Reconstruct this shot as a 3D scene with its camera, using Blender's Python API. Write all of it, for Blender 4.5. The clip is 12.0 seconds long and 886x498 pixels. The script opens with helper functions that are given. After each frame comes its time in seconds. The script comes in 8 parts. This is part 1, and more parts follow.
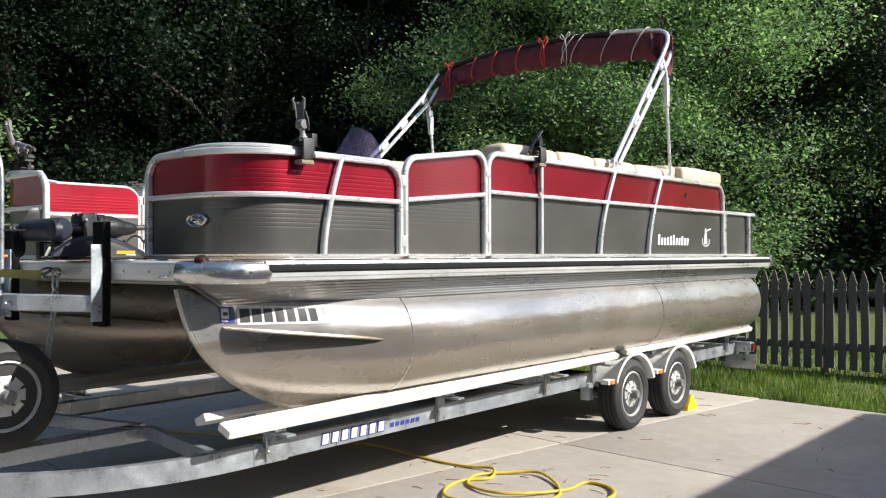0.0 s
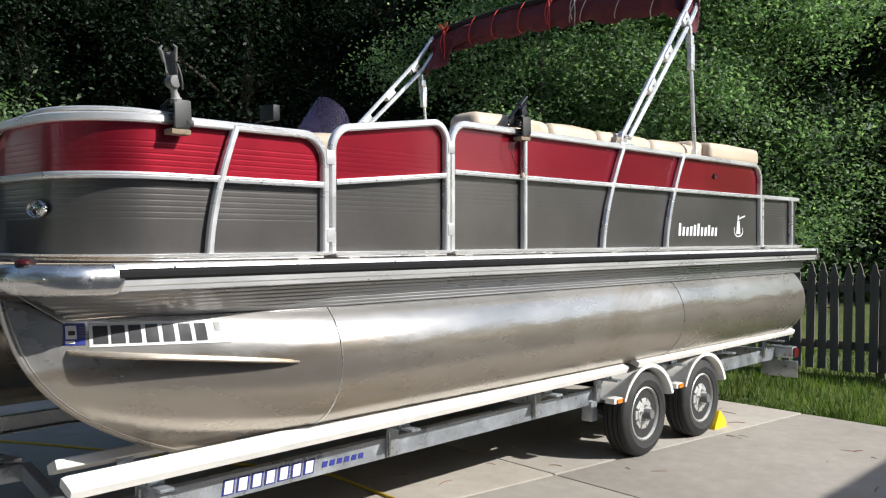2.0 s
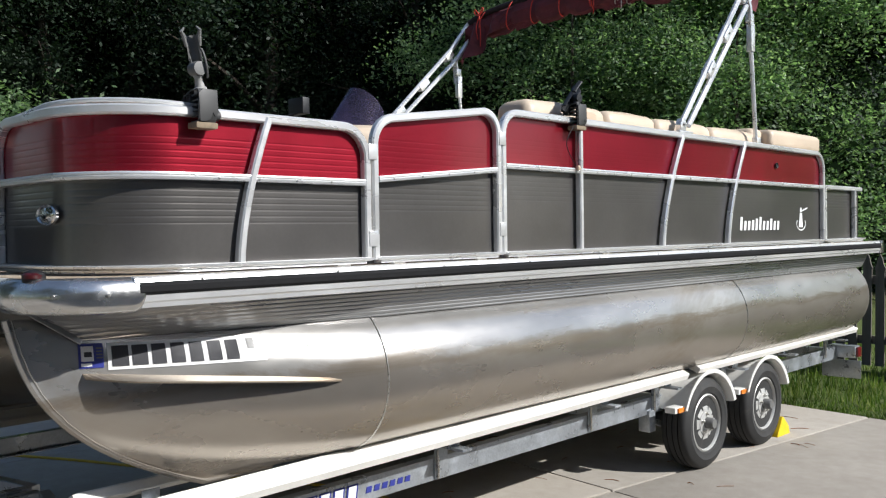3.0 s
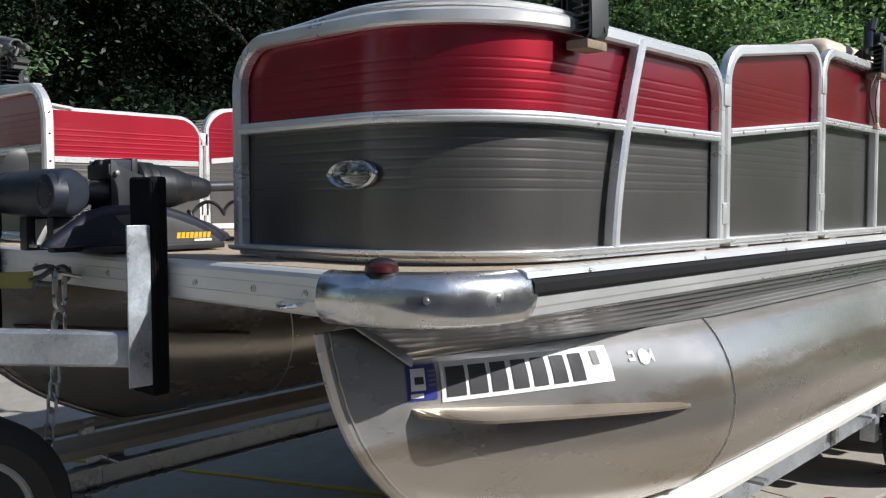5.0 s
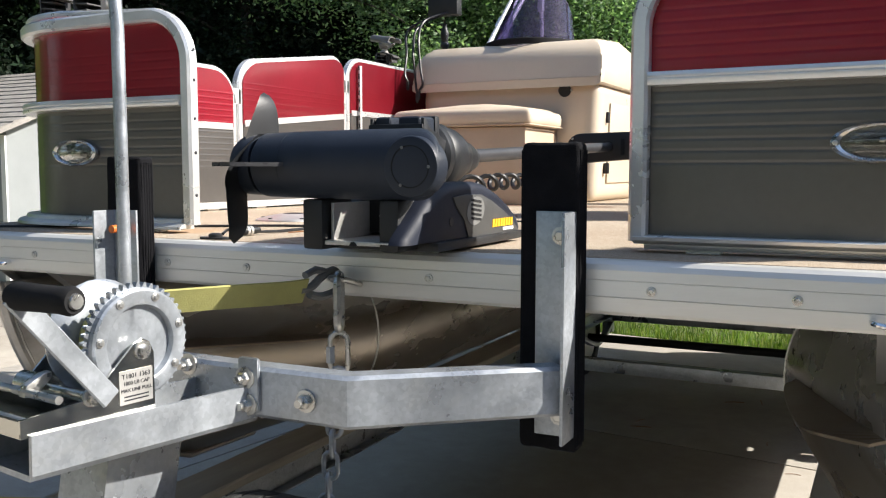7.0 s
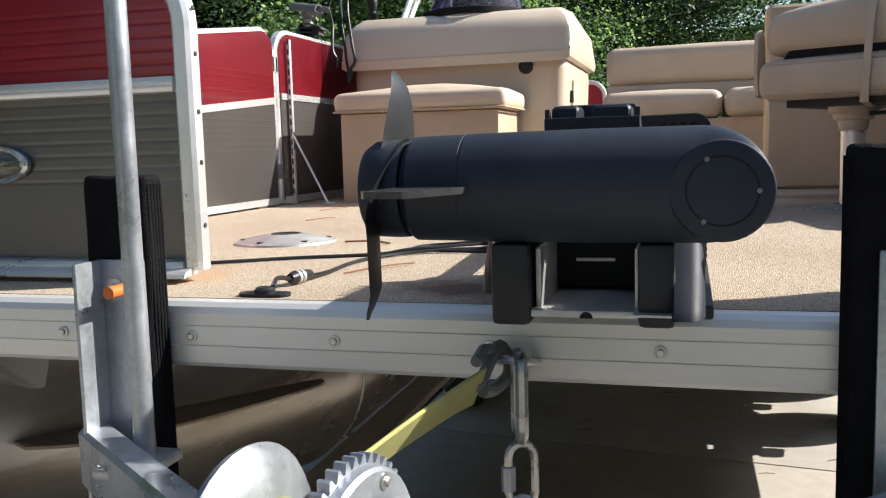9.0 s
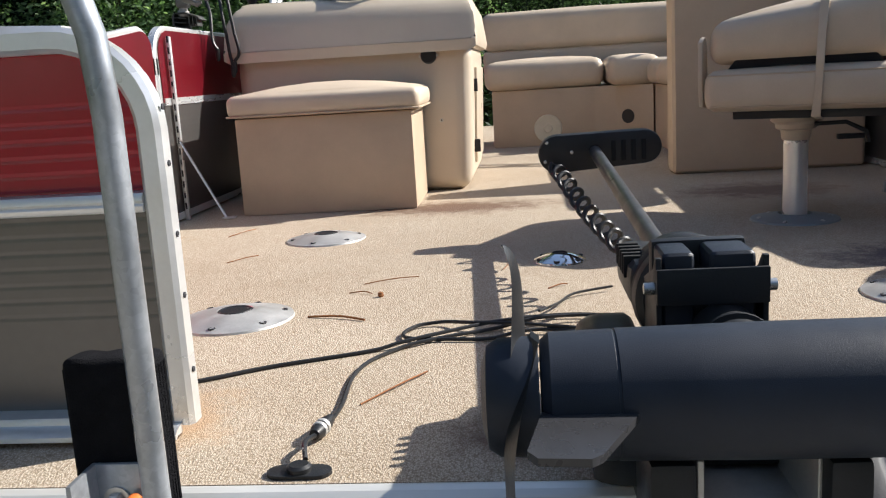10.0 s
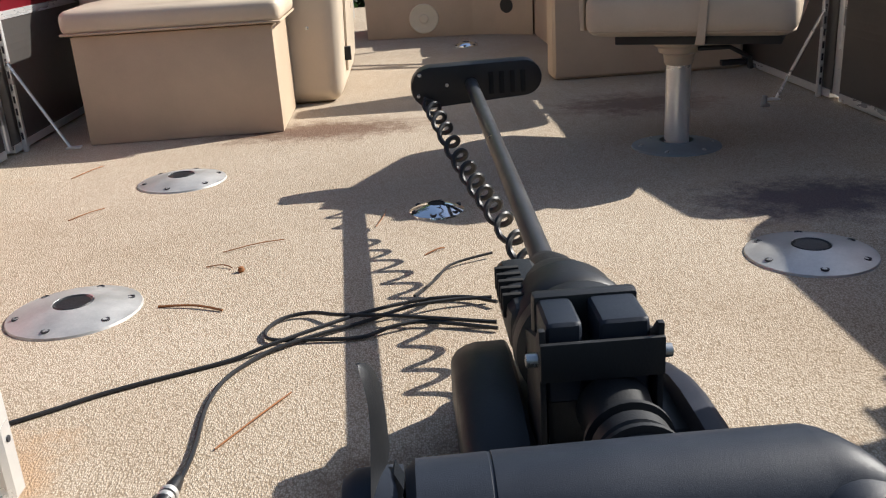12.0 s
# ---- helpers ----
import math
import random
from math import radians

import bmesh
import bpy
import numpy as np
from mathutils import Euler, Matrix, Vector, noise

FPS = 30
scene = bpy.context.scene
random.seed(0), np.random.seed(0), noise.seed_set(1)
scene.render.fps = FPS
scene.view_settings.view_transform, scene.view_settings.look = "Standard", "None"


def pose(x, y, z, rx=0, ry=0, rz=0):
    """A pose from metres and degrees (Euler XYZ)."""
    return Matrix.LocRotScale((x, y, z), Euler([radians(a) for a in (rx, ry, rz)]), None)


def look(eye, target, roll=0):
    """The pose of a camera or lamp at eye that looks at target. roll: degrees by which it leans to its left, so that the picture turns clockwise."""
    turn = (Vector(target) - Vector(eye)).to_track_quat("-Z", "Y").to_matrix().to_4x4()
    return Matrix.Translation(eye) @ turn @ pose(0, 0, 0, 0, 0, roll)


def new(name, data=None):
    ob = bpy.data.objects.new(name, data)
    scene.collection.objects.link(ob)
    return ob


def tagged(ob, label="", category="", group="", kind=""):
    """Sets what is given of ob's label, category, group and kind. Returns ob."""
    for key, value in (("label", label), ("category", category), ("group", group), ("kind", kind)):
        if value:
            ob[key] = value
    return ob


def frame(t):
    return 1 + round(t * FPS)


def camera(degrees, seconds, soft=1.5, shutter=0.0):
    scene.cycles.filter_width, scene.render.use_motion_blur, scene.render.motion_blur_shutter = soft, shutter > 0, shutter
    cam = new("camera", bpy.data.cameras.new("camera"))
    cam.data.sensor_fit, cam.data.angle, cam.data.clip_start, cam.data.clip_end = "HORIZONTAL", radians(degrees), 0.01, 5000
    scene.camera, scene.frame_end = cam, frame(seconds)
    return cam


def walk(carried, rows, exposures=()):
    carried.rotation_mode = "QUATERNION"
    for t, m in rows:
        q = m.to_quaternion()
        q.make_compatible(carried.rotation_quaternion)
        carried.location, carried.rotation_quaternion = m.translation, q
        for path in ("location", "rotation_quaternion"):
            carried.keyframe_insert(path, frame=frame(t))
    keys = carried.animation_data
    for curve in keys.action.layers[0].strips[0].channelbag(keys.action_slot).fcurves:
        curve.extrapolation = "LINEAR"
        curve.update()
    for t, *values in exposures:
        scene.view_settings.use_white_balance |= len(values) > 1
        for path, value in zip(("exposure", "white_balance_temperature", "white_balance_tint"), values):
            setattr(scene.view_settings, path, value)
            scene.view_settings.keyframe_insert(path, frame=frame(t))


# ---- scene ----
cam = camera(52.8, 12.0, soft=1.2)
SUN, SKY, EV = 4.8, 0.096, 0.80
PATH = [
    (0, (0.022, -0.026, 1.385), (-1.258, 1.51, 1.402), -0.2),
    (0.5, (-0.019, 0.31, 1.409), (-1.311, 1.837, 1.405), -0.4),
    (1, (-0.108, 0.59, 1.411), (-1.408, 2.109, 1.397), -0.4),
    (1.5, (-0.24, 0.851, 1.44), (-1.554, 2.359, 1.42), -0.1),
    (2, (-0.33, 1.12, 1.457), (-1.688, 2.588, 1.433), 0.0),
    (2.5, (-0.423, 1.319, 1.479), (-1.811, 2.758, 1.446), -0.7),
    (3, (-0.687, 1.327, 1.491), (-2.084, 2.758, 1.453), -0.8),
    (3.5, (-1.023, 1.237, 1.513), (-2.443, 2.644, 1.465), -0.8),
    (3.7, (-1.184, 1.216, 1.503), (-2.663, 2.56, 1.456), -1.0),
    (5.3, (-2.386, 1.163, 1.504), (-3.7, 2.665, 1.381), 0.1),
    (5.5, (-2.547, 1.146, 1.517), (-3.857, 2.65, 1.375), 0.2),
    (6, (-2.951, 1.035, 1.506), (-4.139, 2.636, 1.351), 0.5),
    (6.5, (-3.301, 0.927, 1.521), (-4.285, 2.66, 1.354), 0.4),
    (7, (-3.6, 0.866, 1.517), (-4.499, 2.644, 1.343), 0.0),
    (7.2, (-3.71, 0.835, 1.513), (-4.562, 2.636, 1.337), 0.2),
    (8.8, (-4.28, 1.194, 1.545), (-4.839, 3.101, 1.324), -1.4),
    (9, (-4.319, 1.228, 1.573), (-4.867, 3.138, 1.347), -1.6),
    (9.5, (-4.522, 1.357, 1.595), (-5.007, 3.281, 1.346), -3.7),
    (9.7, (-4.585, 1.403, 1.687), (-4.922, 3.354, 1.401), -3.9),
    (9.8, (-4.608, 1.404, 1.729), (-4.881, 3.362, 1.426), -3.6),
    (10, (-4.629, 1.413, 1.818), (-4.829, 3.366, 1.435), -3.5),
    (10.2, (-4.611, 1.431, 1.904), (-4.749, 3.37, 1.435), -3.5),
    (10.5, (-4.582, 1.45, 1.931), (-4.626, 3.379, 1.405), -4.5),
    (10.8, (-4.573, 1.481, 1.931), (-4.611, 3.402, 1.377), -4.8),
    (11, (-4.586, 1.495, 1.928), (-4.629, 3.408, 1.346), -4.8),
    (11.5, (-4.578, 1.572, 1.94), (-4.603, 3.459, 1.278), -4.4),
    (12, (-4.6, 1.611, 1.97), (-4.558, 3.489, 1.283), -3.7),
]
walk(cam, [(t, look(eye, target, roll)) for t, eye, target, roll in PATH],
     exposures=[(0.0, EV, 6500, 10), (2.0, EV - 0.32, 6350, 10), (3.7, EV - 0.5, 6150, 10), (5.3, EV - 0.43, 6300, 10), (6.0, EV + 0.08, 6600, 10), (7.0, EV + 0.32, 6650, 10),
                (8.8, EV + 0.24, 6600, 10), (9.8, EV + 0.10, 6550, 10), (10.5, EV - 0.05, 6350, 10), (12.0, EV - 0.07, 6550, 10)])

# ---------------------------------------------------------------- light
SUN_TO = Vector((1.34, 0.56, 1.0)).normalized()
world = bpy.data.worlds.new("world")
scene.world = world
world.use_nodes = True
sky = world.node_tree.nodes.new("ShaderNodeTexSky")
sky.sky_type = "NISHITA"
sky.sun_disc = False
sky.sun_elevation = math.asin(SUN_TO.z)
sky.sun_rotation = math.atan2(SUN_TO.x, SUN_TO.y)
world.node_tree.nodes["Background"].inputs["Strength"].default_value = SKY
world.node_tree.links.new(sky.outputs["Color"], world.node_tree.nodes["Background"].inputs["Color"])
sun = new("sun", bpy.data.lights.new("sun", "SUN"))
sun.data.energy = SUN
sun.data.angle = radians(0.53)
sun.data.color = (1.0, 0.965, 0.905)
sun.matrix_world = look(SUN_TO * 30, (0, 0, 0))

# ---------------------------------------------------------------- materials


def nodes_of(name):
    m = bpy.data.materials.new(name)
    m.use_nodes = True
    nt = m.node_tree
    return m, nt, nt.nodes["Principled BSDF"]


def ramp(nt, fac, stops):
    r = nt.nodes.new("ShaderNodeValToRGB")
    while len(r.color_ramp.elements) < len(stops):
        r.color_ramp.elements.new(0.5)
    for e, (p, c) in zip(r.color_ramp.elements, stops):
        e.position = p
        e.color = (*c, 1) if len(c) == 3 else c
    nt.links.new(fac, r.inputs["Fac"])
    return r.outputs["Color"]


def noise_out(nt, scale, detail=4.0, rough=0.6, stretch=(1, 1, 1), distortion=0.0):
    tc = nt.nodes.new("ShaderNodeTexCoord")
    mp = nt.nodes.new("ShaderNodeMapping")
    mp.inputs["Scale"].default_value = stretch
    nz = nt.nodes.new("ShaderNodeTexNoise")
    nz.inputs["Scale"].default_value = scale
    nz.inputs["Detail"].default_value = detail
    nz.inputs["Roughness"].default_value = rough
    nz.inputs["Distortion"].default_value = distortion
    nt.links.new(tc.outputs["Object"], mp.inputs["Vector"])
    nt.links.new(mp.outputs["Vector"], nz.inputs["Vector"])
    return nz.outputs["Fac"]


def mixc(nt, fac, a, b, mode="MIX"):
    mx = nt.nodes.new("ShaderNodeMix")
    mx.data_type = "RGBA"
    mx.blend_type = mode
    for sock, v in (("Factor", fac), ("A", a), ("B", b)):
        ins = [i for i in mx.inputs if i.name == sock and (i.type == "RGBA" or sock == "Factor" and i.type == "VALUE")][0]
        if isinstance(v, (int, float)):
            ins.default_value = v
        elif isinstance(v, tuple):
            ins.default_value = (*v, 1)
        else:
            nt.links.new(v, ins)
    return [o for o in mx.outputs if o.type == "RGBA"][0]


def bump(nt, bsdf, height, strength=0.3, distance=0.01):
    b = nt.nodes.new("ShaderNodeBump")
    b.inputs["Strength"].default_value = strength
    b.inputs["Distance"].default_value = distance
    nt.links.new(height, b.inputs["Height"])
    nt.links.new(b.outputs["Normal"], bsdf.inputs["Normal"])


def mat(name, col, rough=0.5, metal=0.0, var=0.2, big=3.0, fine=90.0, bstr=0.15, bdist=0.002, stretch=(1, 1, 1),
        stain=None, stain_at=0.62, coat=0.0, rvar=0.12, spec=0.5, crough=0.32):
    """A surface with large blotches, fine grain, uneven gloss and, if wanted, stains."""
    m, nt, b = nodes_of(name)
    n1 = noise_out(nt, big, 5, 0.62, stretch)
    n2 = noise_out(nt, fine, 3, 0.6, stretch)
    dark = tuple(c * (1 - var) for c in col)
    lite = tuple(min(1, c * (1 + var * 0.7)) for c in col)
    c1 = ramp(nt, n1, [(0.3, dark), (0.7, lite)])
    c2 = ramp(nt, n2, [(0.25, (1 - var * 0.5,) * 3), (0.75, (1, 1, 1))])
    out = mixc(nt, 1.0, c1, c2, "MULTIPLY")
    if stain:
        n3 = noise_out(nt, big * 0.6, 7, 0.7, stretch, 0.4)
        f = ramp(nt, n3, [(stain_at - 0.06, (0, 0, 0)), (stain_at + 0.1, (1, 1, 1))])
        out = mixc(nt, f, out, stain)
    nt.links.new(out, b.inputs["Base Color"])
    rr = ramp(nt, n1, [(0.3, (max(0.02, rough - rvar),) * 3), (0.7, (min(1, rough + rvar),) * 3)])
    nt.links.new(rr, b.inputs["Roughness"])
    b.inputs["Metallic"].default_value = metal
    b.inputs["Coat Weight"].default_value = coat
    b.inputs["Coat Roughness"].default_value = crough
    b.inputs["Specular IOR Level"].default_value = spec
    if bstr:
        bump(nt, b, n2, bstr, bdist)
    return m


M_RED = mat("red_panel", (0.335, 0.012, 0.028), 0.38, 0.80, 0.12, 2.0, 60, 0.02, 0.0006, coat=0.85, spec=0.4, rvar=0.05, crough=0.14)
M_CHAR = mat("charcoal_panel", (0.134, 0.126, 0.119), 0.33, 0.60, 0.15, 2.0, 60, 0.02, 0.0006, coat=0.5, spec=0.6, rvar=0.04, crough=0.18)
M_RAIL = mat("anodised_rail", (0.83, 0.83, 0.82), 0.32, 0.62, 0.10, 6, 120, 0.03, 0.0008, stretch=(1, 0.2, 1))
M_CAP = mat("polished_cap", (0.70, 0.70, 0.69), 0.22, 0.95, 0.16, 12, 20, 0.12, 0.004, rvar=0.10, stain=(0.56, 0.55, 0.53), stain_at=0.62)
M_FASCIA = mat("fascia_aluminium", (0.78, 0.77, 0.73), 0.42, 0.45, 0.1, 4, 100, 0.05, 0.001, stretch=(0.15, 1, 1), stain=(0.55, 0.53, 0.48), stain_at=0.66)
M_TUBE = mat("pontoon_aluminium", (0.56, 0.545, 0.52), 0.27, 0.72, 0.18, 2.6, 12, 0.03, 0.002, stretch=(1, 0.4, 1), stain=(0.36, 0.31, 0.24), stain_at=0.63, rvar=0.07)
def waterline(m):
    """A tan scum line with drips along the old waterline, a browner tint below it."""
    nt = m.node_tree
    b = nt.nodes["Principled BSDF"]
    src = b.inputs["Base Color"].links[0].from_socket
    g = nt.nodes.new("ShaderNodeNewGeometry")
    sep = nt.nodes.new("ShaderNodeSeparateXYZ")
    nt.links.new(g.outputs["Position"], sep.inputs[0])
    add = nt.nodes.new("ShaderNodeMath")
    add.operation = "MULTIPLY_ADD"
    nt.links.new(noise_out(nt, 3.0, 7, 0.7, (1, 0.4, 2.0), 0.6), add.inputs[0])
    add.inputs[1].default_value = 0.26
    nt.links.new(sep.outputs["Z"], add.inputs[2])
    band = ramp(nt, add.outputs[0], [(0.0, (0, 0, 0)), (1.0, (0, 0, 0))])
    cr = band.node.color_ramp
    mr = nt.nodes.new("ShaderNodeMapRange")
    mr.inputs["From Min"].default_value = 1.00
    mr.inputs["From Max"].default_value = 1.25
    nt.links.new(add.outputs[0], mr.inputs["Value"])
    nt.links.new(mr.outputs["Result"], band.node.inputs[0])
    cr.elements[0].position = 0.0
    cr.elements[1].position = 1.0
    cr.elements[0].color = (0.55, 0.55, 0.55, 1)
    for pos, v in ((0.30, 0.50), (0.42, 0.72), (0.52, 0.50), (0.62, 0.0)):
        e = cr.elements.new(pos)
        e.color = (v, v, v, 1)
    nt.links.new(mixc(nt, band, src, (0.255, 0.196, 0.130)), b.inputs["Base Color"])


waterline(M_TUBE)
M_STRAKE = mat("brown_strake", (0.27, 0.22, 0.165), 0.40, 0.55, 0.25, 6, 60, 0.1, 0.001, stretch=(1, 0.4, 1))
M_SKIRT = mat("skirt_aluminium", (0.40, 0.40, 0.40), 0.33, 0.65, 0.1, 4, 80, 0.05, 0.001, stretch=(1, 0.2, 1))
M_GALV = mat("galvanised_steel", (0.45, 0.480, 0.515), 0.36, 0.65, 0.28, 7, 60, 0.12, 0.001, rvar=0.18, stain=(0.44, 0.455, 0.46), stain_at=0.60)
M_SHAFT = mat("composite_shaft", (0.042, 0.042, 0.045), 0.34, 0.0, 0.15, 8, 200, 0.05, 0.0005)


def spangle(m, scale=150.0):
    """The leafy crystals of hot-dip zinc."""
    nt = m.node_tree
    b = nt.nodes["Principled BSDF"]
    src = b.inputs["Base Color"].links[0].from_socket
    tc = nt.nodes.new("ShaderNodeTexCoord")
    vo = nt.nodes.new("ShaderNodeTexVoronoi")
    vo.inputs["Scale"].default_value = scale
    nt.links.new(tc.outputs["Object"], vo.inputs["Vector"])
    sep = nt.nodes.new("ShaderNodeSeparateXYZ")
    nt.links.new(vo.outputs["Color"], sep.inputs[0])
    f = ramp(nt, sep.outputs["X"], [(0.0, (0.90, 0.905, 0.91)), (1.0, (1.06, 1.06, 1.06))])
    nt.links.new(mixc(nt, 1.0, src, f, "MULTIPLY"), b.inputs["Base Color"])


spangle(M_GALV)
M_BOLT = mat("zinc_bolt", (0.62, 0.61, 0.58), 0.32, 0.9, 0.2, 40, 300, 0.1, 0.0005)
M_BUNKW = mat("white_bunk_vinyl", (0.80, 0.78, 0.73), 0.55, 0.0, 0.1, 6, 120, 0.15, 0.002, stain=(0.6, 0.55, 0.46), stain_at=0.68)
M_WOOD = mat("weathered_bunk", (0.40, 0.36, 0.29), 0.8, 0.0, 0.3, 5, 70, 0.3, 0.002, stretch=(1, 0.08, 1))
M_BLOCK = mat("dirty_wood_block", (0.25, 0.195, 0.13), 0.8, 0.0, 0.35, 20, 90, 0.3, 0.002)
M_RUBBER = mat("black_rubber", (0.018, 0.018, 0.019), 0.75, 0.0, 0.3, 12, 140, 0.2, 0.001, spec=0.12)
M_TYRE = mat("tyre_rubber", (0.026, 0.026, 0.026), 0.72, 0.0, 0.35, 9, 90, 0.3, 0.002, stain=(0.045, 0.042, 0.038), stain_at=0.62)
M_RIM = mat("silver_rim", (0.52, 0.52, 0.50), 0.42, 0.3, 0.1, 10, 120, 0.05, 0.001)
M_PADC = mat("black_carpet_pad", (0.012, 0.012, 0.014), 0.95, 0.0, 0.4, 30, 500, 0.8, 0.004, spec=0.1)
M_CONSOLE = mat("beige_fibreglass", (0.62, 0.52, 0.40), 0.38, 0.0, 0.06, 3, 160, 0.04, 0.0008, coat=0.2)
M_VINYL = mat("beige_vinyl", (0.60, 0.49, 0.37), 0.50, 0.0, 0.1, 5, 260, 0.25, 0.0012)
M_VINYLB = mat("tan_vinyl_base", (0.52, 0.40, 0.285), 0.55, 0.0, 0.1, 5, 300, 0.2, 0.001)
M_CANVAS = mat("burgundy_canvas", (0.140, 0.030, 0.040), 0.85, 0.0, 0.35, 7, 300, 0.4, 0.003, stain=(0.20, 0.06, 0.065), stain_at=0.66)
M_SLEEVE = mat("black_canvas", (0.022, 0.016, 0.018), 0.85, 0.0, 0.3, 9, 300, 0.4, 0.002)
M_BLACKP = mat("black_plastic", (0.016, 0.017, 0.019), 0.46, 0.0, 0.3, 8, 420, 0.35, 0.0008, stain=(0.027, 0.027, 0.027), stain_at=0.66, spec=0.4)
M_MOTOR = mat("motor_housing", (0.023, 0.029, 0.042), 0.47, 0.0, 0.3, 6, 1100, 0.5, 0.0005, spec=0.28, stain=(0.034, 0.040, 0.050), stain_at=0.66)
M_COVER = mat("blue_black_cover", (0.011, 0.014, 0.025), 0.50, 0.0, 0.25, 8, 600, 0.4, 0.0005, spec=0.28)
M_SPEAKER = mat("cream_speaker", (0.74, 0.66, 0.50), 0.45, 0.0, 0.06, 8, 200, 0.1)
M_GREYP = mat("grey_plastic", (0.16, 0.16, 0.155), 0.45, 0.0, 0.2, 10, 300, 0.2, 0.001)
M_GREYL = mat("pale_grey_plastic", (0.34, 0.335, 0.32), 0.5, 0.0, 0.15, 14, 300, 0.2, 0.001)
M_GREYC = mat("charcoal_plastic", (0.055, 0.055, 0.054), 0.5, 0.0, 0.15, 12, 400, 0.3, 0.0006)
M_FENDER = mat("white_fender", (0.80, 0.79, 0.75), 0.35, 0.0, 0.08, 6, 120, 0.05, 0.001, stain=(0.6, 0.56, 0.5), stain_at=0.7)
M_ALU = mat("brushed_plate", (0.55, 0.54, 0.515), 0.42, 0.55, 0.2, 16, 220, 0.15, 0.0008)
M_FLANGE = mat("dull_cast_flange", (0.25, 0.28, 0.28), 0.55, 0.25, 0.2, 16, 220, 0.15, 0.0008)
M_ALUD = mat("dark_reflector", (0.30, 0.30, 0.27), 0.35, 0.8, 0.3, 30, 120, 0.1, 0.0008)
M_ZINC = mat("bright_zinc", (0.60, 0.59, 0.53), 0.20, 1.0, 0.2, 14, 200, 0.08, 0.0006, rvar=0.1)
M_CHROME = mat("chrome", (0.85, 0.85, 0.85), 0.08, 1.0, 0.05, 10, 80, 0.0, 0.001, rvar=0.05)
M_STRAP = mat("yellow_webbing", (0.35, 0.335, 0.115), 0.8, 0.0, 0.2, 10, 420, 0.6, 0.002, stain=(0.33, 0.31, 0.12), stain_at=0.6)
M_WHITE = mat("white_decal", (0.72, 0.72, 0.71), 0.65, 0.0, 0.05, 10, 100, 0.0)
M_REDN = mat("dark_red_lens", (0.045, 0.003, 0.004), 0.25, 0.0, 0.1, 10, 100, 0.0, coat=0.3)
M_DARKD = mat("dark_decal", (0.025, 0.025, 0.03), 0.65, 0.0, 0.1, 10, 100, 0.0)
M_BLUED = mat("blue_decal", (0.03, 0.04, 0.24), 0.4, 0.0, 0.1, 10, 100, 0.0)
M_YELLOWD = mat("yellow_decal", (0.75, 0.42, 0.02), 0.4, 0.0, 0.1, 10, 100, 0.0)
M_ORANGE = mat("orange_cap", (0.65, 0.16, 0.03), 0.45, 0.0, 0.15, 20, 200, 0.1)
M_AMBER = mat("amber_lens", (0.75, 0.22, 0.02), 0.15, 0.0, 0.1, 20, 200, 0.0, coat=0.5)
M_REDL = mat("red_lens", (0.14, 0.006, 0.009), 0.12, 0.0, 0.15, 20, 200, 0.0, coat=0.6)
M_CHOCK = mat("yellow_chock", (0.80, 0.55, 0.01), 0.45, 0.0, 0.1, 12, 120, 0.1)
M_HOSE = mat("yellow_hose", (0.62, 0.42, 0.03), 0.5, 0.0, 0.15, 10, 200, 0.1)
M_ROPEW = mat("white_rope", (0.62, 0.56, 0.52), 0.85, 0.0, 0.2, 30, 400, 0.5)
M_ROPER = mat("red_cord", (0.65, 0.05, 0.03), 0.7, 0.0, 0.15, 30, 400, 0.4)
M_FENCE = mat("weathered_fence_wood", (0.160, 0.142, 0.122), 0.85, 0.0, 0.35, 4, 60, 0.4, 0.004, stretch=(4, 4, 0.35))
M_NEEDLE = mat("pine_needle", (0.28, 0.11, 0.035), 0.8, 0.0, 0.3, 30, 200, 0.2)
M_BARK = mat("bark", (0.060, 0.047, 0.036), 0.9, 0.0, 0.4, 5, 30, 0.8, 0.03, stretch=(1, 1, 0.2))
M_SIDING = mat("grey_siding", (0.23, 0.245, 0.25), 0.6, 0.0, 0.08, 3, 60, 0.1)
M_SHINGLE = mat("grey_shingle", (0.30, 0.28, 0.26), 0.9, 0.0, 0.25, 6, 120, 0.5, 0.004)
M_TRIM = mat("white_trim", (0.78, 0.78, 0.76), 0.5, 0.0, 0.05, 5, 80, 0.05)
M_HAIRDK = mat("dark_gap", (0.01, 0.01, 0.01), 0.9, 0.0, 0.2, 10, 100, 0.0)


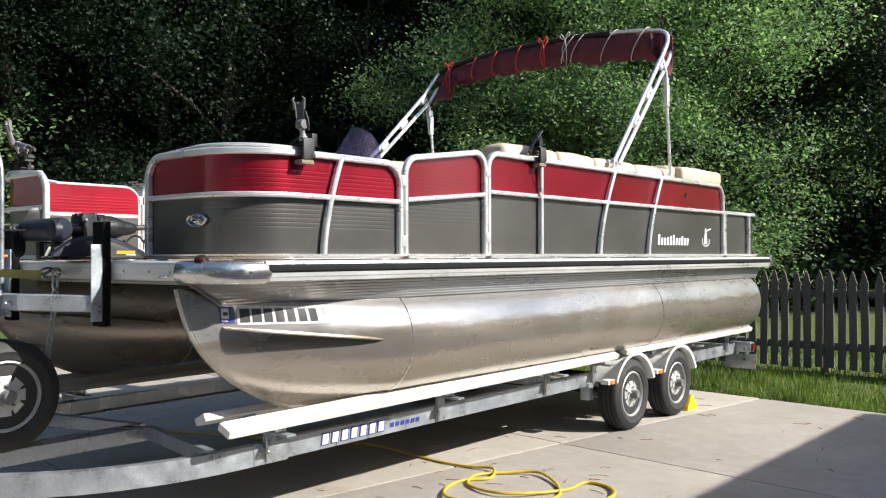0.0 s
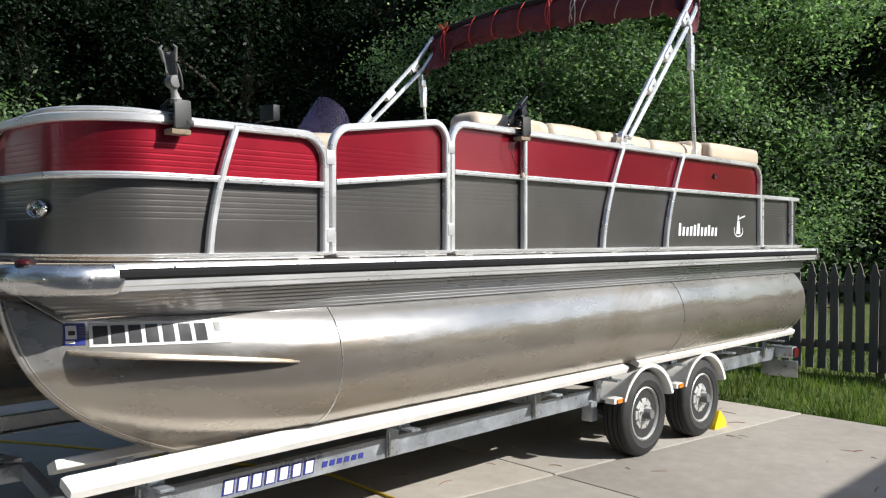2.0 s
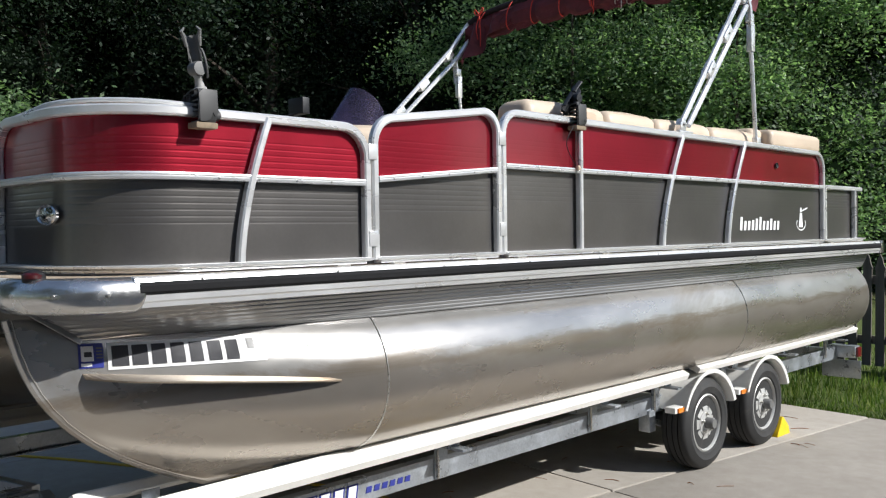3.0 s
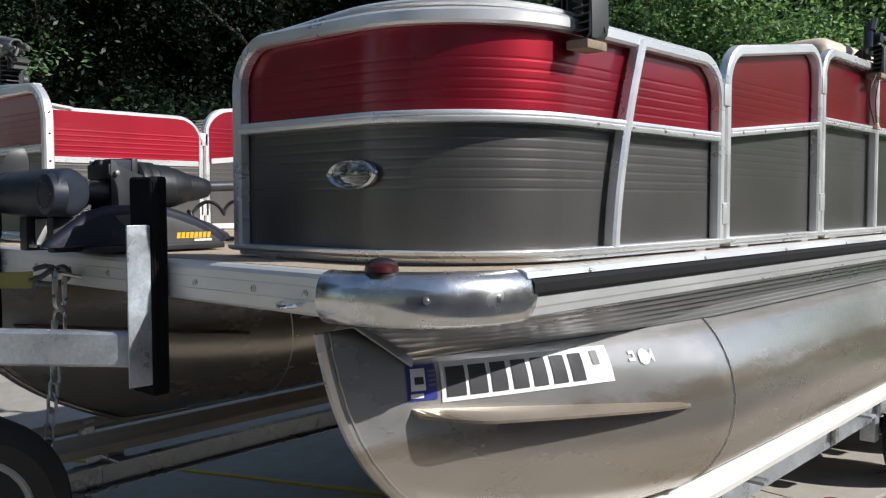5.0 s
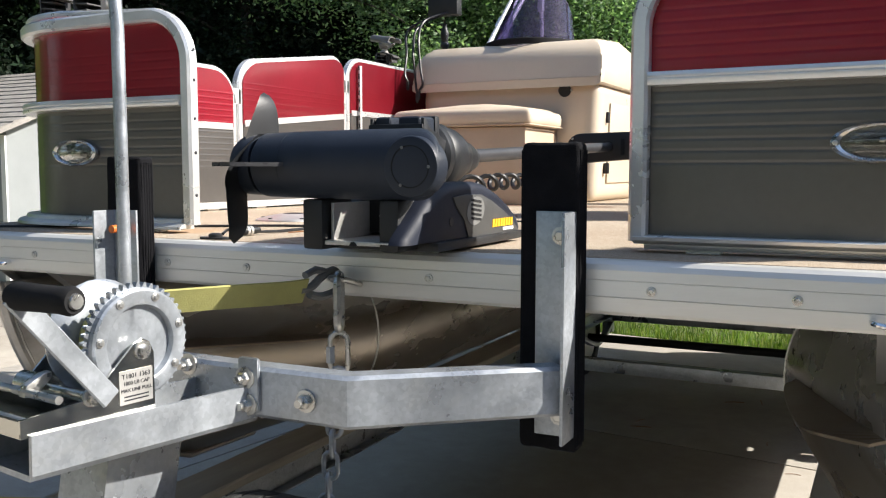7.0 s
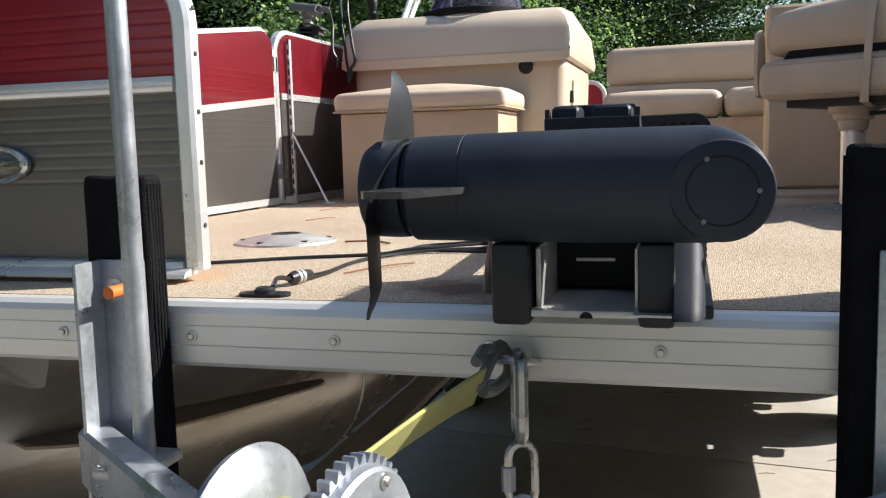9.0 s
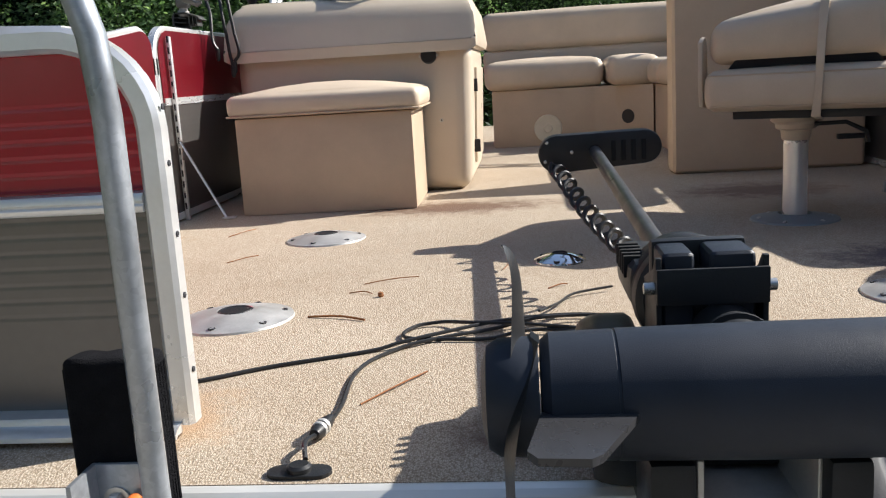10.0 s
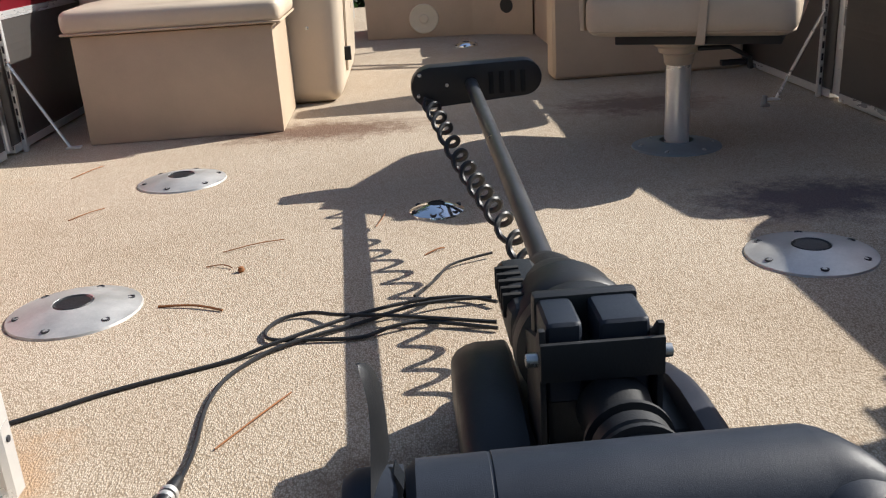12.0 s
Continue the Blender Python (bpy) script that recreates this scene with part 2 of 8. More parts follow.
def carpet_mat():
    m, nt, b = nodes_of("tan_marine_carpet")
    loops = nt.nodes.new("ShaderNodeTexVoronoi")
    tc = nt.nodes.new("ShaderNodeTexCoord")
    mp = nt.nodes.new("ShaderNodeMapping")
    mp.inputs["Scale"].default_value = (1.0, 0.62, 1.0)
    nt.links.new(tc.outputs["Object"], mp.inputs["Vector"])
    nt.links.new(mp.outputs["Vector"], loops.inputs["Vector"])
    loops.inputs["Scale"].default_value = 400
    loops.inputs["Randomness"].default_value = 0.75
    n1 = noise_out(nt, 1.6, 6, 0.65)
    n2 = noise_out(nt, 120, 3, 0.6)
    n3 = noise_out(nt, 2.3, 8, 0.75, distortion=0.5)
    base = ramp(nt, n1, [(0.3, (0.60, 0.505, 0.395)), (0.7, (0.735, 0.642, 0.528))])
    grain = ramp(nt, loops.outputs["Distance"], [(0.0, (1.0, 1.0, 1.0)), (0.75, (0.42, 0.38, 0.33))])
    c = mixc(nt, 1.0, base, grain, "MULTIPLY")
    rust = ramp(nt, n3, [(0.60, (0, 0, 0)), (0.75, (0.42, 0.42, 0.42))])
    c = mixc(nt, rust, c, (0.36, 0.20, 0.09))
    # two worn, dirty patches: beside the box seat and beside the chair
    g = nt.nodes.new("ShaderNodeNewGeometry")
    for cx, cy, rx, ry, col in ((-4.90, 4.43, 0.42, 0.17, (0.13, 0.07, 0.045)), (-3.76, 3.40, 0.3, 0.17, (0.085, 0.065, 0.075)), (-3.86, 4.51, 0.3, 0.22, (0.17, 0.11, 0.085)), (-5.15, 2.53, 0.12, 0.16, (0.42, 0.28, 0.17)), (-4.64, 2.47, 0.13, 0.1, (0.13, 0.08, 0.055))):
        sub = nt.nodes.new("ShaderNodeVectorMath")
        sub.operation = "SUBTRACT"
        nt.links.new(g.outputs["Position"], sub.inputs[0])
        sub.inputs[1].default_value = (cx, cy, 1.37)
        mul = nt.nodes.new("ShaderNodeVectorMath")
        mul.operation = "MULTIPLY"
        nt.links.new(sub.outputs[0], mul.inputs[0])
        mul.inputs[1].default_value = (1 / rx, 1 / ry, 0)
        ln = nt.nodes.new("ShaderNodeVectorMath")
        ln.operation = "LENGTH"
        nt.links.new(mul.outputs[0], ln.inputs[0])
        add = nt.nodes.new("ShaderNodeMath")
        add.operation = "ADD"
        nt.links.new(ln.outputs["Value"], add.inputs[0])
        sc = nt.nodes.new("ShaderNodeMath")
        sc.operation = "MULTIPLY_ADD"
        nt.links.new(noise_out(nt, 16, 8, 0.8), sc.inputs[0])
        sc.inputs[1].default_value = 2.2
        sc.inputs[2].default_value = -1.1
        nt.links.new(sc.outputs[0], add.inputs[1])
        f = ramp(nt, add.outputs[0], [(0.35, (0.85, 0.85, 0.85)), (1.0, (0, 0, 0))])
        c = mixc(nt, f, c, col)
    nt.links.new(c, b.inputs["Base Color"])
    b.inputs["Roughness"].default_value = 0.95
    b.inputs["Specular IOR Level"].default_value = 0.15
    bump(nt, b, loops.outputs["Distance"], 0.8, -0.0016)
    return m


def concrete_mat():
    m, nt, b = nodes_of("driveway_concrete")
    n1 = noise_out(nt, 0.7, 7, 0.65)
    n2 = noise_out(nt, 9, 6, 0.7)
    n3 = noise_out(nt, 160, 3, 0.6)
    c = ramp(nt, n1, [(0.3, (0.36, 0.325, 0.28)), (0.7, (0.505, 0.47, 0.42))])
    c = mixc(nt, 1.0, c, ramp(nt, n2, [(0.3, (0.86, 0.85, 0.83)), (0.65, (1, 1, 1))]), "MULTIPLY")
    c = mixc(nt, 1.0, c, ramp(nt, n3, [(0.3, (0.80, 0.80, 0.80)), (0.6, (1, 1, 1))]), "MULTIPLY")
    oi = nt.nodes.new("ShaderNodeObjectInfo")
    c = mixc(nt, 1.0, c, ramp(nt, oi.outputs["Random"], [(0, (0.80, 0.775, 0.74)), (1, (1, 1, 1))]), "MULTIPLY")
    nt.links.new(c, b.inputs["Base Color"])
    b.inputs["Roughness"].default_value = 0.88
    bump(nt, b, n3, 0.35, 0.003)
    return m


def grass_ground_mat():
    m, nt, b = nodes_of("lawn_soil")
    n1 = noise_out(nt, 1.2, 6, 0.7)
    n2 = noise_out(nt, 40, 5, 0.7)
    c = ramp(nt, n1, [(0.3, (0.075, 0.11, 0.02)), (0.55, (0.13, 0.17, 0.035)), (0.75, (0.17, 0.15, 0.06))])
    c = mixc(nt, 1.0, c, ramp(nt, n2, [(0.3, (0.45, 0.45, 0.4)), (0.7, (1, 1, 1))]), "MULTIPLY")
    nt.links.new(c, b.inputs["Base Color"])
    b.inputs["Roughness"].default_value = 0.95
    bump(nt, b, n2, 0.8, 0.03)
    return m


def leaf_mat(name, dark, light, yellow, trans=0.35):
    m, nt, b = nodes_of(name)
    g = nt.nodes.new("ShaderNodeNewGeometry")
    c = ramp(nt, g.outputs["Random Per Island"], [(0.0, dark), (0.55, light), (1.0, yellow)])
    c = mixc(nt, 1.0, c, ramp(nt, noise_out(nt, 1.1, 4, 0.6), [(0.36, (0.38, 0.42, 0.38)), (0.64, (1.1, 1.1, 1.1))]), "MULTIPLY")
    nt.links.new(c, b.inputs["Base Color"])
    b.inputs["Roughness"].default_value = 0.55
    b.inputs["Specular IOR Level"].default_value = 0.28
    tr = nt.nodes.new("ShaderNodeBsdfTranslucent")
    nt.links.new(mixc(nt, 1.0, c, (1.35, 1.6, 0.85), "MULTIPLY"), tr.inputs["Color"])
    mx = nt.nodes.new("ShaderNodeMixShader")
    mx.inputs["Fac"].default_value = trans
    nt.links.new(b.outputs["BSDF"], mx.inputs[1])
    nt.links.new(tr.outputs["BSDF"], mx.inputs[2])
    nt.links.new(mx.outputs[0], nt.nodes["Material Output"].inputs["Surface"])
    return m


def glass_mat(name, col, rough=0.03, alpha=0.35):
    m, nt, b = nodes_of(name)
    b.inputs["Base Color"].default_value = (*col, 1)
    b.inputs["Roughness"].default_value = rough
    b.inputs["Transmission Weight"].default_value = alpha
    b.inputs["IOR"].default_value = 1.3
    return m


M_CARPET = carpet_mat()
M_CONCRETE = concrete_mat()
M_LAWN = grass_ground_mat()
M_BLADE = leaf_mat("grass_blade", (0.06, 0.12, 0.016), (0.15, 0.24, 0.04), (0.27, 0.29, 0.08), 0.3)
# shade and sun on the wood are put into these two leaf colours
M_LEAF_SHADE = leaf_mat("leaf_shaded", (0.010, 0.023, 0.012), (0.020, 0.039, 0.020), (0.032, 0.052, 0.028), 0.25)
M_LEAF_SUN = leaf_mat("leaf_sunlit", (0.095, 0.165, 0.082), (0.23, 0.335, 0.180), (0.38, 0.475, 0.31), 0.48)
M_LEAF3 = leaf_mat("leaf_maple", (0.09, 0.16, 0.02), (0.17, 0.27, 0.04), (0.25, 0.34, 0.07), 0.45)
M_WINDSHIELD = glass_mat("smoked_acrylic", (0.28, 0.24, 0.42), 0.02, 0.93)
M_LENS = glass_mat("clear_lens", (0.9, 0.9, 0.86), 0.05, 1.0)

# ---------------------------------------------------------------- mesh tools


def part(name, bm, material, parent=None, label="", smooth=True):
    """Links a bmesh, made in world places, as one mesh object under a thing (or as a top-level thing)."""
    me = bpy.data.meshes.new(name)
    base = Vector((0, 0, 0))
    if parent is not None:
        top = parent
        while top.parent:
            top = top.parent
        base = Vector(top["base"])
        bmesh.ops.translate(bm, verts=bm.verts, vec=-base)
    bmesh.ops.recalc_face_normals(bm, faces=bm.faces)
    bm.to_mesh(me)
    bm.free()
    if smooth:
        for p in me.polygons:
            p.use_smooth = True
        me.set_sharp_from_angle(angle=radians(35))
    for m in material if isinstance(material, (list, tuple)) else [material]:
        me.materials.append(m)
    ob = new(name, me)
    if parent is not None:
        ob.parent = parent
    if label:
        tagged(ob, label)
    return ob


def thing(name, base, label, category, group="", kind=""):
    ob = new(name)
    ob.empty_display_size = 0.1
    ob.location = base
    ob["base"] = tuple(base)
    return tagged(ob, label, category, group, kind)


def solid(name, bm, material, base, label, category, group="", kind="", smooth=True):
    """A thing of one mesh, with its origin at its base."""
    bmesh.ops.translate(bm, verts=bm.verts, vec=-Vector(base))
    ob = part(name, bm, material, None, "", smooth)
    ob.location = base
    ob["base"] = tuple(base)
    return tagged(ob, label, category, group, kind)


def box(bm, x0, x1, y0, y1, z0, z1, bev=0.0, seg=2, mi=0, m=None):
    r = bmesh.ops.create_cube(bm, size=1.0, matrix=Matrix.Translation(((x0 + x1) / 2, (y0 + y1) / 2, (z0 + z1) / 2)) @ Matrix.Diagonal((x1 - x0, y1 - y0, z1 - z0, 1)))
    vs = r["verts"]
    if bev:
        es = list({e for v in vs for e in v.link_edges})
        rb = bmesh.ops.bevel(bm, geom=es, offset=bev, segments=seg, affect="EDGES", profile=0.6)
        vs = list({v for f in rb["faces"] for v in f.verts} | {v for v in vs if v.is_valid})
    if mi:
        for f in {f for v in vs for f in v.link_faces}:
            f.material_index = mi
    if m is not None:
        bmesh.ops.transform(bm, matrix=m, verts=vs)
    return vs


def circle(r, n=10, sx=1.0, sy=1.0):
    return [(r * sx * math.cos(2 * math.pi * k / n), r * sy * math.sin(2 * math.pi * k / n)) for k in range(n)]


def rrect(w, h, r=0.004):
    w, h = w / 2, h / 2
    return [(w - r, -h), (w, -h + r), (w, h - r), (w - r, h), (-w + r, h), (-w, h - r), (-w, -h + r), (-w + r, -h)]


def sweep(bm, pts, prof, ref=(0, 0, 1), closed=False, caps=True, scale=None):
    """Sweeps a profile along points; ref (one, or one a point) is the profile's first axis."""
    pts = [Vector(p) for p in pts]
    n = len(pts)
    rings = []
    for i, p in enumerate(pts):
        a = pts[i - 1] if (i > 0 or closed) else pts[i]
        c = pts[(i + 1) % n] if (i < n - 1 or closed) else pts[i]
        t = (c - a).normalized()
        if 0 < i < n - 1:
            d1, d2 = (p - a).normalized(), (c - p).normalized()
            t = (d1 + d2).normalized() if (d1 + d2).length > 1e-6 else t
            miter = 1 / max(0.5, math.sqrt(max(0.0, (1 + d1.dot(d2)) / 2)))
        else:
            miter = 1.0
        rf = Vector(ref[i]) if isinstance(ref, list) else Vector(ref)
        u = rf - t * t.dot(rf)
        if u.length < 1e-4:
            u = t.orthogonal()
        u.normalize()
        v = t.cross(u)
        k = scale[i] if scale else 1.0
        rings.append([bm.verts.new(p + u * a_ * k + v * b_ * k * miter) for a_, b_ in prof])
    m = len(prof)
    for i in range(n if closed else n - 1):
        r0, r1 = rings[i], rings[(i + 1) % n]
        for j in range(m):
            bm.faces.new((r0[j], r0[(j + 1) % m], r1[(j + 1) % m], r1[j]))
    if caps and not closed:
        bm.faces.new(rings[0])
        bm.faces.new(rings[-1][::-1])
    return rings


def lathe(bm, prof, centre, axis=(0, 0, 1), n=24, sx=1.0):
    """Turns (radius, height) points round an axis through centre."""
    q = Vector((0, 0, 1)).rotation_difference(Vector(axis).normalized()).to_matrix()
    c = Vector(centre)
    rings = []
    for r, h in prof:
        if r < 1e-5:
            rings.append([bm.verts.new(c + q @ Vector((0, 0, h)))])
        else:
            rings.append([bm.verts.new(c + q @ Vector((r * sx * math.cos(2 * math.pi * k / n), r * math.sin(2 * math.pi * k / n), h))) for k in range(n)])
    for a, b in zip(rings, rings[1:]):
        for k in range(n):
            k2 = (k + 1) % n
            if len(a) == 1 and len(b) > 1:
                bm.faces.new((a[0], b[k], b[k2]))
            elif len(b) == 1 and len(a) > 1:
                bm.faces.new((a[k2], a[k], b[0]))
            elif len(a) > 1:
                bm.faces.new((a[k], a[k2], b[k2], b[k]))
    if len(rings[0]) > 1:
        bm.faces.new(rings[0][::-1])
    if len(rings[-1]) > 1:
        bm.faces.new(rings[-1])


def cyl(bm, a, b, r, n=12, r2=None):
    a, b = Vector(a), Vector(b)
    lathe(bm, [(r, 0), (r if r2 is None else r2, (b - a).length)], a, b - a, n)


def prism(bm, outline, lo, hi, axis="x", bev=0.0):
    """An outline of (a, b) pushed along an axis from lo to hi. axis x: (y, z); y: (x, z); z: (x, y)."""
    def at(a, b, c):
        return {"x": (c, a, b), "y": (a, c, b), "z": (a, b, c)}[axis]
    f0 = bm.faces.new([bm.verts.new(at(a, b, lo)) for a, b in outline])
    r = bmesh.ops.extrude_face_region(bm, geom=[f0])
    vs = [g for g in r["geom"] if isinstance(g, bmesh.types.BMVert)]
    d = {"x": (hi - lo, 0, 0), "y": (0, hi - lo, 0), "z": (0, 0, hi - lo)}[axis]
    bmesh.ops.translate(bm, verts=vs, vec=d)
    if bev:
        es = [e for e in {e for v in vs + list(f0.verts) for e in v.link_edges}]
        bmesh.ops.bevel(bm, geom=es, offset=bev, segments=2, affect="EDGES", profile=0.6)


def arc(cx, cy, r, a0, a1, n=8):
    return [(cx + r * math.cos(radians(a0 + (a1 - a0) * k / n)), cy + r * math.sin(radians(a0 + (a1 - a0) * k / n))) for k in range(n + 1)]


def smooth_path(pts, n=8):
    """Catmull-Rom through the points."""
    pts = [Vector(p) for p in pts]
    out = []
    for i in range(len(pts) - 1):
        p0, p1, p2, p3 = pts[max(i - 1, 0)], pts[i], pts[i + 1], pts[min(i + 2, len(pts) - 1)]
        for k in range(n):
            t = k / n
            out.append(0.5 * ((2 * p1) + (p2 - p0) * t + (2 * p0 - 5 * p1 + 4 * p2 - p3) * t * t + (3 * p1 - p0 - 3 * p2 + p3) * t ** 3))
    return out + [pts[-1]]


def bolt_at(parent, place, out, r=0.007, name="bolt", material=None):
    """A washer with a hexagon head that points out."""
    bm = bmesh.new()
    lathe(bm, [(r * 1.5, -0.002), (r * 1.5, 0.0015), (r * 1.1, 0.002)], place, out, 12)
    lathe(bm, [(r * 0.95, 0.001), (r * 0.95, r * 0.8), (r * 0.7, r * 1.0)], place, out, 6)
    return part(name, bm, material or M_BOLT, parent)


CX = -4.565           # the boat's middle line
DZ = 1.37             # top of the deck
BOW, STERN = 2.315, 9.02
HALF = 1.315          # from the middle line to the outside of the side fences
# ---------------------------------------------------------------- ground, drive, buildings
bm = bmesh.new()
bmesh.ops.create_grid(bm, x_segments=60, y_segments=60, size=150)
for v in bm.verts:
    far = max(0.0, v.co.y - 14) + max(0.0, -v.co.x - 14)
    v.co.z = -0.03 + 0.02 * min(far, 30) + (0.25 * noise.noise(v.co * 0.05) if far > 2 else 0)
solid("ground", bm, M_LAWN, (0, 0, 0), "green mown lawn with bare patches round the drive", "ground", kind="structure")

SLANT = radians(-7.4)
DU, DV = Vector((math.cos(SLANT), math.sin(SLANT), 0)), Vector((-math.sin(SLANT), math.cos(SLANT), 0))
CORNER = Vector((-3.55, 5.62, 0))
drive = thing("pavement", (0, 0, 0), "sunlit beige concrete driveway in broad slabs", "driveway", kind="structure")
SLABM = {}
# rows iv -7 to -5 are unseen, added to warm the panels' reflections
for iu in range(-4, 4):
    for iv in range(-7, 1):
        bm = bmesh.new()
        vs = box(bm, 0.006, 3.044, 0.006, 2.994, -0.1, 0.0, 0.008, 2)
        if "m" not in SLABM:
            SLABM["m"] = part("slab", bm, M_CONCRETE, drive)
            ob = SLABM["m"]
        else:
            bm.free()
            ob = new("slab", SLABM["m"].data)
            ob.parent = drive
        o = CORNER + DU * (3.05 * iu) + DV * (3.0 * iv)
        ob.matrix_local = Matrix.Translation(o + Vector((0, 0, 0.0015 * ((iu * 7 + iv * 3) % 3)))) @ Matrix.Rotation(SLANT, 4, "Z")

# the house behind the camera, whose shade lies over the drive
bm = bmesh.new()
box(bm, 2.12, 10.0, -7.0, 9.8, -0.05, 3.06)
house = thing("house", (6, 1.4, 0), "grey sided house that shades the drive", "house")
part("wall", bm, M_SIDING, house, smooth=False)
bm = bmesh.new()
prism(bm, [(1.95, 3.07), (6.0, 4.7), (10.2, 3.07), (10.2, 2.99), (1.95, 2.99)], -7.3, 10.05, "y")
part("roof", bm, M_SHINGLE, house, smooth=False)

# small garage with a shingle roof, off the starboard bow
GX, GY0 = -14.3, 9.0
GZ = -0.20
garage = thing("garage", (GX - 3.2, 11.5, 0), "small grey garage with a grey shingle roof", "garage")
bm = bmesh.new()
box(bm, GX - 6.5, GX, GY0, GY0 + 5.0, -0.02, 2.30 + GZ)
prism(bm, [(GY0, 2.30 + GZ), (GY0 + 2.5, 3.30 + GZ), (GY0 + 5.0, 2.30 + GZ)], GX - 6.5, GX, "x")
part("wall", bm, M_SIDING, garage, smooth=False)
bm = bmesh.new()
prism(bm, [(GY0 - 0.25, 2.20 + GZ), (GY0 + 2.5, 3.31 + GZ), (GY0 + 5.25, 2.20 + GZ), (GY0 + 5.25, 2.27 + GZ), (GY0 + 2.5, 3.38 + GZ), (GY0 - 0.25, 2.27 + GZ)], GX - 6.7, GX + 0.2, "x")
part("roof", bm, M_SHINGLE, garage, smooth=False)
for k in range(13):
    f = k / 13
    bm = bmesh.new()
    prism(bm, [(GY0 - 0.25 + 2.75 * f, 2.275 + GZ + 1.11 * f), (GY0 - 0.25 + 2.75 * f, 2.292 + GZ + 1.11 * f), (GY0 - 0.25 + 2.75 * (f + 0.078), 2.277 + GZ + 1.11 * (f + 0.078)), (GY0 - 0.25 + 2.75 * (f + 0.078), 2.272 + GZ + 1.11 * (f + 0.078))], GX - 6.7, GX + 0.205, "x")
    part("shingle", bm, M_SHINGLE, garage, smooth=False)
for x in (GX - 6.5, GX - 0.09, GX - 2.2, GX - 4.4):
    bm = bmesh.new()
    box(bm, x, x + 0.09, GY0 - 0.025, GY0, 0.0, 2.2 + GZ)
    part("trim", bm, M_TRIM, garage, smooth=False)
bm = bmesh.new()
box(bm, GX - 1.6, GX - 0.7, GY0 - 0.03, GY0, 0.0, 1.9, 0.01)
part("door", bm, M_TRIM, garage, smooth=False)

# picket fence at the end of the lawn
picket_fence = thing("picket_fence", (-3.4, 11.1, 0), "weathered grey wooden picket fence behind the lawn", "fence")
PICK = bmesh.new()
prism(PICK, [(-0.044, 0.03), (0.044, 0.03), (0.044, 1.02), (0.052, 1.05), (0.034, 1.09), (0.022, 1.15), (0.0, 1.2), (-0.022, 1.15), (-0.034, 1.09), (-0.052, 1.05), (-0.044, 1.02)], -0.011, 0.011, "y")
PICKME = bpy.data.meshes.new("picket")
bmesh.ops.recalc_face_normals(PICK, faces=PICK.faces)
PICK.to_mesh(PICKME)
PICK.free()
PICKME.materials.append(M_FENCE)
rnd = random.Random(5)
for k in range(-62, 82):
    ob = new("picket", PICKME)
    ob.parent = picket_fence
    ob.matrix_local = Matrix.Translation((0.018 + 0.1325 * k, 0.0, rnd.uniform(-0.012, 0.012))) @ Matrix.Rotation(rnd.uniform(-0.02, 0.02), 4, "Y")
for k in range(-4, 6):
    bm = bmesh.new()
    box(bm, -3.37 + 2.12 * k, -3.28 + 2.12 * k, 11.14, 11.23, -0.05, 1.12, 0.006)
    part("post", bm, M_FENCE, picket_fence)
for z in (0.3, 0.93):
    bm = bmesh.new()
    box(bm, -11.7, 7.4, 11.115, 11.15, z - 0.045, z + 0.045, 0.004)
    part("rail", bm, M_FENCE, picket_fence)

# ---------------------------------------------------------------- trees and grass


def quads_mesh(name, verts, material):
    """Loose four-cornered blades from an (n, 4, 3) array."""
    n = len(verts)
    me = bpy.data.meshes.new(name)
    me.vertices.add(4 * n)
    me.vertices.foreach_set("co", verts.reshape(-1).astype(np.float32))
    me.loops.add(4 * n)
    me.loops.foreach_set("vertex_index", np.arange(4 * n, dtype=np.int32))
    me.polygons.add(n)
    me.polygons.foreach_set("loop_start", np.arange(0, 4 * n, 4, dtype=np.int32))
    me.update(calc_edges=True)
    me.materials.append(material)
    return me


def leaf_quads(centres, size, rng, droop=0.0):
    """A pointed leaf blade round each centre, turned at random."""
    n = len(centres)
    a = rng.normal(size=(n, 3))
    a[:, 2] = a[:, 2] * 0.6 - droop
    a /= np.linalg.norm(a, axis=1)[:, None]
    up = rng.normal(size=(n, 3)) * 0.7 + np.array([0, 0, 1.0])
    b = np.cross(a, up)
    b /= np.linalg.norm(b, axis=1)[:, None] + 1e-9
    s = size * rng.uniform(0.6, 1.25, size=(n, 1))
    return np.stack([centres - a * s * 0.5, centres + b * s * 0.28, centres + a * s * 0.55, centres - b * s * 0.28], axis=1)


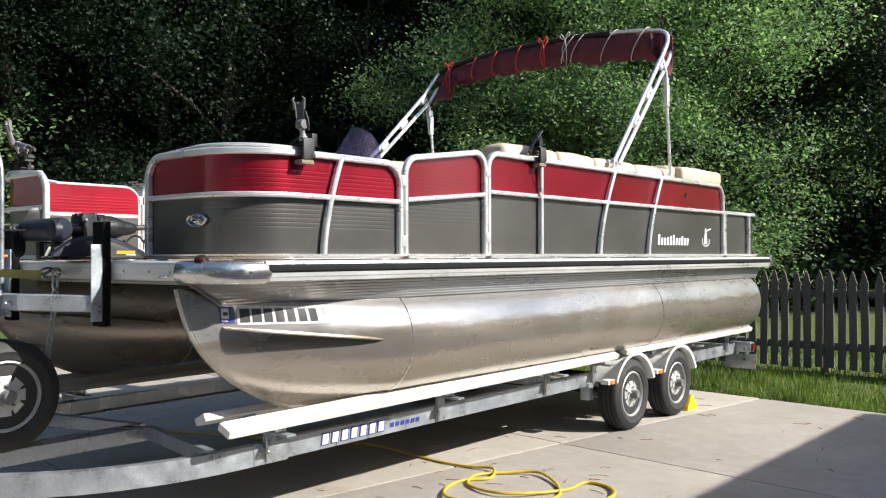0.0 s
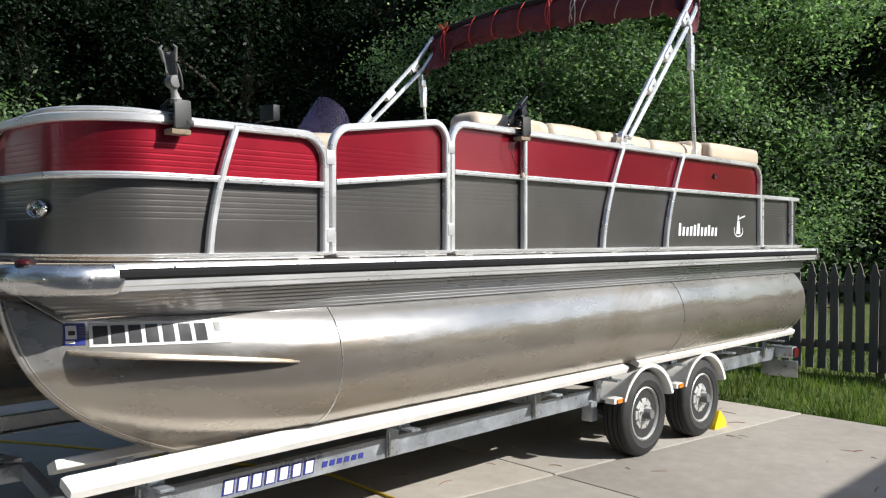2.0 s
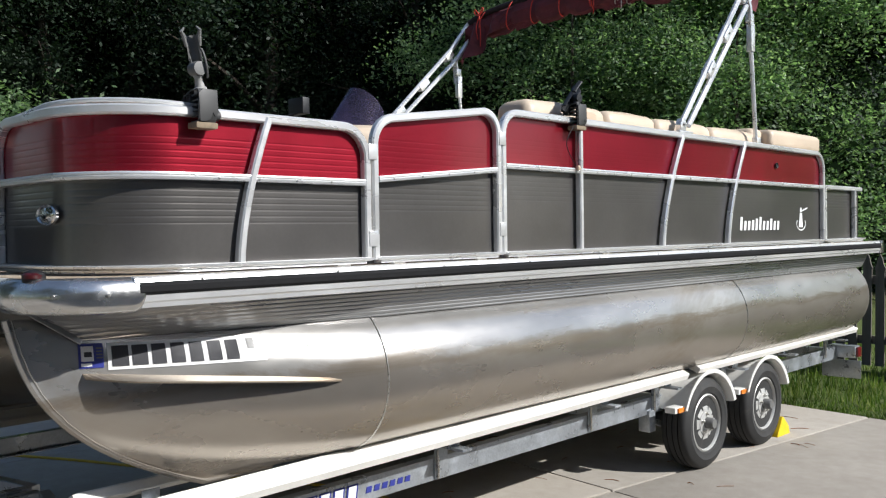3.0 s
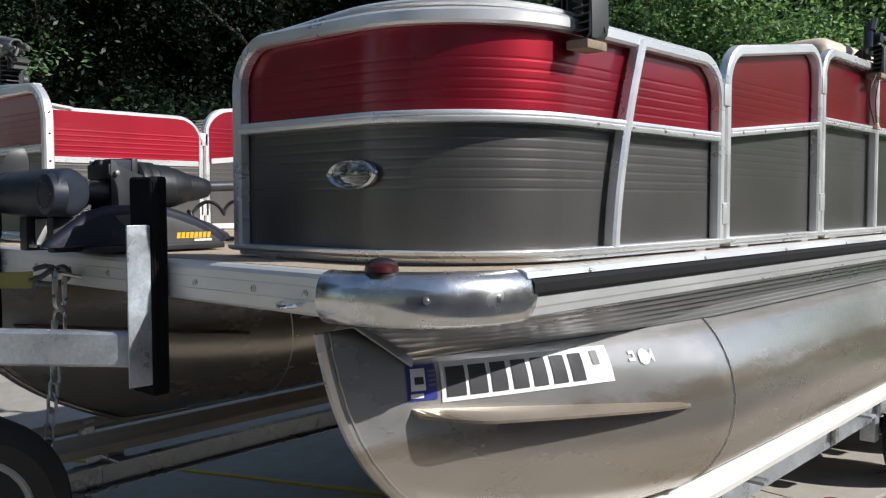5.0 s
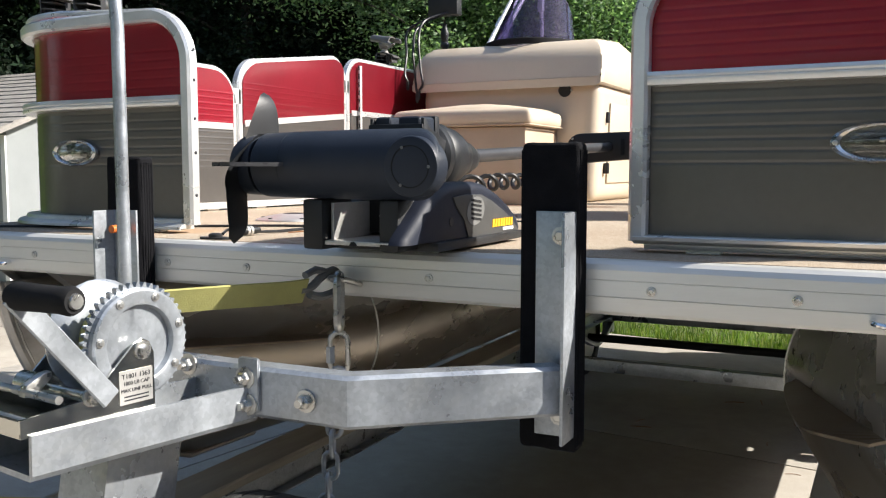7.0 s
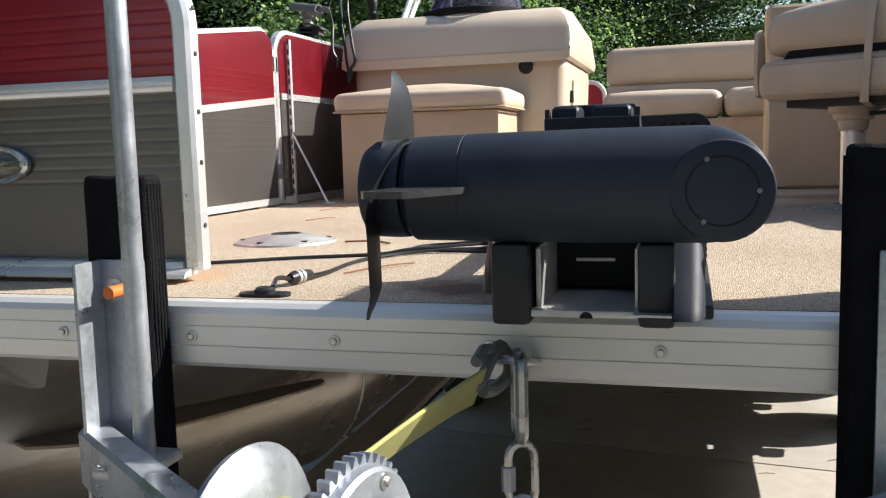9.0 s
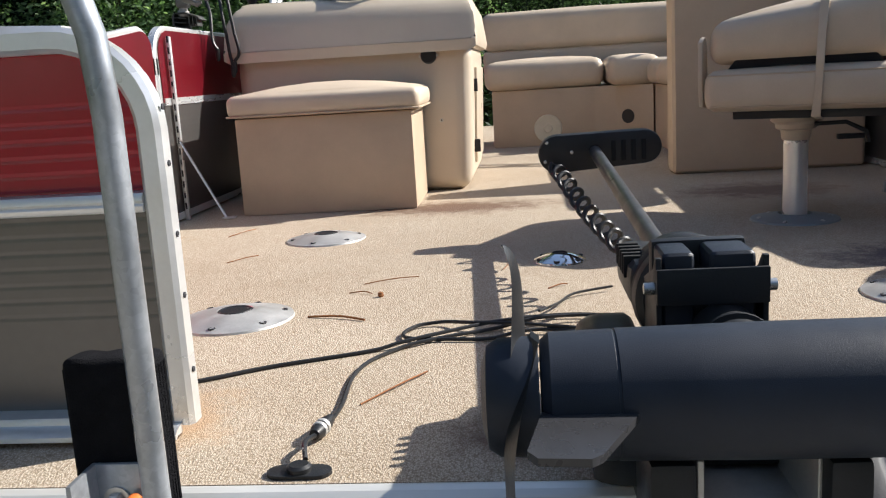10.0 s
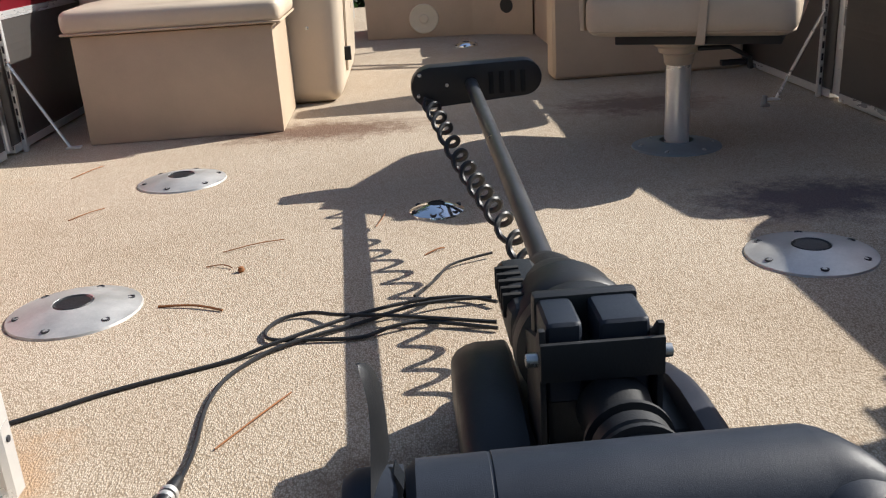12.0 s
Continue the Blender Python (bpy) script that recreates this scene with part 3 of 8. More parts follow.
def tree_meshes(seed, height, low, width, clusters, per, leaf, material, thick=1.0):
    rng = np.random.default_rng(seed)
    rr = random.Random(seed)
    bm = bmesh.new()
    lean = Vector((rr.uniform(-0.4, 0.4), rr.uniform(-0.4, 0.4), 0))
    trunk = [Vector((0, 0, -0.2)) + lean * (k / 6) ** 2 + Vector((0, 0, height * 0.92 * k / 6)) + Vector((rr.uniform(-0.1, 0.1), rr.uniform(-0.1, 0.1), 0)) for k in range(7)]
    r0 = (height * 0.0125 + 0.03) * thick
    sweep(bm, trunk, circle(r0, 8), (1, 0, 0), scale=[1.25, 0.95, 0.85, 0.7, 0.5, 0.3, 0.1])
    tips = []
    for k in range(15):
        h = low + (height * 0.9 - low) * (k + 0.4) / 15
        f = h / (height * 0.92) * 6
        p0 = trunk[min(int(f), 5)].lerp(trunk[min(int(f), 5) + 1], f - int(f))
        a = k * 2.4 + rr.uniform(-0.4, 0.4)
        reach = width * (0.55 + 0.45 * math.sin(math.pi * (h - low * 0.6) / (height - low * 0.6))) * rr.uniform(0.7, 1.1)
        d = Vector((math.cos(a), math.sin(a), rr.uniform(0.1, 0.5)))
        pts = [p0, p0 + d * reach * 0.4 + Vector((0, 0, 0.1)), p0 + d * reach * 0.75, p0 + d * reach + Vector((0, 0, -0.15))]
        sweep(bm, pts, circle(r0 * 0.36, 5), (0, 0, 1), scale=[1, 0.7, 0.45, 0.15])
        tips += [(pts[1], 0.35), (pts[2], 0.7), (pts[3], 1.0), (pts[1].lerp(pts[2], 0.5), 0.6)]
    me = bpy.data.meshes.new("trunk")
    bmesh.ops.recalc_face_normals(bm, faces=bm.faces)
    bm.to_mesh(me)
    bm.free()
    me.materials.append(M_BARK)
    cs = []
    for k in range(clusters):
        p, w = tips[rng.integers(len(tips))]
        c = np.array(p) + rng.normal(size=3) * np.array([0.55, 0.55, 0.45]) * width / 3.2
        c[2] = max(c[2], low * 0.5)
        cs.append(c + rng.normal(size=(per, 3)) * np.array([0.30, 0.30, 0.2]) * rng.uniform(0.7, 1.3))
    return me, quads_mesh("crown", leaf_quads(np.concatenate(cs), leaf, rng, 0.25), material)


def plant_tree(meshes, x, y, rz, k, label, name="tree", group="forest edge"):
    root = thing(name, (x, y, 0), label, name, group)
    root.matrix_basis = Matrix.Translation((x, y, -0.02 + 0.02 * min(30, max(0.0, y - 14) + max(0.0, -x - 14)))) @ Matrix.Rotation(rz, 4, "Z") @ Matrix.Diagonal((k, k, k, 1))
    for nm, me in zip(("trunk", "crown"), meshes):
        ob = new(nm, me)
        ob.parent = root
    return root


OAK = tree_meshes(3, 11.0, 1.0, 3.2, 460, 80, 0.095, M_LEAF_SHADE)
OAK2 = tree_meshes(8, 13.0, 2.2, 3.4, 460, 80, 0.10, M_LEAF_SHADE)
LIGHT = tree_meshes(13, 9.0, 0.4, 2.7, 640, 84, 0.088, M_LEAF_SUN, 0.45)
GREEN = tree_meshes(17, 6.5, 0.8, 2.3, 260, 60, 0.12, M_LEAF_SUN, 0.6)
SHRUB = tree_meshes(21, 2.6, 0.1, 1.5, 110, 40, 0.12, M_LEAF_SHADE)
MAPLE = tree_meshes(34, 3.4, 0.5, 1.2, 120, 44, 0.13, M_LEAF3)
rnd = random.Random(11)
DARKL, LITL = "tall green broadleaf tree at the wood's edge, shade put into its leaf colour", "fine-leaved green tree behind the fence, sun put into its leaf colour"
# trees behind the picket fence, sun on them put into a brighter leaf colour
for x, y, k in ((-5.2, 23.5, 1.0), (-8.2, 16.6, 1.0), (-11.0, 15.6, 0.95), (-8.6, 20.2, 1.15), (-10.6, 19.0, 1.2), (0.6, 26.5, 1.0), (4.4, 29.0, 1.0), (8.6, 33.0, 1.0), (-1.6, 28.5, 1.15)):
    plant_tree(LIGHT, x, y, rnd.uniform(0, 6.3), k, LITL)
# the wood in an arc behind the boat, its shade put into a dark leaf colour
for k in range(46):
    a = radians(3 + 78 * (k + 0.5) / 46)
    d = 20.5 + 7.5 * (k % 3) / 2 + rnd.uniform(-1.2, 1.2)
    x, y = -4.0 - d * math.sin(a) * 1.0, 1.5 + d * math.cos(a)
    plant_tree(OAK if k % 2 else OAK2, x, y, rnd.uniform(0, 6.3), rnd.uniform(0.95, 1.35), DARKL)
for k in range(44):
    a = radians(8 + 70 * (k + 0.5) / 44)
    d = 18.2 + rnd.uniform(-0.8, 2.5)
    plant_tree(SHRUB, -4.0 - d * math.sin(a), 1.5 + d * math.cos(a), rnd.uniform(0, 6.3), rnd.uniform(0.9, 1.5), "dense green undergrowth bush at the wood's edge, shade put into its leaf colour", "bush", "undergrowth")
# unseen trees added to dim sky and reflections: behind the camera, set back opposite the drive, and at -x
UNSEEN_TREES = [(-27 + 3.1 * k, -21.0 if -17 < -27 + 3.1 * k < -3 else -14.5) for k in range(15)] + [(-17.5 - 0.5 * k, -0.5 - 2.8 * k) for k in range(5)]
for k, (x, y) in enumerate(UNSEEN_TREES):
    plant_tree(OAK2 if k % 2 else OAK, x + rnd.uniform(-0.8, 0.8), y + rnd.uniform(-1.5, 1.5), rnd.uniform(0, 6.3), rnd.uniform(0.85, 1.15), "unseen broadleaf tree added to block sky and darken reflections", "tree", "roadside trees")
plant_tree(GREEN, -21.0, 6.2, 0.7, 1.1, "sunlit bright green maple behind the garage drive", "tree", "")
plant_tree(MAPLE, -13.7, 4.4, 1.0, 1.08, "young bright green maple beside the garage", "tree", "")
plant_tree(MAPLE, -13.4, 5.2, 2.4, 0.62, "low bright green maple beside the garage", "tree", "")

# distance behind the wood: a backdrop sheet, the wood's shade painted near black
m, nt, b = nodes_of("far_wood_shade")
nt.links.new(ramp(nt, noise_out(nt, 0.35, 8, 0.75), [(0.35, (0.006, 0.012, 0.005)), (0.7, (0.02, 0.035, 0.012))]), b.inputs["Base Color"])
b.inputs["Roughness"].default_value = 1.0
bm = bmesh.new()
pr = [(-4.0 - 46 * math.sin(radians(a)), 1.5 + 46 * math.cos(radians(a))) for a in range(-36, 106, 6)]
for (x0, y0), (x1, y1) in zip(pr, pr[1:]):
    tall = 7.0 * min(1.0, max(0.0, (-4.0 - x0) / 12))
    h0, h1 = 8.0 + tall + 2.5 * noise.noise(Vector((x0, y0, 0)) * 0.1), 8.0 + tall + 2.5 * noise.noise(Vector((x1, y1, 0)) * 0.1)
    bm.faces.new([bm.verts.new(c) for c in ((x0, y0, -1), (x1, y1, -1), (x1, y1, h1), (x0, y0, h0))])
solid("backdrop", bm, m, (0, 40, 0), "backdrop sheet of distant woodland, its shade painted near black", "woodland", kind="structure", smooth=False)

# lawn blades, thick near the drive
rng = np.random.default_rng(4)
n = 52000
u = rng.uniform(-9.5, 5.5, n)
v = 3.02 + rng.uniform(0, 1, n) ** 1.5 * 5.2
pos = np.array(CORNER)[None] + u[:, None] * np.array(DU)[None] + v[:, None] * np.array(DV)[None]
pos[:, 2] = -0.03
lean = rng.normal(size=(n, 2)) * 0.02
h = rng.uniform(0.03, 0.085, n) * (0.7 + 0.6 * (np.sin(pos[:, 0] * 2.1) * np.sin(pos[:, 1] * 1.7) > -0.2))
side = rng.normal(size=(n, 2))
side /= np.linalg.norm(side, axis=1)[:, None]
w = 0.005
q = np.zeros((n, 4, 3))
for j, (sx, hh) in enumerate(((-1, 0), (1, 0), (0.25, 1), (-0.25, 1))):
    q[:, j, :2] = pos[:, :2] + side * w * sx + lean * hh
    q[:, j, 2] = pos[:, 2] + h * hh
lawn = new("grass", quads_mesh("grass", q, M_BLADE))
tagged(lawn, "short bright green lawn grass", "grass", kind="stuff")
# ---------------------------------------------------------------- the pontoon boat: deck, tubes, skirts
# pontoon tubes
TX, TR, TZ = 1.012, 0.315, 0.925


def stem(z):
    """The stem's y at a height."""
    f = max(0.0, min(1.0, (1.24 - z) / 0.63))
    return 2.337 + 0.16 * f + 0.503 * f ** 3.0


def nose(y, z):
    """How far the bow's wedge has opened at a place, 0 at the stem to 1 at the round tube."""
    s = max(0.0, min(1.0, (3.62 - y) / (3.62 - stem(z)))) if y < 3.62 else 0.0
    return max(0.05, (1 - s) ** 0.76)


boat = thing("pontoon_boat", (CX, 5.6, 0.61), "red and charcoal aluminium pontoon boat on a trailer", "boat")


def deck_outline(inset=0.0, r=0.265):
    hx = 1.345 - inset
    y0, y1 = BOW + inset, STERN - inset
    return arc(CX + hx - r, y0 + r, r, -90, 0, 8) + [(CX + hx, y1), (CX - hx, y1)] + arc(CX - hx + r, y0 + r, r, 180, 270, 8)


bm = bmesh.new()
prism(bm, deck_outline(0.026), DZ - 0.022, DZ, "z")
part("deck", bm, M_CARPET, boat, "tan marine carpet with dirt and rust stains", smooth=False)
bm = bmesh.new()
prism(bm, deck_outline(0.05), DZ - 0.09, DZ - 0.024, "z")
part("deck_frame", bm, M_SKIRT, boat, smooth=False)
# fascia across the bow, an extrusion with two shallow lines
FPROF = [(0.003, 0.022), (0.005, 0.012), (0.011, 0.004), (0.020, 0.0), (0.036, -0.0005), (0.037, 0.001), (0.038, -0.0005), (0.064, -0.001), (0.065, 0.0008), (0.066, -0.001), (0.090, 0.001), (0.096, 0.005), (0.096, 0.03), (0.003, 0.03)]
bm = bmesh.new()
sweep(bm, [(CX - 1.075, BOW, DZ + 0.002), (CX + 1.075, BOW, DZ + 0.002)], [(-a, -b) for a, b in FPROF], (0, 0, 1))
part("bow_fascia", bm, M_FASCIA, boat, "satin aluminium bow fascia with bolts", smooth=False)
for x in (-3.555, -3.726, -3.95, -4.361, -4.572, -4.785, -5.0, -5.213, -5.42):
    bolt_at(boat, (x, BOW - 0.002, 1.320), (0, -1, 0), 0.0055)
CAPPROF = [(0.0, -0.034), (-0.001, -0.016), (-0.006, -0.002), (-0.016, 0.009), (-0.032, 0.016), (-0.058, 0.019), (-0.082, 0.015), (-0.100, 0.004), (-0.108, -0.012), (-0.108, -0.03)]
RUBPROF = [(0.0, -0.03), (-0.001, -0.002), (-0.006, 0.010), (-0.018, 0.014), (-0.020, 0.004), (-0.056, 0.004), (-0.058, 0.013), (-0.076, 0.012), (-0.082, 0.004), (-0.096, 0.003), (-0.1, -0.03)]
for side in (1, -1):
    ring = arc(CX + side * (1.345 - 0.265), BOW + 0.265, 0.265, -90, -90 + side * 90, 12)
    pts = [(CX + side * 1.062, BOW, DZ)] + [(x, y, DZ) for x, y in ring] + [(CX + side * 1.345, BOW + y, DZ) for y in (0.285, 0.300, 0.309)]
    bm = bmesh.new()
    sweep(bm, pts, [(a, side * b) for a, b in CAPPROF], (0, 0, 1), scale=[1.0] * (len(pts) - 2) + [0.94, 0.80])
    cap = part("corner_cap", bm, M_CAP, boat, "polished aluminium corner cap")
    for k in (3, 7, 11):
        p, q = Vector(pts[k]), Vector(pts[k + 1])
        t = (q - p).normalized()
        out = t.cross(Vector((0, 0, 1))) * side
        bolt_at(cap, (p + out * 0.019 - Vector((0, 0, 0.05)))[:], out[:], 0.005)
    bm = bmesh.new()
    sweep(bm, [(CX + side * 1.345, BOW + 0.275, DZ), (CX + side * 1.345, STERN, DZ)], [(a, side * b) for a, b in RUBPROF], (0, 0, 1))
    part("rub_rail", bm, M_RAIL, boat)
    bm = bmesh.new()
    sweep(bm, [(CX + side * 1.353, BOW + 0.29, DZ - 0.038), (CX + side * 1.353, STERN - 0.02, DZ - 0.038)], [(0.0175, side * 0.005), (0.009, side * 0.012), (-0.009, side * 0.012), (-0.0175, side * 0.005), (-0.0175, side * -0.006), (0.0175, side * -0.006)], (0, 0, 1))
    part("rub_insert", bm, M_RUBBER, boat, "black rubber rub strip")
    bm = bmesh.new()
    box(bm, *sorted((CX + side * 1.31, CX + side * 1.37)), STERN - 0.03, STERN + 0.03, DZ - 0.1, DZ + 0.006, 0.012)
    part("stern_cap", bm, M_CAP, boat)
    for k in range(12):
        bolt_at(boat, (CX + side * 1.358, BOW + 0.5 + 0.55 * k, DZ - 0.014), (side, 0, 0), 0.0035, "screw")
    # ribbed skirt from the deck edge in to the tube
    up_ = [(CX + side * 1.056, 2.376)] + [(x, y) for x, y in arc(CX + side * (1.285 - 0.22), BOW + 0.29, 0.22, -90 + side * 12, -90 + side * 90, 9)] + [(CX + side * 1.285, y) for y in (3.0, 3.6, 4.6, 5.8, 7.0, 8.0, STERN - 0.08)]
    lw_ = [2.540, 2.61, 2.67, 2.72, 2.78, 2.83, 2.88, 2.94, 3.0, 3.06, 3.12, 3.3, 3.7, 4.6, 5.8, 7.0, 8.0, STERN - 0.08]
    bm = bmesh.new()
    for off in (0.0, 0.008):
        prev = None
        for k in range(29):
            f = k / 28
            w = 0.003 if k % 4 == 2 else 0.0
            cur = []
            for (ux, uy), ly in zip(up_, lw_):
                zl = 1.162
                lx = CX + side * (TX + math.sqrt(TR * TR - (zl - TZ) ** 2) * nose(ly, zl) + 0.013)
                cur.append(bm.verts.new((ux + (lx - ux) * f - side * (off + w), uy + (ly - uy) * f, 1.272 + (zl - 1.272) * f - 0.4 * off)))
            if prev:
                for a_, b_, c_, d_ in zip(prev, prev[1:], cur[1:], cur):
                    bm.faces.new((a_, b_, c_, d_))
            prev = cur
    part("side_skirt", bm, M_SKIRT, boat, "ribbed aluminium side skirt")
    bm = bmesh.new()
    sweep(bm, [(up_[0][0], up_[0][1], 1.272), (CX + side * 1.088, 2.541, 1.158)], rrect(0.006, 0.018, 0.001), (side, 0, 0.3))
    part("skirt_edge", bm, M_SKIRT, boat)

# cross members below the deck
for k in range(15):
    y = 2.62 + 0.44 * k
    bm = bmesh.new()
    box(bm, CX - 1.2, CX + 1.2, y - 0.02, y + 0.02, 1.245, 1.28, 0.003)
    part("cross_member", bm, M_SKIRT, boat)

for side in (1, -1):
    cx = CX + side * TX
    bm = bmesh.new()
    N = 40
    rings = []
    for s in (1.0, 0.985, 0.96, 0.92, 0.86, 0.78, 0.68, 0.56, 0.44, 0.3, 0.15, 0.06, 0.0):
        w = (1 - s) ** 0.76
        ring = []
        for k in range(N):
            a = 2 * math.pi * k / N
            z = TZ + TR * math.cos(a)
            y = 3.62 - (3.62 - stem(z)) * s
            ring.append(bm.verts.new((cx + side * 0.014 * s + TR * math.sin(a) * max(w, 0.05), y, z)))
        rings.append(ring)
    for y, r in ((4.6, 1), (5.6, 1), (6.68, 1), (7.6, 1), (8.78, 1), (8.86, 0.97), (8.91, 0.88), (8.93, 0.7)):
        rings.append([bm.verts.new((cx + TR * r * math.sin(2 * math.pi * k / N), y, TZ + TR * r * math.cos(2 * math.pi * k / N))) for k in range(N)])
    for a, b_ in zip(rings, rings[1:]):
        for k in range(N):
            bm.faces.new((a[k], a[(k + 1) % N], b_[(k + 1) % N], b_[k]))
    bm.faces.new(rings[0])
    bm.faces.new(rings[-1])
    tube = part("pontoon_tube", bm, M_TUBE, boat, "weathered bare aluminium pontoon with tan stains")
    # weld beads: round the tube and down the stem
    for y in (3.63, 6.68):
        bm = bmesh.new()
        pts = [(cx + (TR + 0.0005) * math.sin(2 * math.pi * k / 48), y, TZ + (TR + 0.0005) * math.cos(2 * math.pi * k / 48)) for k in range(48)]
        sweep(bm, pts, circle(0.003, 6, 1, 1.6), (0, 1, 0), closed=True)
        part("weld", bm, M_BOLT, tube)
    bm = bmesh.new()
    pts = [(cx + side * 0.014, stem(1.24 - 0.63 * k / 24) - 0.002, 1.24 - 0.63 * k / 24) for k in range(25)] + [(cx, 3.3, 0.608)]
    sweep(bm, pts, rrect(0.030, 0.022, 0.009), (1, 0, 0))
    part("stem_bead", bm, M_TUBE, tube)
    for ss in (-1, 1):
        bm = bmesh.new()
        sweep(bm, [(x + ss * 0.0165, y + 0.012 + 0.0015 * math.sin(9.0 * k), z) for k, (x, y, z) in enumerate(pts[:-1])], circle(0.0026, 5), (1, 0, 0))
        part("weld", bm, M_TUBE, tube)
    # folded bracket between tube and deck
    bm = bmesh.new()
    prism(bm, [(2.425, 1.272), (2.60, 1.142), (2.615, 1.142), (2.66, 1.272)], *sorted((cx - side * 0.060, cx - side * 0.064)), "x")
    prism(bm, [(2.425, 1.272), (2.60, 1.142), (2.603, 1.146), (2.432, 1.272)], *sorted((cx - side * 0.060, cx - side * 0.03)), "x")
    part("tube_bracket", bm, M_SKIRT, tube, smooth=False)
    # lifting strake on the outer bow quarter, and on the inner side
    for ss in (side, -side):
        bm = bmesh.new()
        top, bot = [], []
        for k in range(25):
            f = (k / 24) ** 1.3
            y = 2.545 + 0.885 * f
            z = 1.058 - 0.10 * f
            xs = math.sqrt(max(0.0, TR * TR - (z - TZ) ** 2)) * nose(y, z) + (0.012 if ss == side else -0.012) * (1 - f)
            reach = 0.118 * (1 - f) ** 0.62 * (0.16 + 0.84 * math.sin(min(1.0, f / 0.13) * math.pi / 2)) + 0.005
            top.append(((cx + ss * (xs - 0.006), y, z), (cx + ss * (xs + reach), y, z - 0.012)))
        for zo in (0.0, -0.006):
            rows = [[bm.verts.new(Vector(p) + Vector((0, 0, zo))) for p in pr_] for pr_ in top]
            bot.append(rows)
            for a, b_ in zip(rows, rows[1:]):
                bm.faces.new((a[0], a[1], b_[1], b_[0]))
        for a, b_, c, d in zip(bot[0], bot[0][1:], bot[1], bot[1][1:]):
            bm.faces.new((a[1], b_[1], d[1], c[1]))
        for k in (0, 24):
            bm.faces.new((bot[0][k][0], bot[0][k][1], bot[1][k][1], bot[1][k][0]))
        part("strake", bm, M_STRAKE, tube, "dull brown lifting strake", smooth=False)


# ---------------------------------------------------------------- fences round the deck
class Run:
    """A line on the plan, with its outward side."""

    def __init__(self, pts, out):
        self.p = [Vector((x, y, 0)) for x, y in pts]
        self.s = [0.0]
        for a, b_ in zip(self.p, self.p[1:]):
            self.s.append(self.s[-1] + (b_ - a).length)
        self.length, self.out = self.s[-1], out

    def at(self, s):
        s = min(max(s, 0.0), self.length)
        i = max(k for k in range(len(self.s) - 1) if self.s[k] <= s + 1e-9)
        f = (s - self.s[i]) / (self.s[i + 1] - self.s[i])
        d0 = (self.p[i + 1] - self.p[i]).normalized()
        d = d0
        if f < 0.5 and i > 0:
            d = d0.lerp((self.p[i] - self.p[i - 1]).normalized(), 0.5 - f)
        elif f > 0.5 and i < len(self.p) - 2:
            d = d0.lerp((self.p[i + 2] - self.p[i + 1]).normalized(), f - 0.5)
        d.normalize()
        return self.p[i].lerp(self.p[i + 1], f), d.cross(Vector((0, 0, 1))) * self.out

    def marks(self, lo, hi):
        return [lo] + [s for s in self.s if lo + 0.004 < s < hi - 0.004] + [hi]


RIBW = 0.0215


def sheet(bm, run, lo, hi, zlo, zhi, ribs, depth=-0.016, press=1.0):
    """A panel between two heights (functions of s), with ribs pressed in between two absolute heights, in two skins."""
    zmin, zmax = min(zlo(s) for s in run.marks(lo, hi)), max(zhi(s) for s in [lo + (hi - lo) * k / 20 for k in range(21)])
    rows = [(zmin, 0.0)]
    z = ribs[0]
    while z < ribs[1]:
        rows += [(z - 0.0015, 0.0), (z, 0.0), (z + 0.003, -0.0010 * press), (z + 0.005, -0.0010 * press), (z + 0.008, 0.0), (z + 0.0095, 0.0)]
        z += RIBW
    rows = sorted({r for r in rows if zmin <= r[0] < zmax} | {(zmax, 0.0)})
    ss = sorted(set(run.marks(lo, hi)) | {lo + d for d in (0.01, 0.025, 0.05, 0.08, 0.12)} | {hi - d for d in (0.01, 0.025, 0.05, 0.08, 0.12)} | {lo + (hi - lo) * k / 6 for k in range(7)})
    ss = [s for s in ss if lo <= s <= hi]
    for skin in (0.0, -0.004):
        grid = []
        for s in ss:
            p, nrm = run.at(s)
            a, c = zlo(s), zhi(s)
            grid.append([bm.verts.new(p + nrm * (depth + skin + o) + Vector((0, 0, min(max(zz, a), max(c, a))))) for zz, o in rows])
        for g0, g1 in zip(grid, grid[1:]):
            for j in range(len(rows) - 1):
                try:
                    bm.faces.new((g0[j], g1[j], g1[j + 1], g0[j + 1]))
                except ValueError:
                    pass
    bmesh.ops.dissolve_degenerate(bm, dist=1e-5, edges=bm.edges)


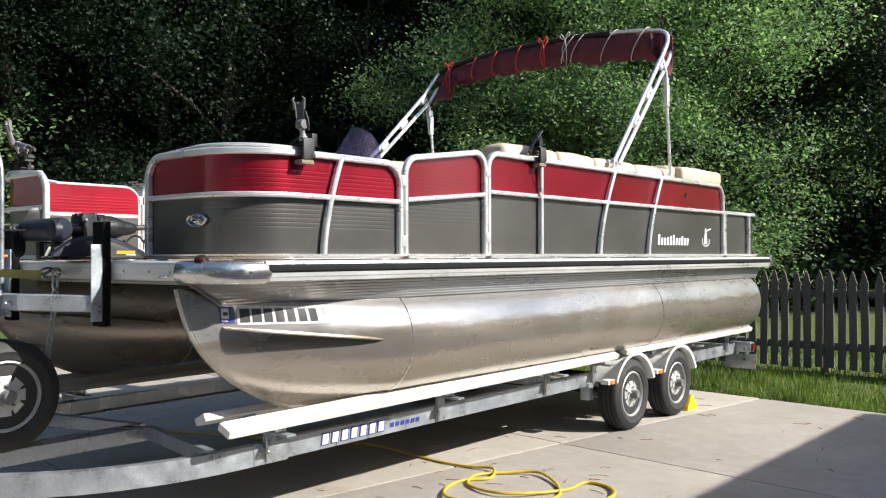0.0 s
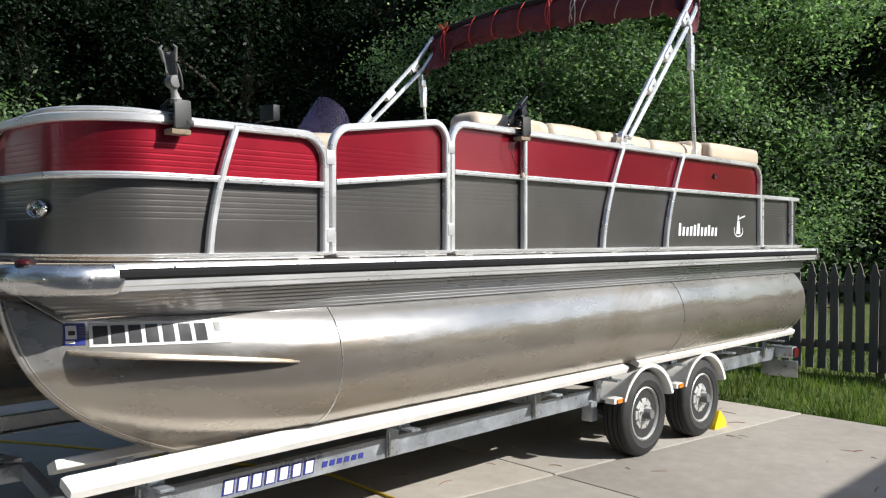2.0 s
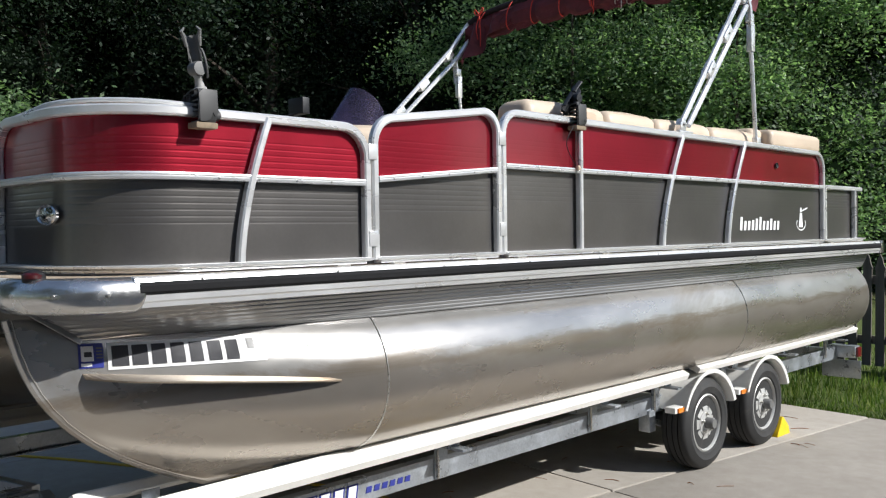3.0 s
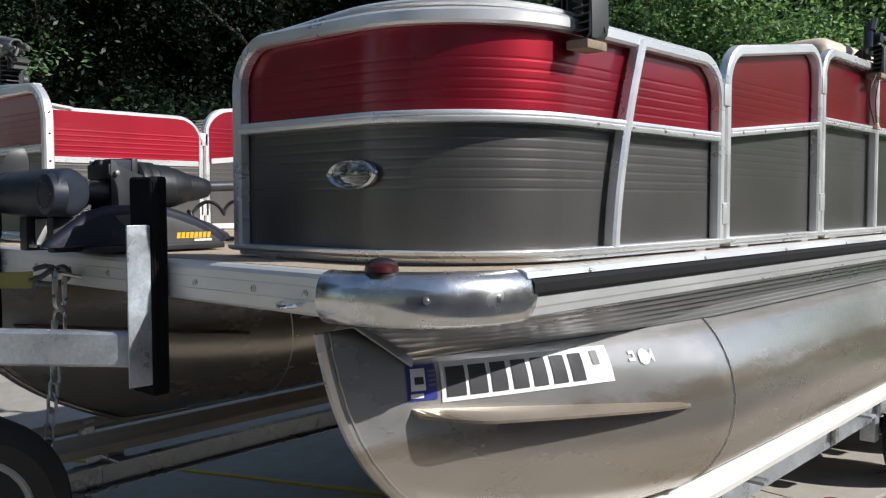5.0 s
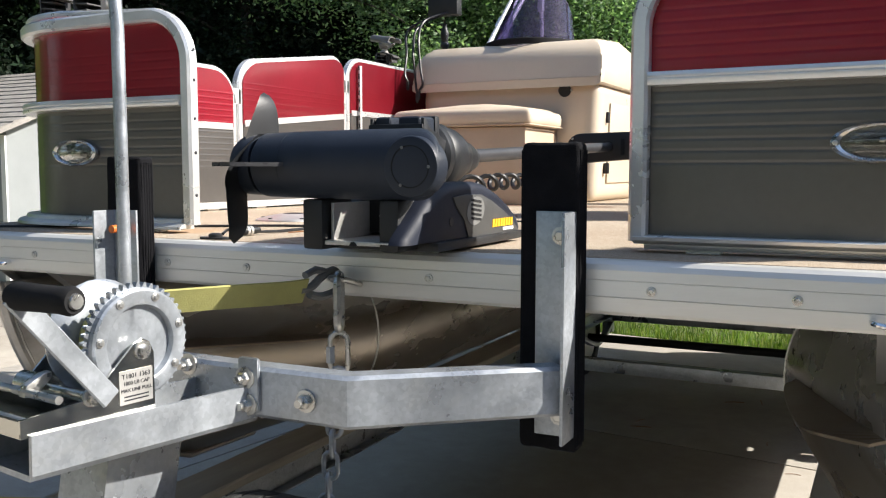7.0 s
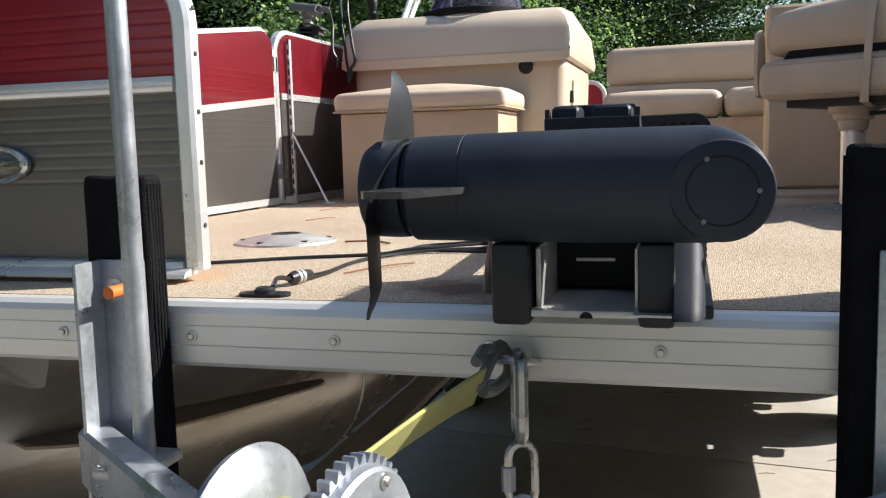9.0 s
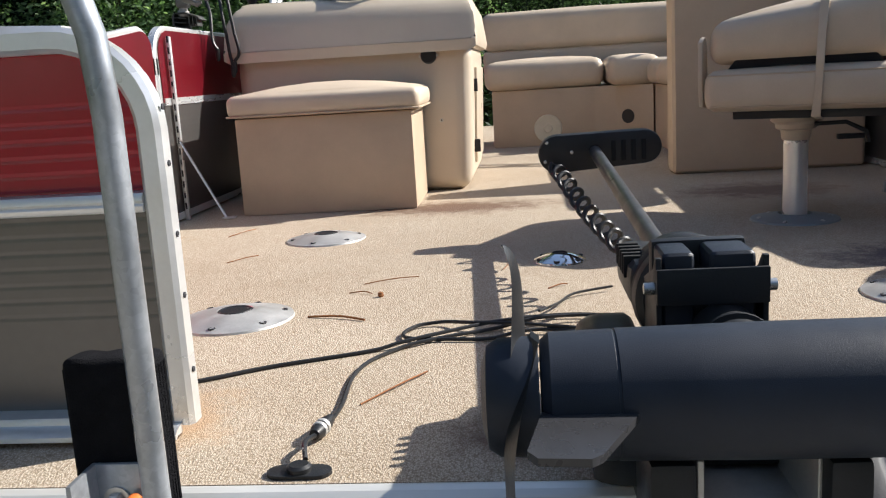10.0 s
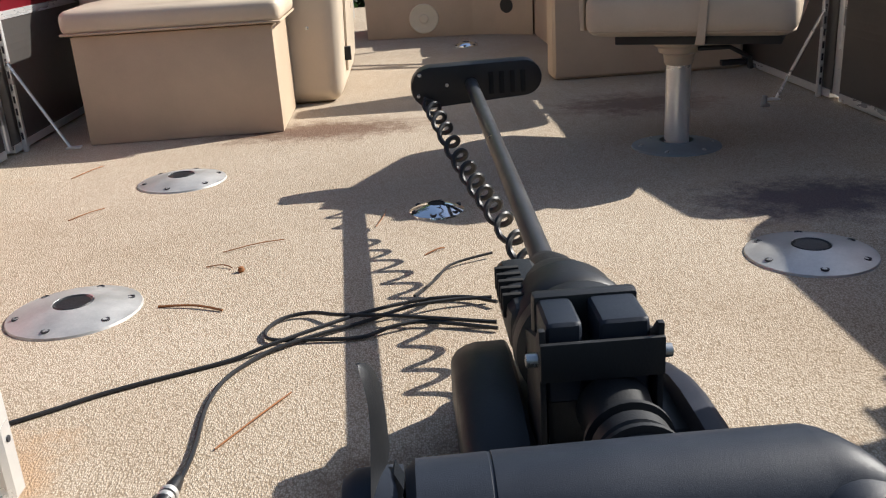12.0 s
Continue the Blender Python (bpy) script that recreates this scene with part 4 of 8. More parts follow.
def fence_section(name, run, top, mid, r0, r1, uprights, label, z0=1.389, red=True, screws=0.09, group="deck fences", cap_to=None, press=1.0):
    p0, _ = run.at(run.length / 2)
    th = thing(name, (p0.x, p0.y, z0 - 0.015), label, "boat fence", group)
    L = run.length
    W = 0.032

    def hoop(s):
        """Height of the frame's inner line near rounded ends."""
        z = top(s)
        for r, d in ((r0, s), (r1, L - s)):
            if r and d < r:
                z = min(z, top(s) - r + math.sqrt(max(0.0, r * r - (r - d) ** 2)))
        return z

    # frame
    line = [(0.0, z0)]
    if r0:
        line += [(r0 - r0 * math.cos(radians(a)), top(r0) - r0 + r0 * math.sin(radians(a))) for a in range(0, 91, 10)]
    else:
        line += [(0.0, top(0))]
    line += [(s, top(s)) for s in run.marks(r0, L - r1)[1:-1]]
    if r1:
        line += [(L - r1 + r1 * math.sin(radians(a)), top(L - r1) - r1 + r1 * math.cos(radians(a))) for a in range(0, 91, 10)]
    else:
        line += [(L, top(L))]
    line += [(L, z0)]
    bm = bmesh.new()
    pts, refs = [], []
    for s, z in line:
        p, nrm = run.at(s)
        pts.append(p + Vector((0, 0, z)))
        refs.append(nrm)
    sweep(bm, pts, rrect(0.034, W, 0.006), refs)
    part("frame", bm, M_RAIL, th)
    for nm, zf in (("bottom_rail", lambda s: z0), ("middle_rail", mid)):
        if zf is None:
            continue
        bm = bmesh.new()
        ms = run.marks(W / 2, L - W / 2)
        sweep(bm, [run.at(s)[0] + Vector((0, 0, zf(s))) for s in ms], [(0.017, -0.011), (0.019, -0.008), (0.019, -0.003), (0.0165, 0.0), (0.019, 0.003), (0.019, 0.008), (0.017, 0.013), (-0.024, 0.013), (-0.024, -0.011)], [run.at(s)[1] for s in ms])
        ob = part(nm, bm, M_RAIL, th)
        if nm == "middle_rail" and screws:
            s = screws
            while s < L - 0.04:
                p, nrm = run.at(s)
                bolt_at(ob, (p + nrm * 0.019 + Vector((0, 0, zf(s) - 0.004)))[:], nrm[:], 0.003, "screw")
                s += 0.155
    bm = bmesh.new()
    ms = run.marks(0.0, L)
    sweep(bm, [run.at(s)[0] + Vector((0, 0, z0)) for s in ms], [(0.0175, 0.004), (0.026, 0.003), (0.036, 0.000), (0.042, -0.004), (0.043, -0.010), (0.040, -0.011), (0.035, -0.007), (0.0175, -0.0085)], [run.at(s)[1] for s in ms])
    part("toe_flange", bm, M_RAIL, th)
    for sb, st, curved in uprights:
        bm = bmesh.new()
        pts, refs = [], []
        for k in range(11):
            f = k / 10
            s = sb + (st - sb) * (f ** 1.6 if curved else f)
            p, nrm = run.at(s)
            pts.append(p + nrm * 0.006 + Vector((0, 0, z0 + (top(s) - z0) * f)))
            refs.append(nrm)
        sweep(bm, pts, rrect(0.034, 0.028, 0.006), refs)
        part("upright", bm, M_RAIL, th)
    if mid is not None:
        bm = bmesh.new()
        zc = mid(L / 2)
        sheet(bm, run, 0.01, L - 0.01, lambda s: z0, mid, (zc - 0.155, zc - 0.012), press=press)
        part("lower_panel", bm, M_CHAR, th, "charcoal ribbed aluminium panel")
        if red:
            bm = bmesh.new()
            sheet(bm, run, 0.008, L - 0.008, mid, hoop, (zc + 0.012, zc + 0.125), press=press * 0.7)
            part("upper_panel", bm, M_RED, th, "red ribbed aluminium panel")
    else:
        bm = bmesh.new()
        zc = top(L / 2)
        sheet(bm, run, 0.01, L - 0.01, lambda s: z0, top, (zc - 0.155, zc - 0.012))
        part("lower_panel", bm, M_CHAR, th, "charcoal ribbed aluminium panel")
    if cap_to:
        bm = bmesh.new()
        ms = run.marks(cap_to[0], cap_to[1])
        sweep(bm, [run.at(s)[0] - run.at(s)[1] * 0.014 + Vector((0, 0, top(s) + 0.010 + 0.020 * math.sin(math.pi * (s - ms[0]) / (ms[-1] - ms[0])) ** 0.5)) for s in ms], rrect(0.034, 0.014, 0.005), [run.at(s)[1] for s in ms])
        part("top_cap", bm, M_RAIL, th)
    for k in range(max(2, int(L / 0.6))):
        p, nrm = run.at(0.12 + (L - 0.24) * k / max(1, int(L / 0.6) - 1))
        bm = bmesh.new()
        box(bm, -0.03, 0.03, -0.012, 0.012, DZ - z0, -0.012)
        ob_m = Matrix.Translation(p + Vector((0, 0, z0))) @ nrm.to_track_quat("Y", "Z").to_matrix().to_4x4()
        bmesh.ops.transform(bm, matrix=ob_m, verts=bm.verts)
        part("riser", bm, M_RAIL, th)
    return th


FX = HALF - 0.017
FENCES = {}
for side in (1, -1):
    nm = "port" if side > 0 else "starboard"
    X = CX + side * FX
    fy, rc = 2.494, 0.34
    a = [(CX + side * (0.545 if side > 0 else 0.529), fy)] + arc(X - side * rc, fy + rc, rc, -90, -90 + side * 90, 12) + [(X, 3.555)]
    bow = Run(a, side)
    L = bow.length
    u_s = L - (3.555 - 2.99)
    FENCES["bow", side] = fence_section("bow_fence", bow, lambda s: 1.888, lambda s: 1.683, 0.115, 0.115, [(u_s, u_s + 0.12, True)],
                  "curved bow fence panel, red over charcoal in an aluminium frame", cap_to=(0.10, L - 0.62), screws=u_s - 0.08, press=0.6)
    gate = Run([(X, 3.595), (X, 4.318)], side)
    FENCES["gate", side] = fence_section("side_gate", gate, lambda s: 1.925 + 0.135 * s, lambda s: 1.697 + 0.092 * s, 0.11, 0.09, [],
                  "closed side boarding gate, red over charcoal with a sloping rail", press=0.35)
    main = Run([(X, 4.352), (X, 7.955)], side)
    FENCES["main", side] = fence_section("side_fence", main, lambda s: 2.022, lambda s: 1.782, 0.10, 0.12,
                  [(0.575, 0.575, False), (1.345, 1.575, True), (2.11, 2.345, True)], "long side fence panel, red over charcoal in an aluminium frame", press=0.22)
    low = Run([(X, 7.99), (X, 8.66)] + arc(X - side * 0.1, 8.70, 0.1, 0 if side > 0 else 180, 90, 6) + [(CX + side * 0.55, 8.80)], side)
    fence_section("stern_fence", low, lambda s: 1.782, None, 0.0, 0.0, [(0.575, 0.575, False)], "low charcoal stern fence panel", screws=False)
fence_section("rear_fence", Run([(CX - FX + 0.03, 7.975), (-4.98, 7.975)], 1), lambda s: 2.022, lambda s: 1.782, 0.0, 0.11, [],
              "short red over charcoal fence panel across the stern", screws=False)
# ---------------------------------------------------------------- the trailer
trailer = thing("boat_trailer", (CX, 5.5, 0.0), "galvanised tandem axle pontoon boat trailer", "trailer")


def channel(w, h, t=0.006):
    """An open channel: (side, up) outline, open towards the middle."""
    return [(-w / 2, -h / 2), (w / 2, -h / 2), (w / 2, h / 2), (-w / 2, h / 2), (-w / 2, h / 2 - t), (w / 2 - t, h / 2 - t), (w / 2 - t, -h / 2 + t), (-w / 2, -h / 2 + t)]


for side in (1, -1):
    xb = CX + side * 0.99
    pts = [(xb, 9.0, 0.435), (xb, 6.2, 0.428), (xb, 4.5, 0.415), (xb, 2.9, 0.402)]
    bm = bmesh.new()
    sweep(bm, pts, channel(0.05, 0.1), (side, 0, 0))
    part("side_beam", bm, M_GALV, trailer)
    curve = smooth_path([(xb + side * 0.004, 3.0, 0.398), (xb, 2.6, 0.395), (xb - side * 0.05, 2.3, 0.393), (xb - side * 0.19, 1.98, 0.39), (xb - side * 0.44, 1.70, 0.387), (xb - side * 0.74, 1.48, 0.385), (CX + side * 0.03, 1.28, 0.382)], 6)
    bm = bmesh.new()
    sweep(bm, curve, channel(0.05, 0.104), [(side * 0.8, -0.6 if k > 12 else 0.0, 0) for k in range(len(curve))])
    part("curved_beam", bm, M_GALV, trailer)
    bm = bmesh.new()
    box(bm, *sorted((xb + side * 0.026, xb + side * 0.034)), 2.78, 2.99, 0.345, 0.455, 0.004)
    pl = part("splice_plate", bm, M_GALV, trailer)
    for y in (2.81, 2.87):
        bolt_at(pl, (xb + side * 0.035, y, 0.40), (side, 0, 0), 0.009)
    # bunk boards, two to a tube
    for dx, ya, yb, za, zb, mt in ((1.145, 2.51, 6.18, 0.597, 0.640, M_BUNKW), (1.145, 6.32, 8.95, 0.655, 0.672, M_BUNKW), (0.83, 2.60, 8.9, 0.600, 0.650, M_BUNKW if side > 0 else M_WOOD)):
        bm = bmesh.new()
        x0 = CX + side * dx
        sweep(bm, [(x0, ya, za - 0.02), (x0, ya + 0.02, za - 0.019), (x0, yb, zb - 0.02)], rrect(0.095, 0.042, 0.005), (1, 0, -side * (0.45 if dx > 1 else -0.45)), scale=[0.92, 1, 1])
        part("bunk_board", bm, mt if dx > 1 and side > 0 or dx < 1 else M_WOOD, trailer, "white capped bunk board" if side > 0 else "weathered wooden bunk board")
    # brackets between beam and bunks
    for y in (2.88, 4.22, 5.42, 6.08, 6.95, 7.75, 8.72):
        zt = 0.56 + 0.012 * (y - 2.9)
        bm = bmesh.new()
        box(bm, *sorted((CX + side * 0.78, CX + side * 1.19)), y - 0.03, y + 0.03, zt - 0.062, zt - 0.05, 0.002)
        box(bm, *sorted((CX + side * 1.10, CX + side * 1.108)), y - 0.035, y + 0.035, zt - 0.06, zt + 0.055, 0.002)
        box(bm, *sorted((CX + side * 0.86, CX + side * 0.868)), y - 0.035, y + 0.035, zt - 0.06, zt + 0.055, 0.002)
        box(bm, *sorted((CX + side * 1.016, CX + side * 1.026)), y - 0.04, y + 0.04, zt - 0.21, zt - 0.05, 0.002)
        br = part("bunk_bracket", bm, M_GALV, trailer)
        bm = bmesh.new()
        pts = [(CX + side * 1.032, y - 0.028, zt - 0.075), (CX + side * 1.034, y - 0.028, zt - 0.2), (CX + side * 1.0, y - 0.028, zt - 0.212), (CX + side * 0.955, y - 0.028, zt - 0.2)]
        sweep(bm, pts, circle(0.005, 6), (0, 1, 0))
        part("u_bolt", bm, M_BOLT, br)
    # diagonal brace at the front
    bm = bmesh.new()
    sweep(bm, [(xb - side * 0.02, 2.62, 0.39), (CX + side * 0.05, 2.82, 0.39)], rrect(0.075, 0.05, 0.004), (0, 0, 1))
    part("front_brace", bm, M_GALV, trailer)
    bm = bmesh.new()
    sweep(bm, [(CX + side * 0.05, 2.80, 0.39), (CX + side * 0.04, 1.30, 0.385)], rrect(0.08, 0.05, 0.004), (0, 0, 1))
    part("tongue_side", bm, M_GALV, trailer)
for y in (5.66, 7.6, 8.96):
    bm = bmesh.new()
    box(bm, CX - 0.97, CX + 0.97, y - 0.025, y + 0.025, 0.40 if y < 7 else 0.36, 0.47, 0.004)
    part("cross_beam", bm, M_GALV, trailer)
bm = bmesh.new()
box(bm, CX - 0.04, CX + 0.04, -0.8, 1.9, 0.335, 0.425, 0.005)
part("tongue", bm, M_GALV, trailer)
bm = bmesh.new()
lathe(bm, [(0.0, 0.05), (0.045, 0.05), (0.05, 0.03), (0.05, -0.03), (0.0, -0.03)], (CX, -0.88, 0.40), (0, 0, 1), 16)
box(bm, CX - 0.035, CX + 0.035, -0.9, -0.7, 0.40, 0.45, 0.01)
part("coupler", bm, M_GALV, trailer)
bm = bmesh.new()
cyl(bm, (CX + 0.1, -0.3, 0.07), (CX + 0.1, -0.3, 0.75), 0.03, 14)
cyl(bm, (CX + 0.1, -0.3, 0.0), (CX + 0.1, -0.3, 0.075), 0.07, 14)
part("jack", bm, M_GALV, trailer)


def wheel(parent, c, side, R=0.285, W=0.185):
    """A trailer wheel: grooved tyre, spoked rim, hub."""
    x, y, z = c
    out = (side, 0, 0)
    bm = bmesh.new()
    pr_ = [(R * 0.60, -W * 0.36), (R * 0.66, -W * 0.47), (R * 0.80, -W * 0.5), (R * 0.93, -W * 0.45), (R * 0.985, -W * 0.36)]
    for g in (-0.2, 0.0, 0.2):
        pr_ += [(R, W * (g - 0.07)), (R, W * (g - 0.022)), (R * 0.968, W * (g - 0.016)), (R * 0.968, W * (g + 0.016)), (R, W * (g + 0.022)), (R, W * (g + 0.07))]
    pr_ += [(R * 0.985, W * 0.36), (R * 0.93, W * 0.45), (R * 0.80, W * 0.5), (R * 0.79, W * 0.512), (R * 0.775, W * 0.5), (R * 0.66, W * 0.47), (R * 0.60, W * 0.36)]
    lathe(bm, pr_, c, out, 40)
    hb = bmesh.new()
    lathe(hb, [(R * 0.125, W * 0.36), (R * 0.125, W * 0.66), (R * 0.10, W * 0.72), (0.0, W * 0.72)], c, out, 16)
    wh = part("wheel", hb, M_GREYP, parent)
    part("tyre", bm, M_TYRE, wh, "black grooved trailer tyre")
    bm = bmesh.new()
    lathe(bm, [(R * 0.615, -W * 0.4), (R * 0.63, W * 0.42), (R * 0.60, W * 0.45), (R * 0.575, W * 0.40), (R * 0.55, W * 0.12), (R * 0.54, -W * 0.3)], c, out, 32)
    q = Vector((0, 0, 1)).rotation_difference(Vector(out)).to_matrix()
    for k in range(8):
        a = 2 * math.pi * k / 8
        rows = []
        for r, w, h in ((R * 0.22, R * 0.086, W * 0.40), (R * 0.34, R * 0.105, W * 0.37), (R * 0.47, R * 0.135, W * 0.29), (R * 0.575, R * 0.165, W * 0.25)):
            rows.append([bm.verts.new(Vector(c) + q @ Vector((r * math.cos(a) - v_ * math.sin(a), r * math.sin(a) + v_ * math.cos(a), h + o_))) for v_, o_ in ((-w, 0.0), (w, 0.0), (w, -0.007), (-w, -0.007))])
        for r0_, r1_ in zip(rows, rows[1:]):
            for j in range(4):
                bm.faces.new((r0_[j], r0_[(j + 1) % 4], r1_[(j + 1) % 4], r1_[j]))
    lathe(bm, [(0.0, W * 0.36), (R * 0.27, W * 0.36), (R * 0.27, W * 0.41), (R * 0.16, W * 0.43), (0.0, W * 0.43)], c, out, 24)
    part("rim", bm, M_RIM, wh, "silver eight-spoke steel rim")
    for k in range(5):
        a = 2 * math.pi * (k + 0.5) / 5
        p = Vector(c) + q @ Vector((R * 0.2 * math.cos(a), R * 0.2 * math.sin(a), W * 0.42))
        bm = bmesh.new()
        lathe(bm, [(0.009, 0), (0.009, 0.016), (0.005, 0.02)], p, out, 6)
        part("lug_nut", bm, M_BOLT, wh)
    return wh


for side in (1, -1):
    for y in (6.41, 7.22):
        wx = CX + side * 1.105
        wheel(trailer, (wx, y, 0.285), side)
        # fender: an arched sheet with a rolled lip
        bm = bmesh.new()
        pr_ = [(0.115, 0.0), (0.112, 0.012), (0.095, 0.022), (0.04, 0.028), (-0.05, 0.028), (-0.105, 0.02), (-0.112, 0.018), (-0.112, 0.012), (-0.05, 0.021), (0.04, 0.021), (0.09, 0.015), (0.105, 0.006), (0.107, -0.012), (0.115, -0.012)]
        pts = [(wx + side * 0.0, y - 0.335 * math.cos(radians(a)), 0.285 + 0.335 * math.sin(radians(a)) - 0.012) for a in range(24, 163, 8)]
        sweep(bm, pts, [(side * a, side * b_) for a, b_ in pr_], (1, 0, 0))
        fd = part("fender", bm, M_FENDER, trailer, "white plastic wheel fender")
        bm = bmesh.new()
        box(bm, *sorted((wx + side * 0.02, wx + side * 0.09)), y - 0.40, y - 0.285, 0.40, 0.435, 0.004)
        part("fender_bracket", bm, M_FENDER, fd)
        bm = bmesh.new()
        box(bm, *sorted((wx + side * 0.088, wx + side * 0.1)), y - 0.375, y - 0.305, 0.402, 0.43, 0.004)
        part("marker_lamp", bm, M_AMBER, fd, "amber side marker lamp")
    # springs and axle ends
    bm = bmesh.new()
    for y in (6.41, 7.22):
        sweep(bm, smooth_path([(CX + side * 0.965, y - 0.36, 0.34), (CX + side * 0.965, y, 0.24), (CX + side * 0.965, y + 0.36, 0.34)], 5), rrect(0.045, 0.03, 0.003), (1, 0, 0))
    part("leaf_spring", bm, M_GALV, trailer)
    for y in (6.03, 6.81, 7.6):
        bm = bmesh.new()
        box(bm, *sorted((CX + side * 0.955, CX + side * 1.03)), y - 0.035, y + 0.035, 0.27, 0.40, 0.003)
        part("spring_hanger", bm, M_GALV, trailer)
    # tail lamp box
    bm = bmesh.new()
    box(bm, *sorted((CX + side * 0.95, CX + side * 1.17)), 8.95, 9.06, 0.40, 0.50, 0.006)
    lampbox = part("lamp_bracket", bm, M_GALV, trailer)
    bm = bmesh.new()
    box(bm, *sorted((CX + side * 1.168, CX + side * 1.19)), 8.97, 9.05, 0.41, 0.49, 0.008)
    part("tail_lamp", bm, M_REDL, lampbox, "red tail lamp")
for y in (6.41, 7.22):
    bm = bmesh.new()
    cyl(bm, (CX - 1.03, y, 0.285), (CX + 1.03, y, 0.285), 0.03, 14)
    part("axle", bm, M_BLACKP, trailer)
bm = bmesh.new()
box(bm, -3.70, -3.38, 9.04, 9.05, 0.22, 0.37, 0.003)
part("plate_holder", bm, M_GALV, trailer)

# maker's lettering on the port beam: bars in its colours
for k in range(7):
    y0, h = 3.23 + 0.072 * k, 0.001 * k
    bm = bmesh.new()
    prism(bm, [(y0, 0.372 + h), (y0 + 0.058, 0.372 + h), (y0 + 0.068, 0.438 + h), (y0 + 0.010, 0.438 + h)], CX + 1.0155, CX + 1.0185, "x")
    part("decal_outline", bm, M_BLUED, trailer, smooth=False)
    bm = bmesh.new()
    prism(bm, [(y0 + 0.008, 0.378 + h), (y0 + 0.05, 0.378 + h), (y0 + 0.058, 0.432 + h), (y0 + 0.016, 0.432 + h)], CX + 1.0185, CX + 1.0205, "x")
    part("decal_face", bm, M_WHITE, trailer, smooth=False)
for k in range(6):
    y0 = 3.77 + 0.045 * k
    bm = bmesh.new()
    prism(bm, [(y0, 0.392 + 0.0006 * k), (y0 + 0.03, 0.392), (y0 + 0.036, 0.418), (y0 + 0.007, 0.418)], CX + 1.0155, CX + 1.0185, "x")
    part("decal_script", bm, M_BLUED, trailer, smooth=False)

# ---------------------------------------------------------------- winch stand with bow stops
bm = bmesh.new()
prism(bm, [(1.66, 0.42), (1.79, 0.42), (1.93, 1.135), (1.80, 1.135)], CX - 0.045, CX - 0.037, "x")
prism(bm, [(1.645, 0.42), (1.66, 0.42), (1.80, 1.135), (1.78, 1.135)], CX - 0.13, CX - 0.037, "x")
part("winch_post", bm, M_GALV, trailer, smooth=False)
SX0, SX1 = CX - 0.080, CX + 0.045
bm = bmesh.new()
sweep(bm, [((SX0 + SX1) / 2, 1.61, 1.157), ((SX0 + SX1) / 2, 1.985, 1.150)], [(0.06, -0.03), (0.06, 0.022), (0.054, 0.03), (-0.054, 0.03), (-0.06, 0.022), (-0.06, -0.03), (-0.053, -0.03), (-0.053, 0.022), (0.053, 0.022), (0.053, -0.03)], (1, 0, 0))
bmesh.ops.rotate(bm, verts=bm.verts, cent=(CX, 1.78, 1.16), matrix=Matrix.Rotation(radians(-9), 3, "Z"))
part("winch_shelf", bm, M_GALV, trailer)
# the yoke: a bent bar with a pad at each end
YC = -4.558
yoke = [(YC + 0.474, 2.238, 1.160), (YC + 0.25, 2.005, 1.170), (YC + 0.232, 1.99, 1.170), (YC, 1.985, 1.170), (YC - 0.232, 1.99, 1.170), (YC - 0.25, 2.005, 1.170), (YC - 0.552, 2.236, 1.167)]
bm = bmesh.new()
sweep(bm, yoke, rrect(0.082, 0.045, 0.006), (0, 0, 1))
yk = part("yoke_bar", bm, M_GALV, trailer, "galvanised yoke bar across the winch stand")
for x, y, z in ((CX + 0.066, 1.955, 1.194), (CX + 0.070, 1.955, 1.152), (CX + 0.175, 1.964, 1.167), (CX - 0.058, 1.964, 1.202)):
    bolt_at(yk, (x, y, z), (0, -1, 0), 0.012)
    bm = bmesh.new()
    cyl(bm, (x, y - 0.010, z), (x, y - 0.022, z), 0.0062, 10)
    part("stud", bm, M_BOLT, yk)
bm = bmesh.new()
box(bm, CX + 0.050, CX + 0.090, 1.956, 1.966, 1.14, 1.226, 0.006)
part("clamp_plate", bm, M_GALV, yk)
for side, x0, x1, zt, zb in ((1, -4.162, -4.060, 1.564, 1.045), (-1, -5.129, -5.031, 1.547, 1.035)):
    bx0, bx1, fl = (-4.132, -4.068, -4.066) if side > 0 else (-5.102, -5.036, -5.104)
    bt, bb = zt - 0.113, zt - 0.491
    bm = bmesh.new()
    box(bm, bx0, bx1, 2.261, 2.267, bb, bt, 0.002)
    box(bm, fl - 0.003, fl + 0.003, 2.208, 2.267, bb, bt, 0.002)
    ang = part("pad_bracket", bm, M_GALV, trailer)
    for z in (bt - 0.04, bb + 0.035):
        bolt_at(ang, ((bx0 + bx1) / 2 + side * 0.012, 2.260, z), (0, -1, 0), 0.010)
    # carpeted pad
    bm = bmesh.new()
    box(bm, x0, x1, 2.268, 2.312, zb, zt, 0.009, 3)
    bmesh.ops.subdivide_edges(bm, edges=[e for e in bm.edges if e.calc_length() > 0.03], cuts=9, use_grid_fill=True)
    for v in bm.verts:
        v.co += Vector((noise.noise(v.co * 45), 0.4 * noise.noise(v.co * 45 + Vector((5, 0, 0))), noise.noise(v.co * 45 + Vector((0, 7, 0))))) * 0.0028
    pad = part("bow_stop_pad", bm, M_PADC, trailer, "black carpeted bow stop pad")
    for k in range(5):
        for xs in (x0, x1):
            bm = bmesh.new()
            cyl(bm, (xs, 2.276 + 0.007 * k, zb + 0.012), (xs, 2.276 + 0.007 * k, zt - 0.012), 0.0022, 6)
            part("carpet_rib", bm, M_PADC, pad)
bm = bmesh.new()
cyl(bm, (-5.058, 2.254, 1.396), (-5.058, 2.214, 1.396), 0.0085, 12)
part("bolt_cap", bm, M_ORANGE, trailer, "orange plastic bolt cap")
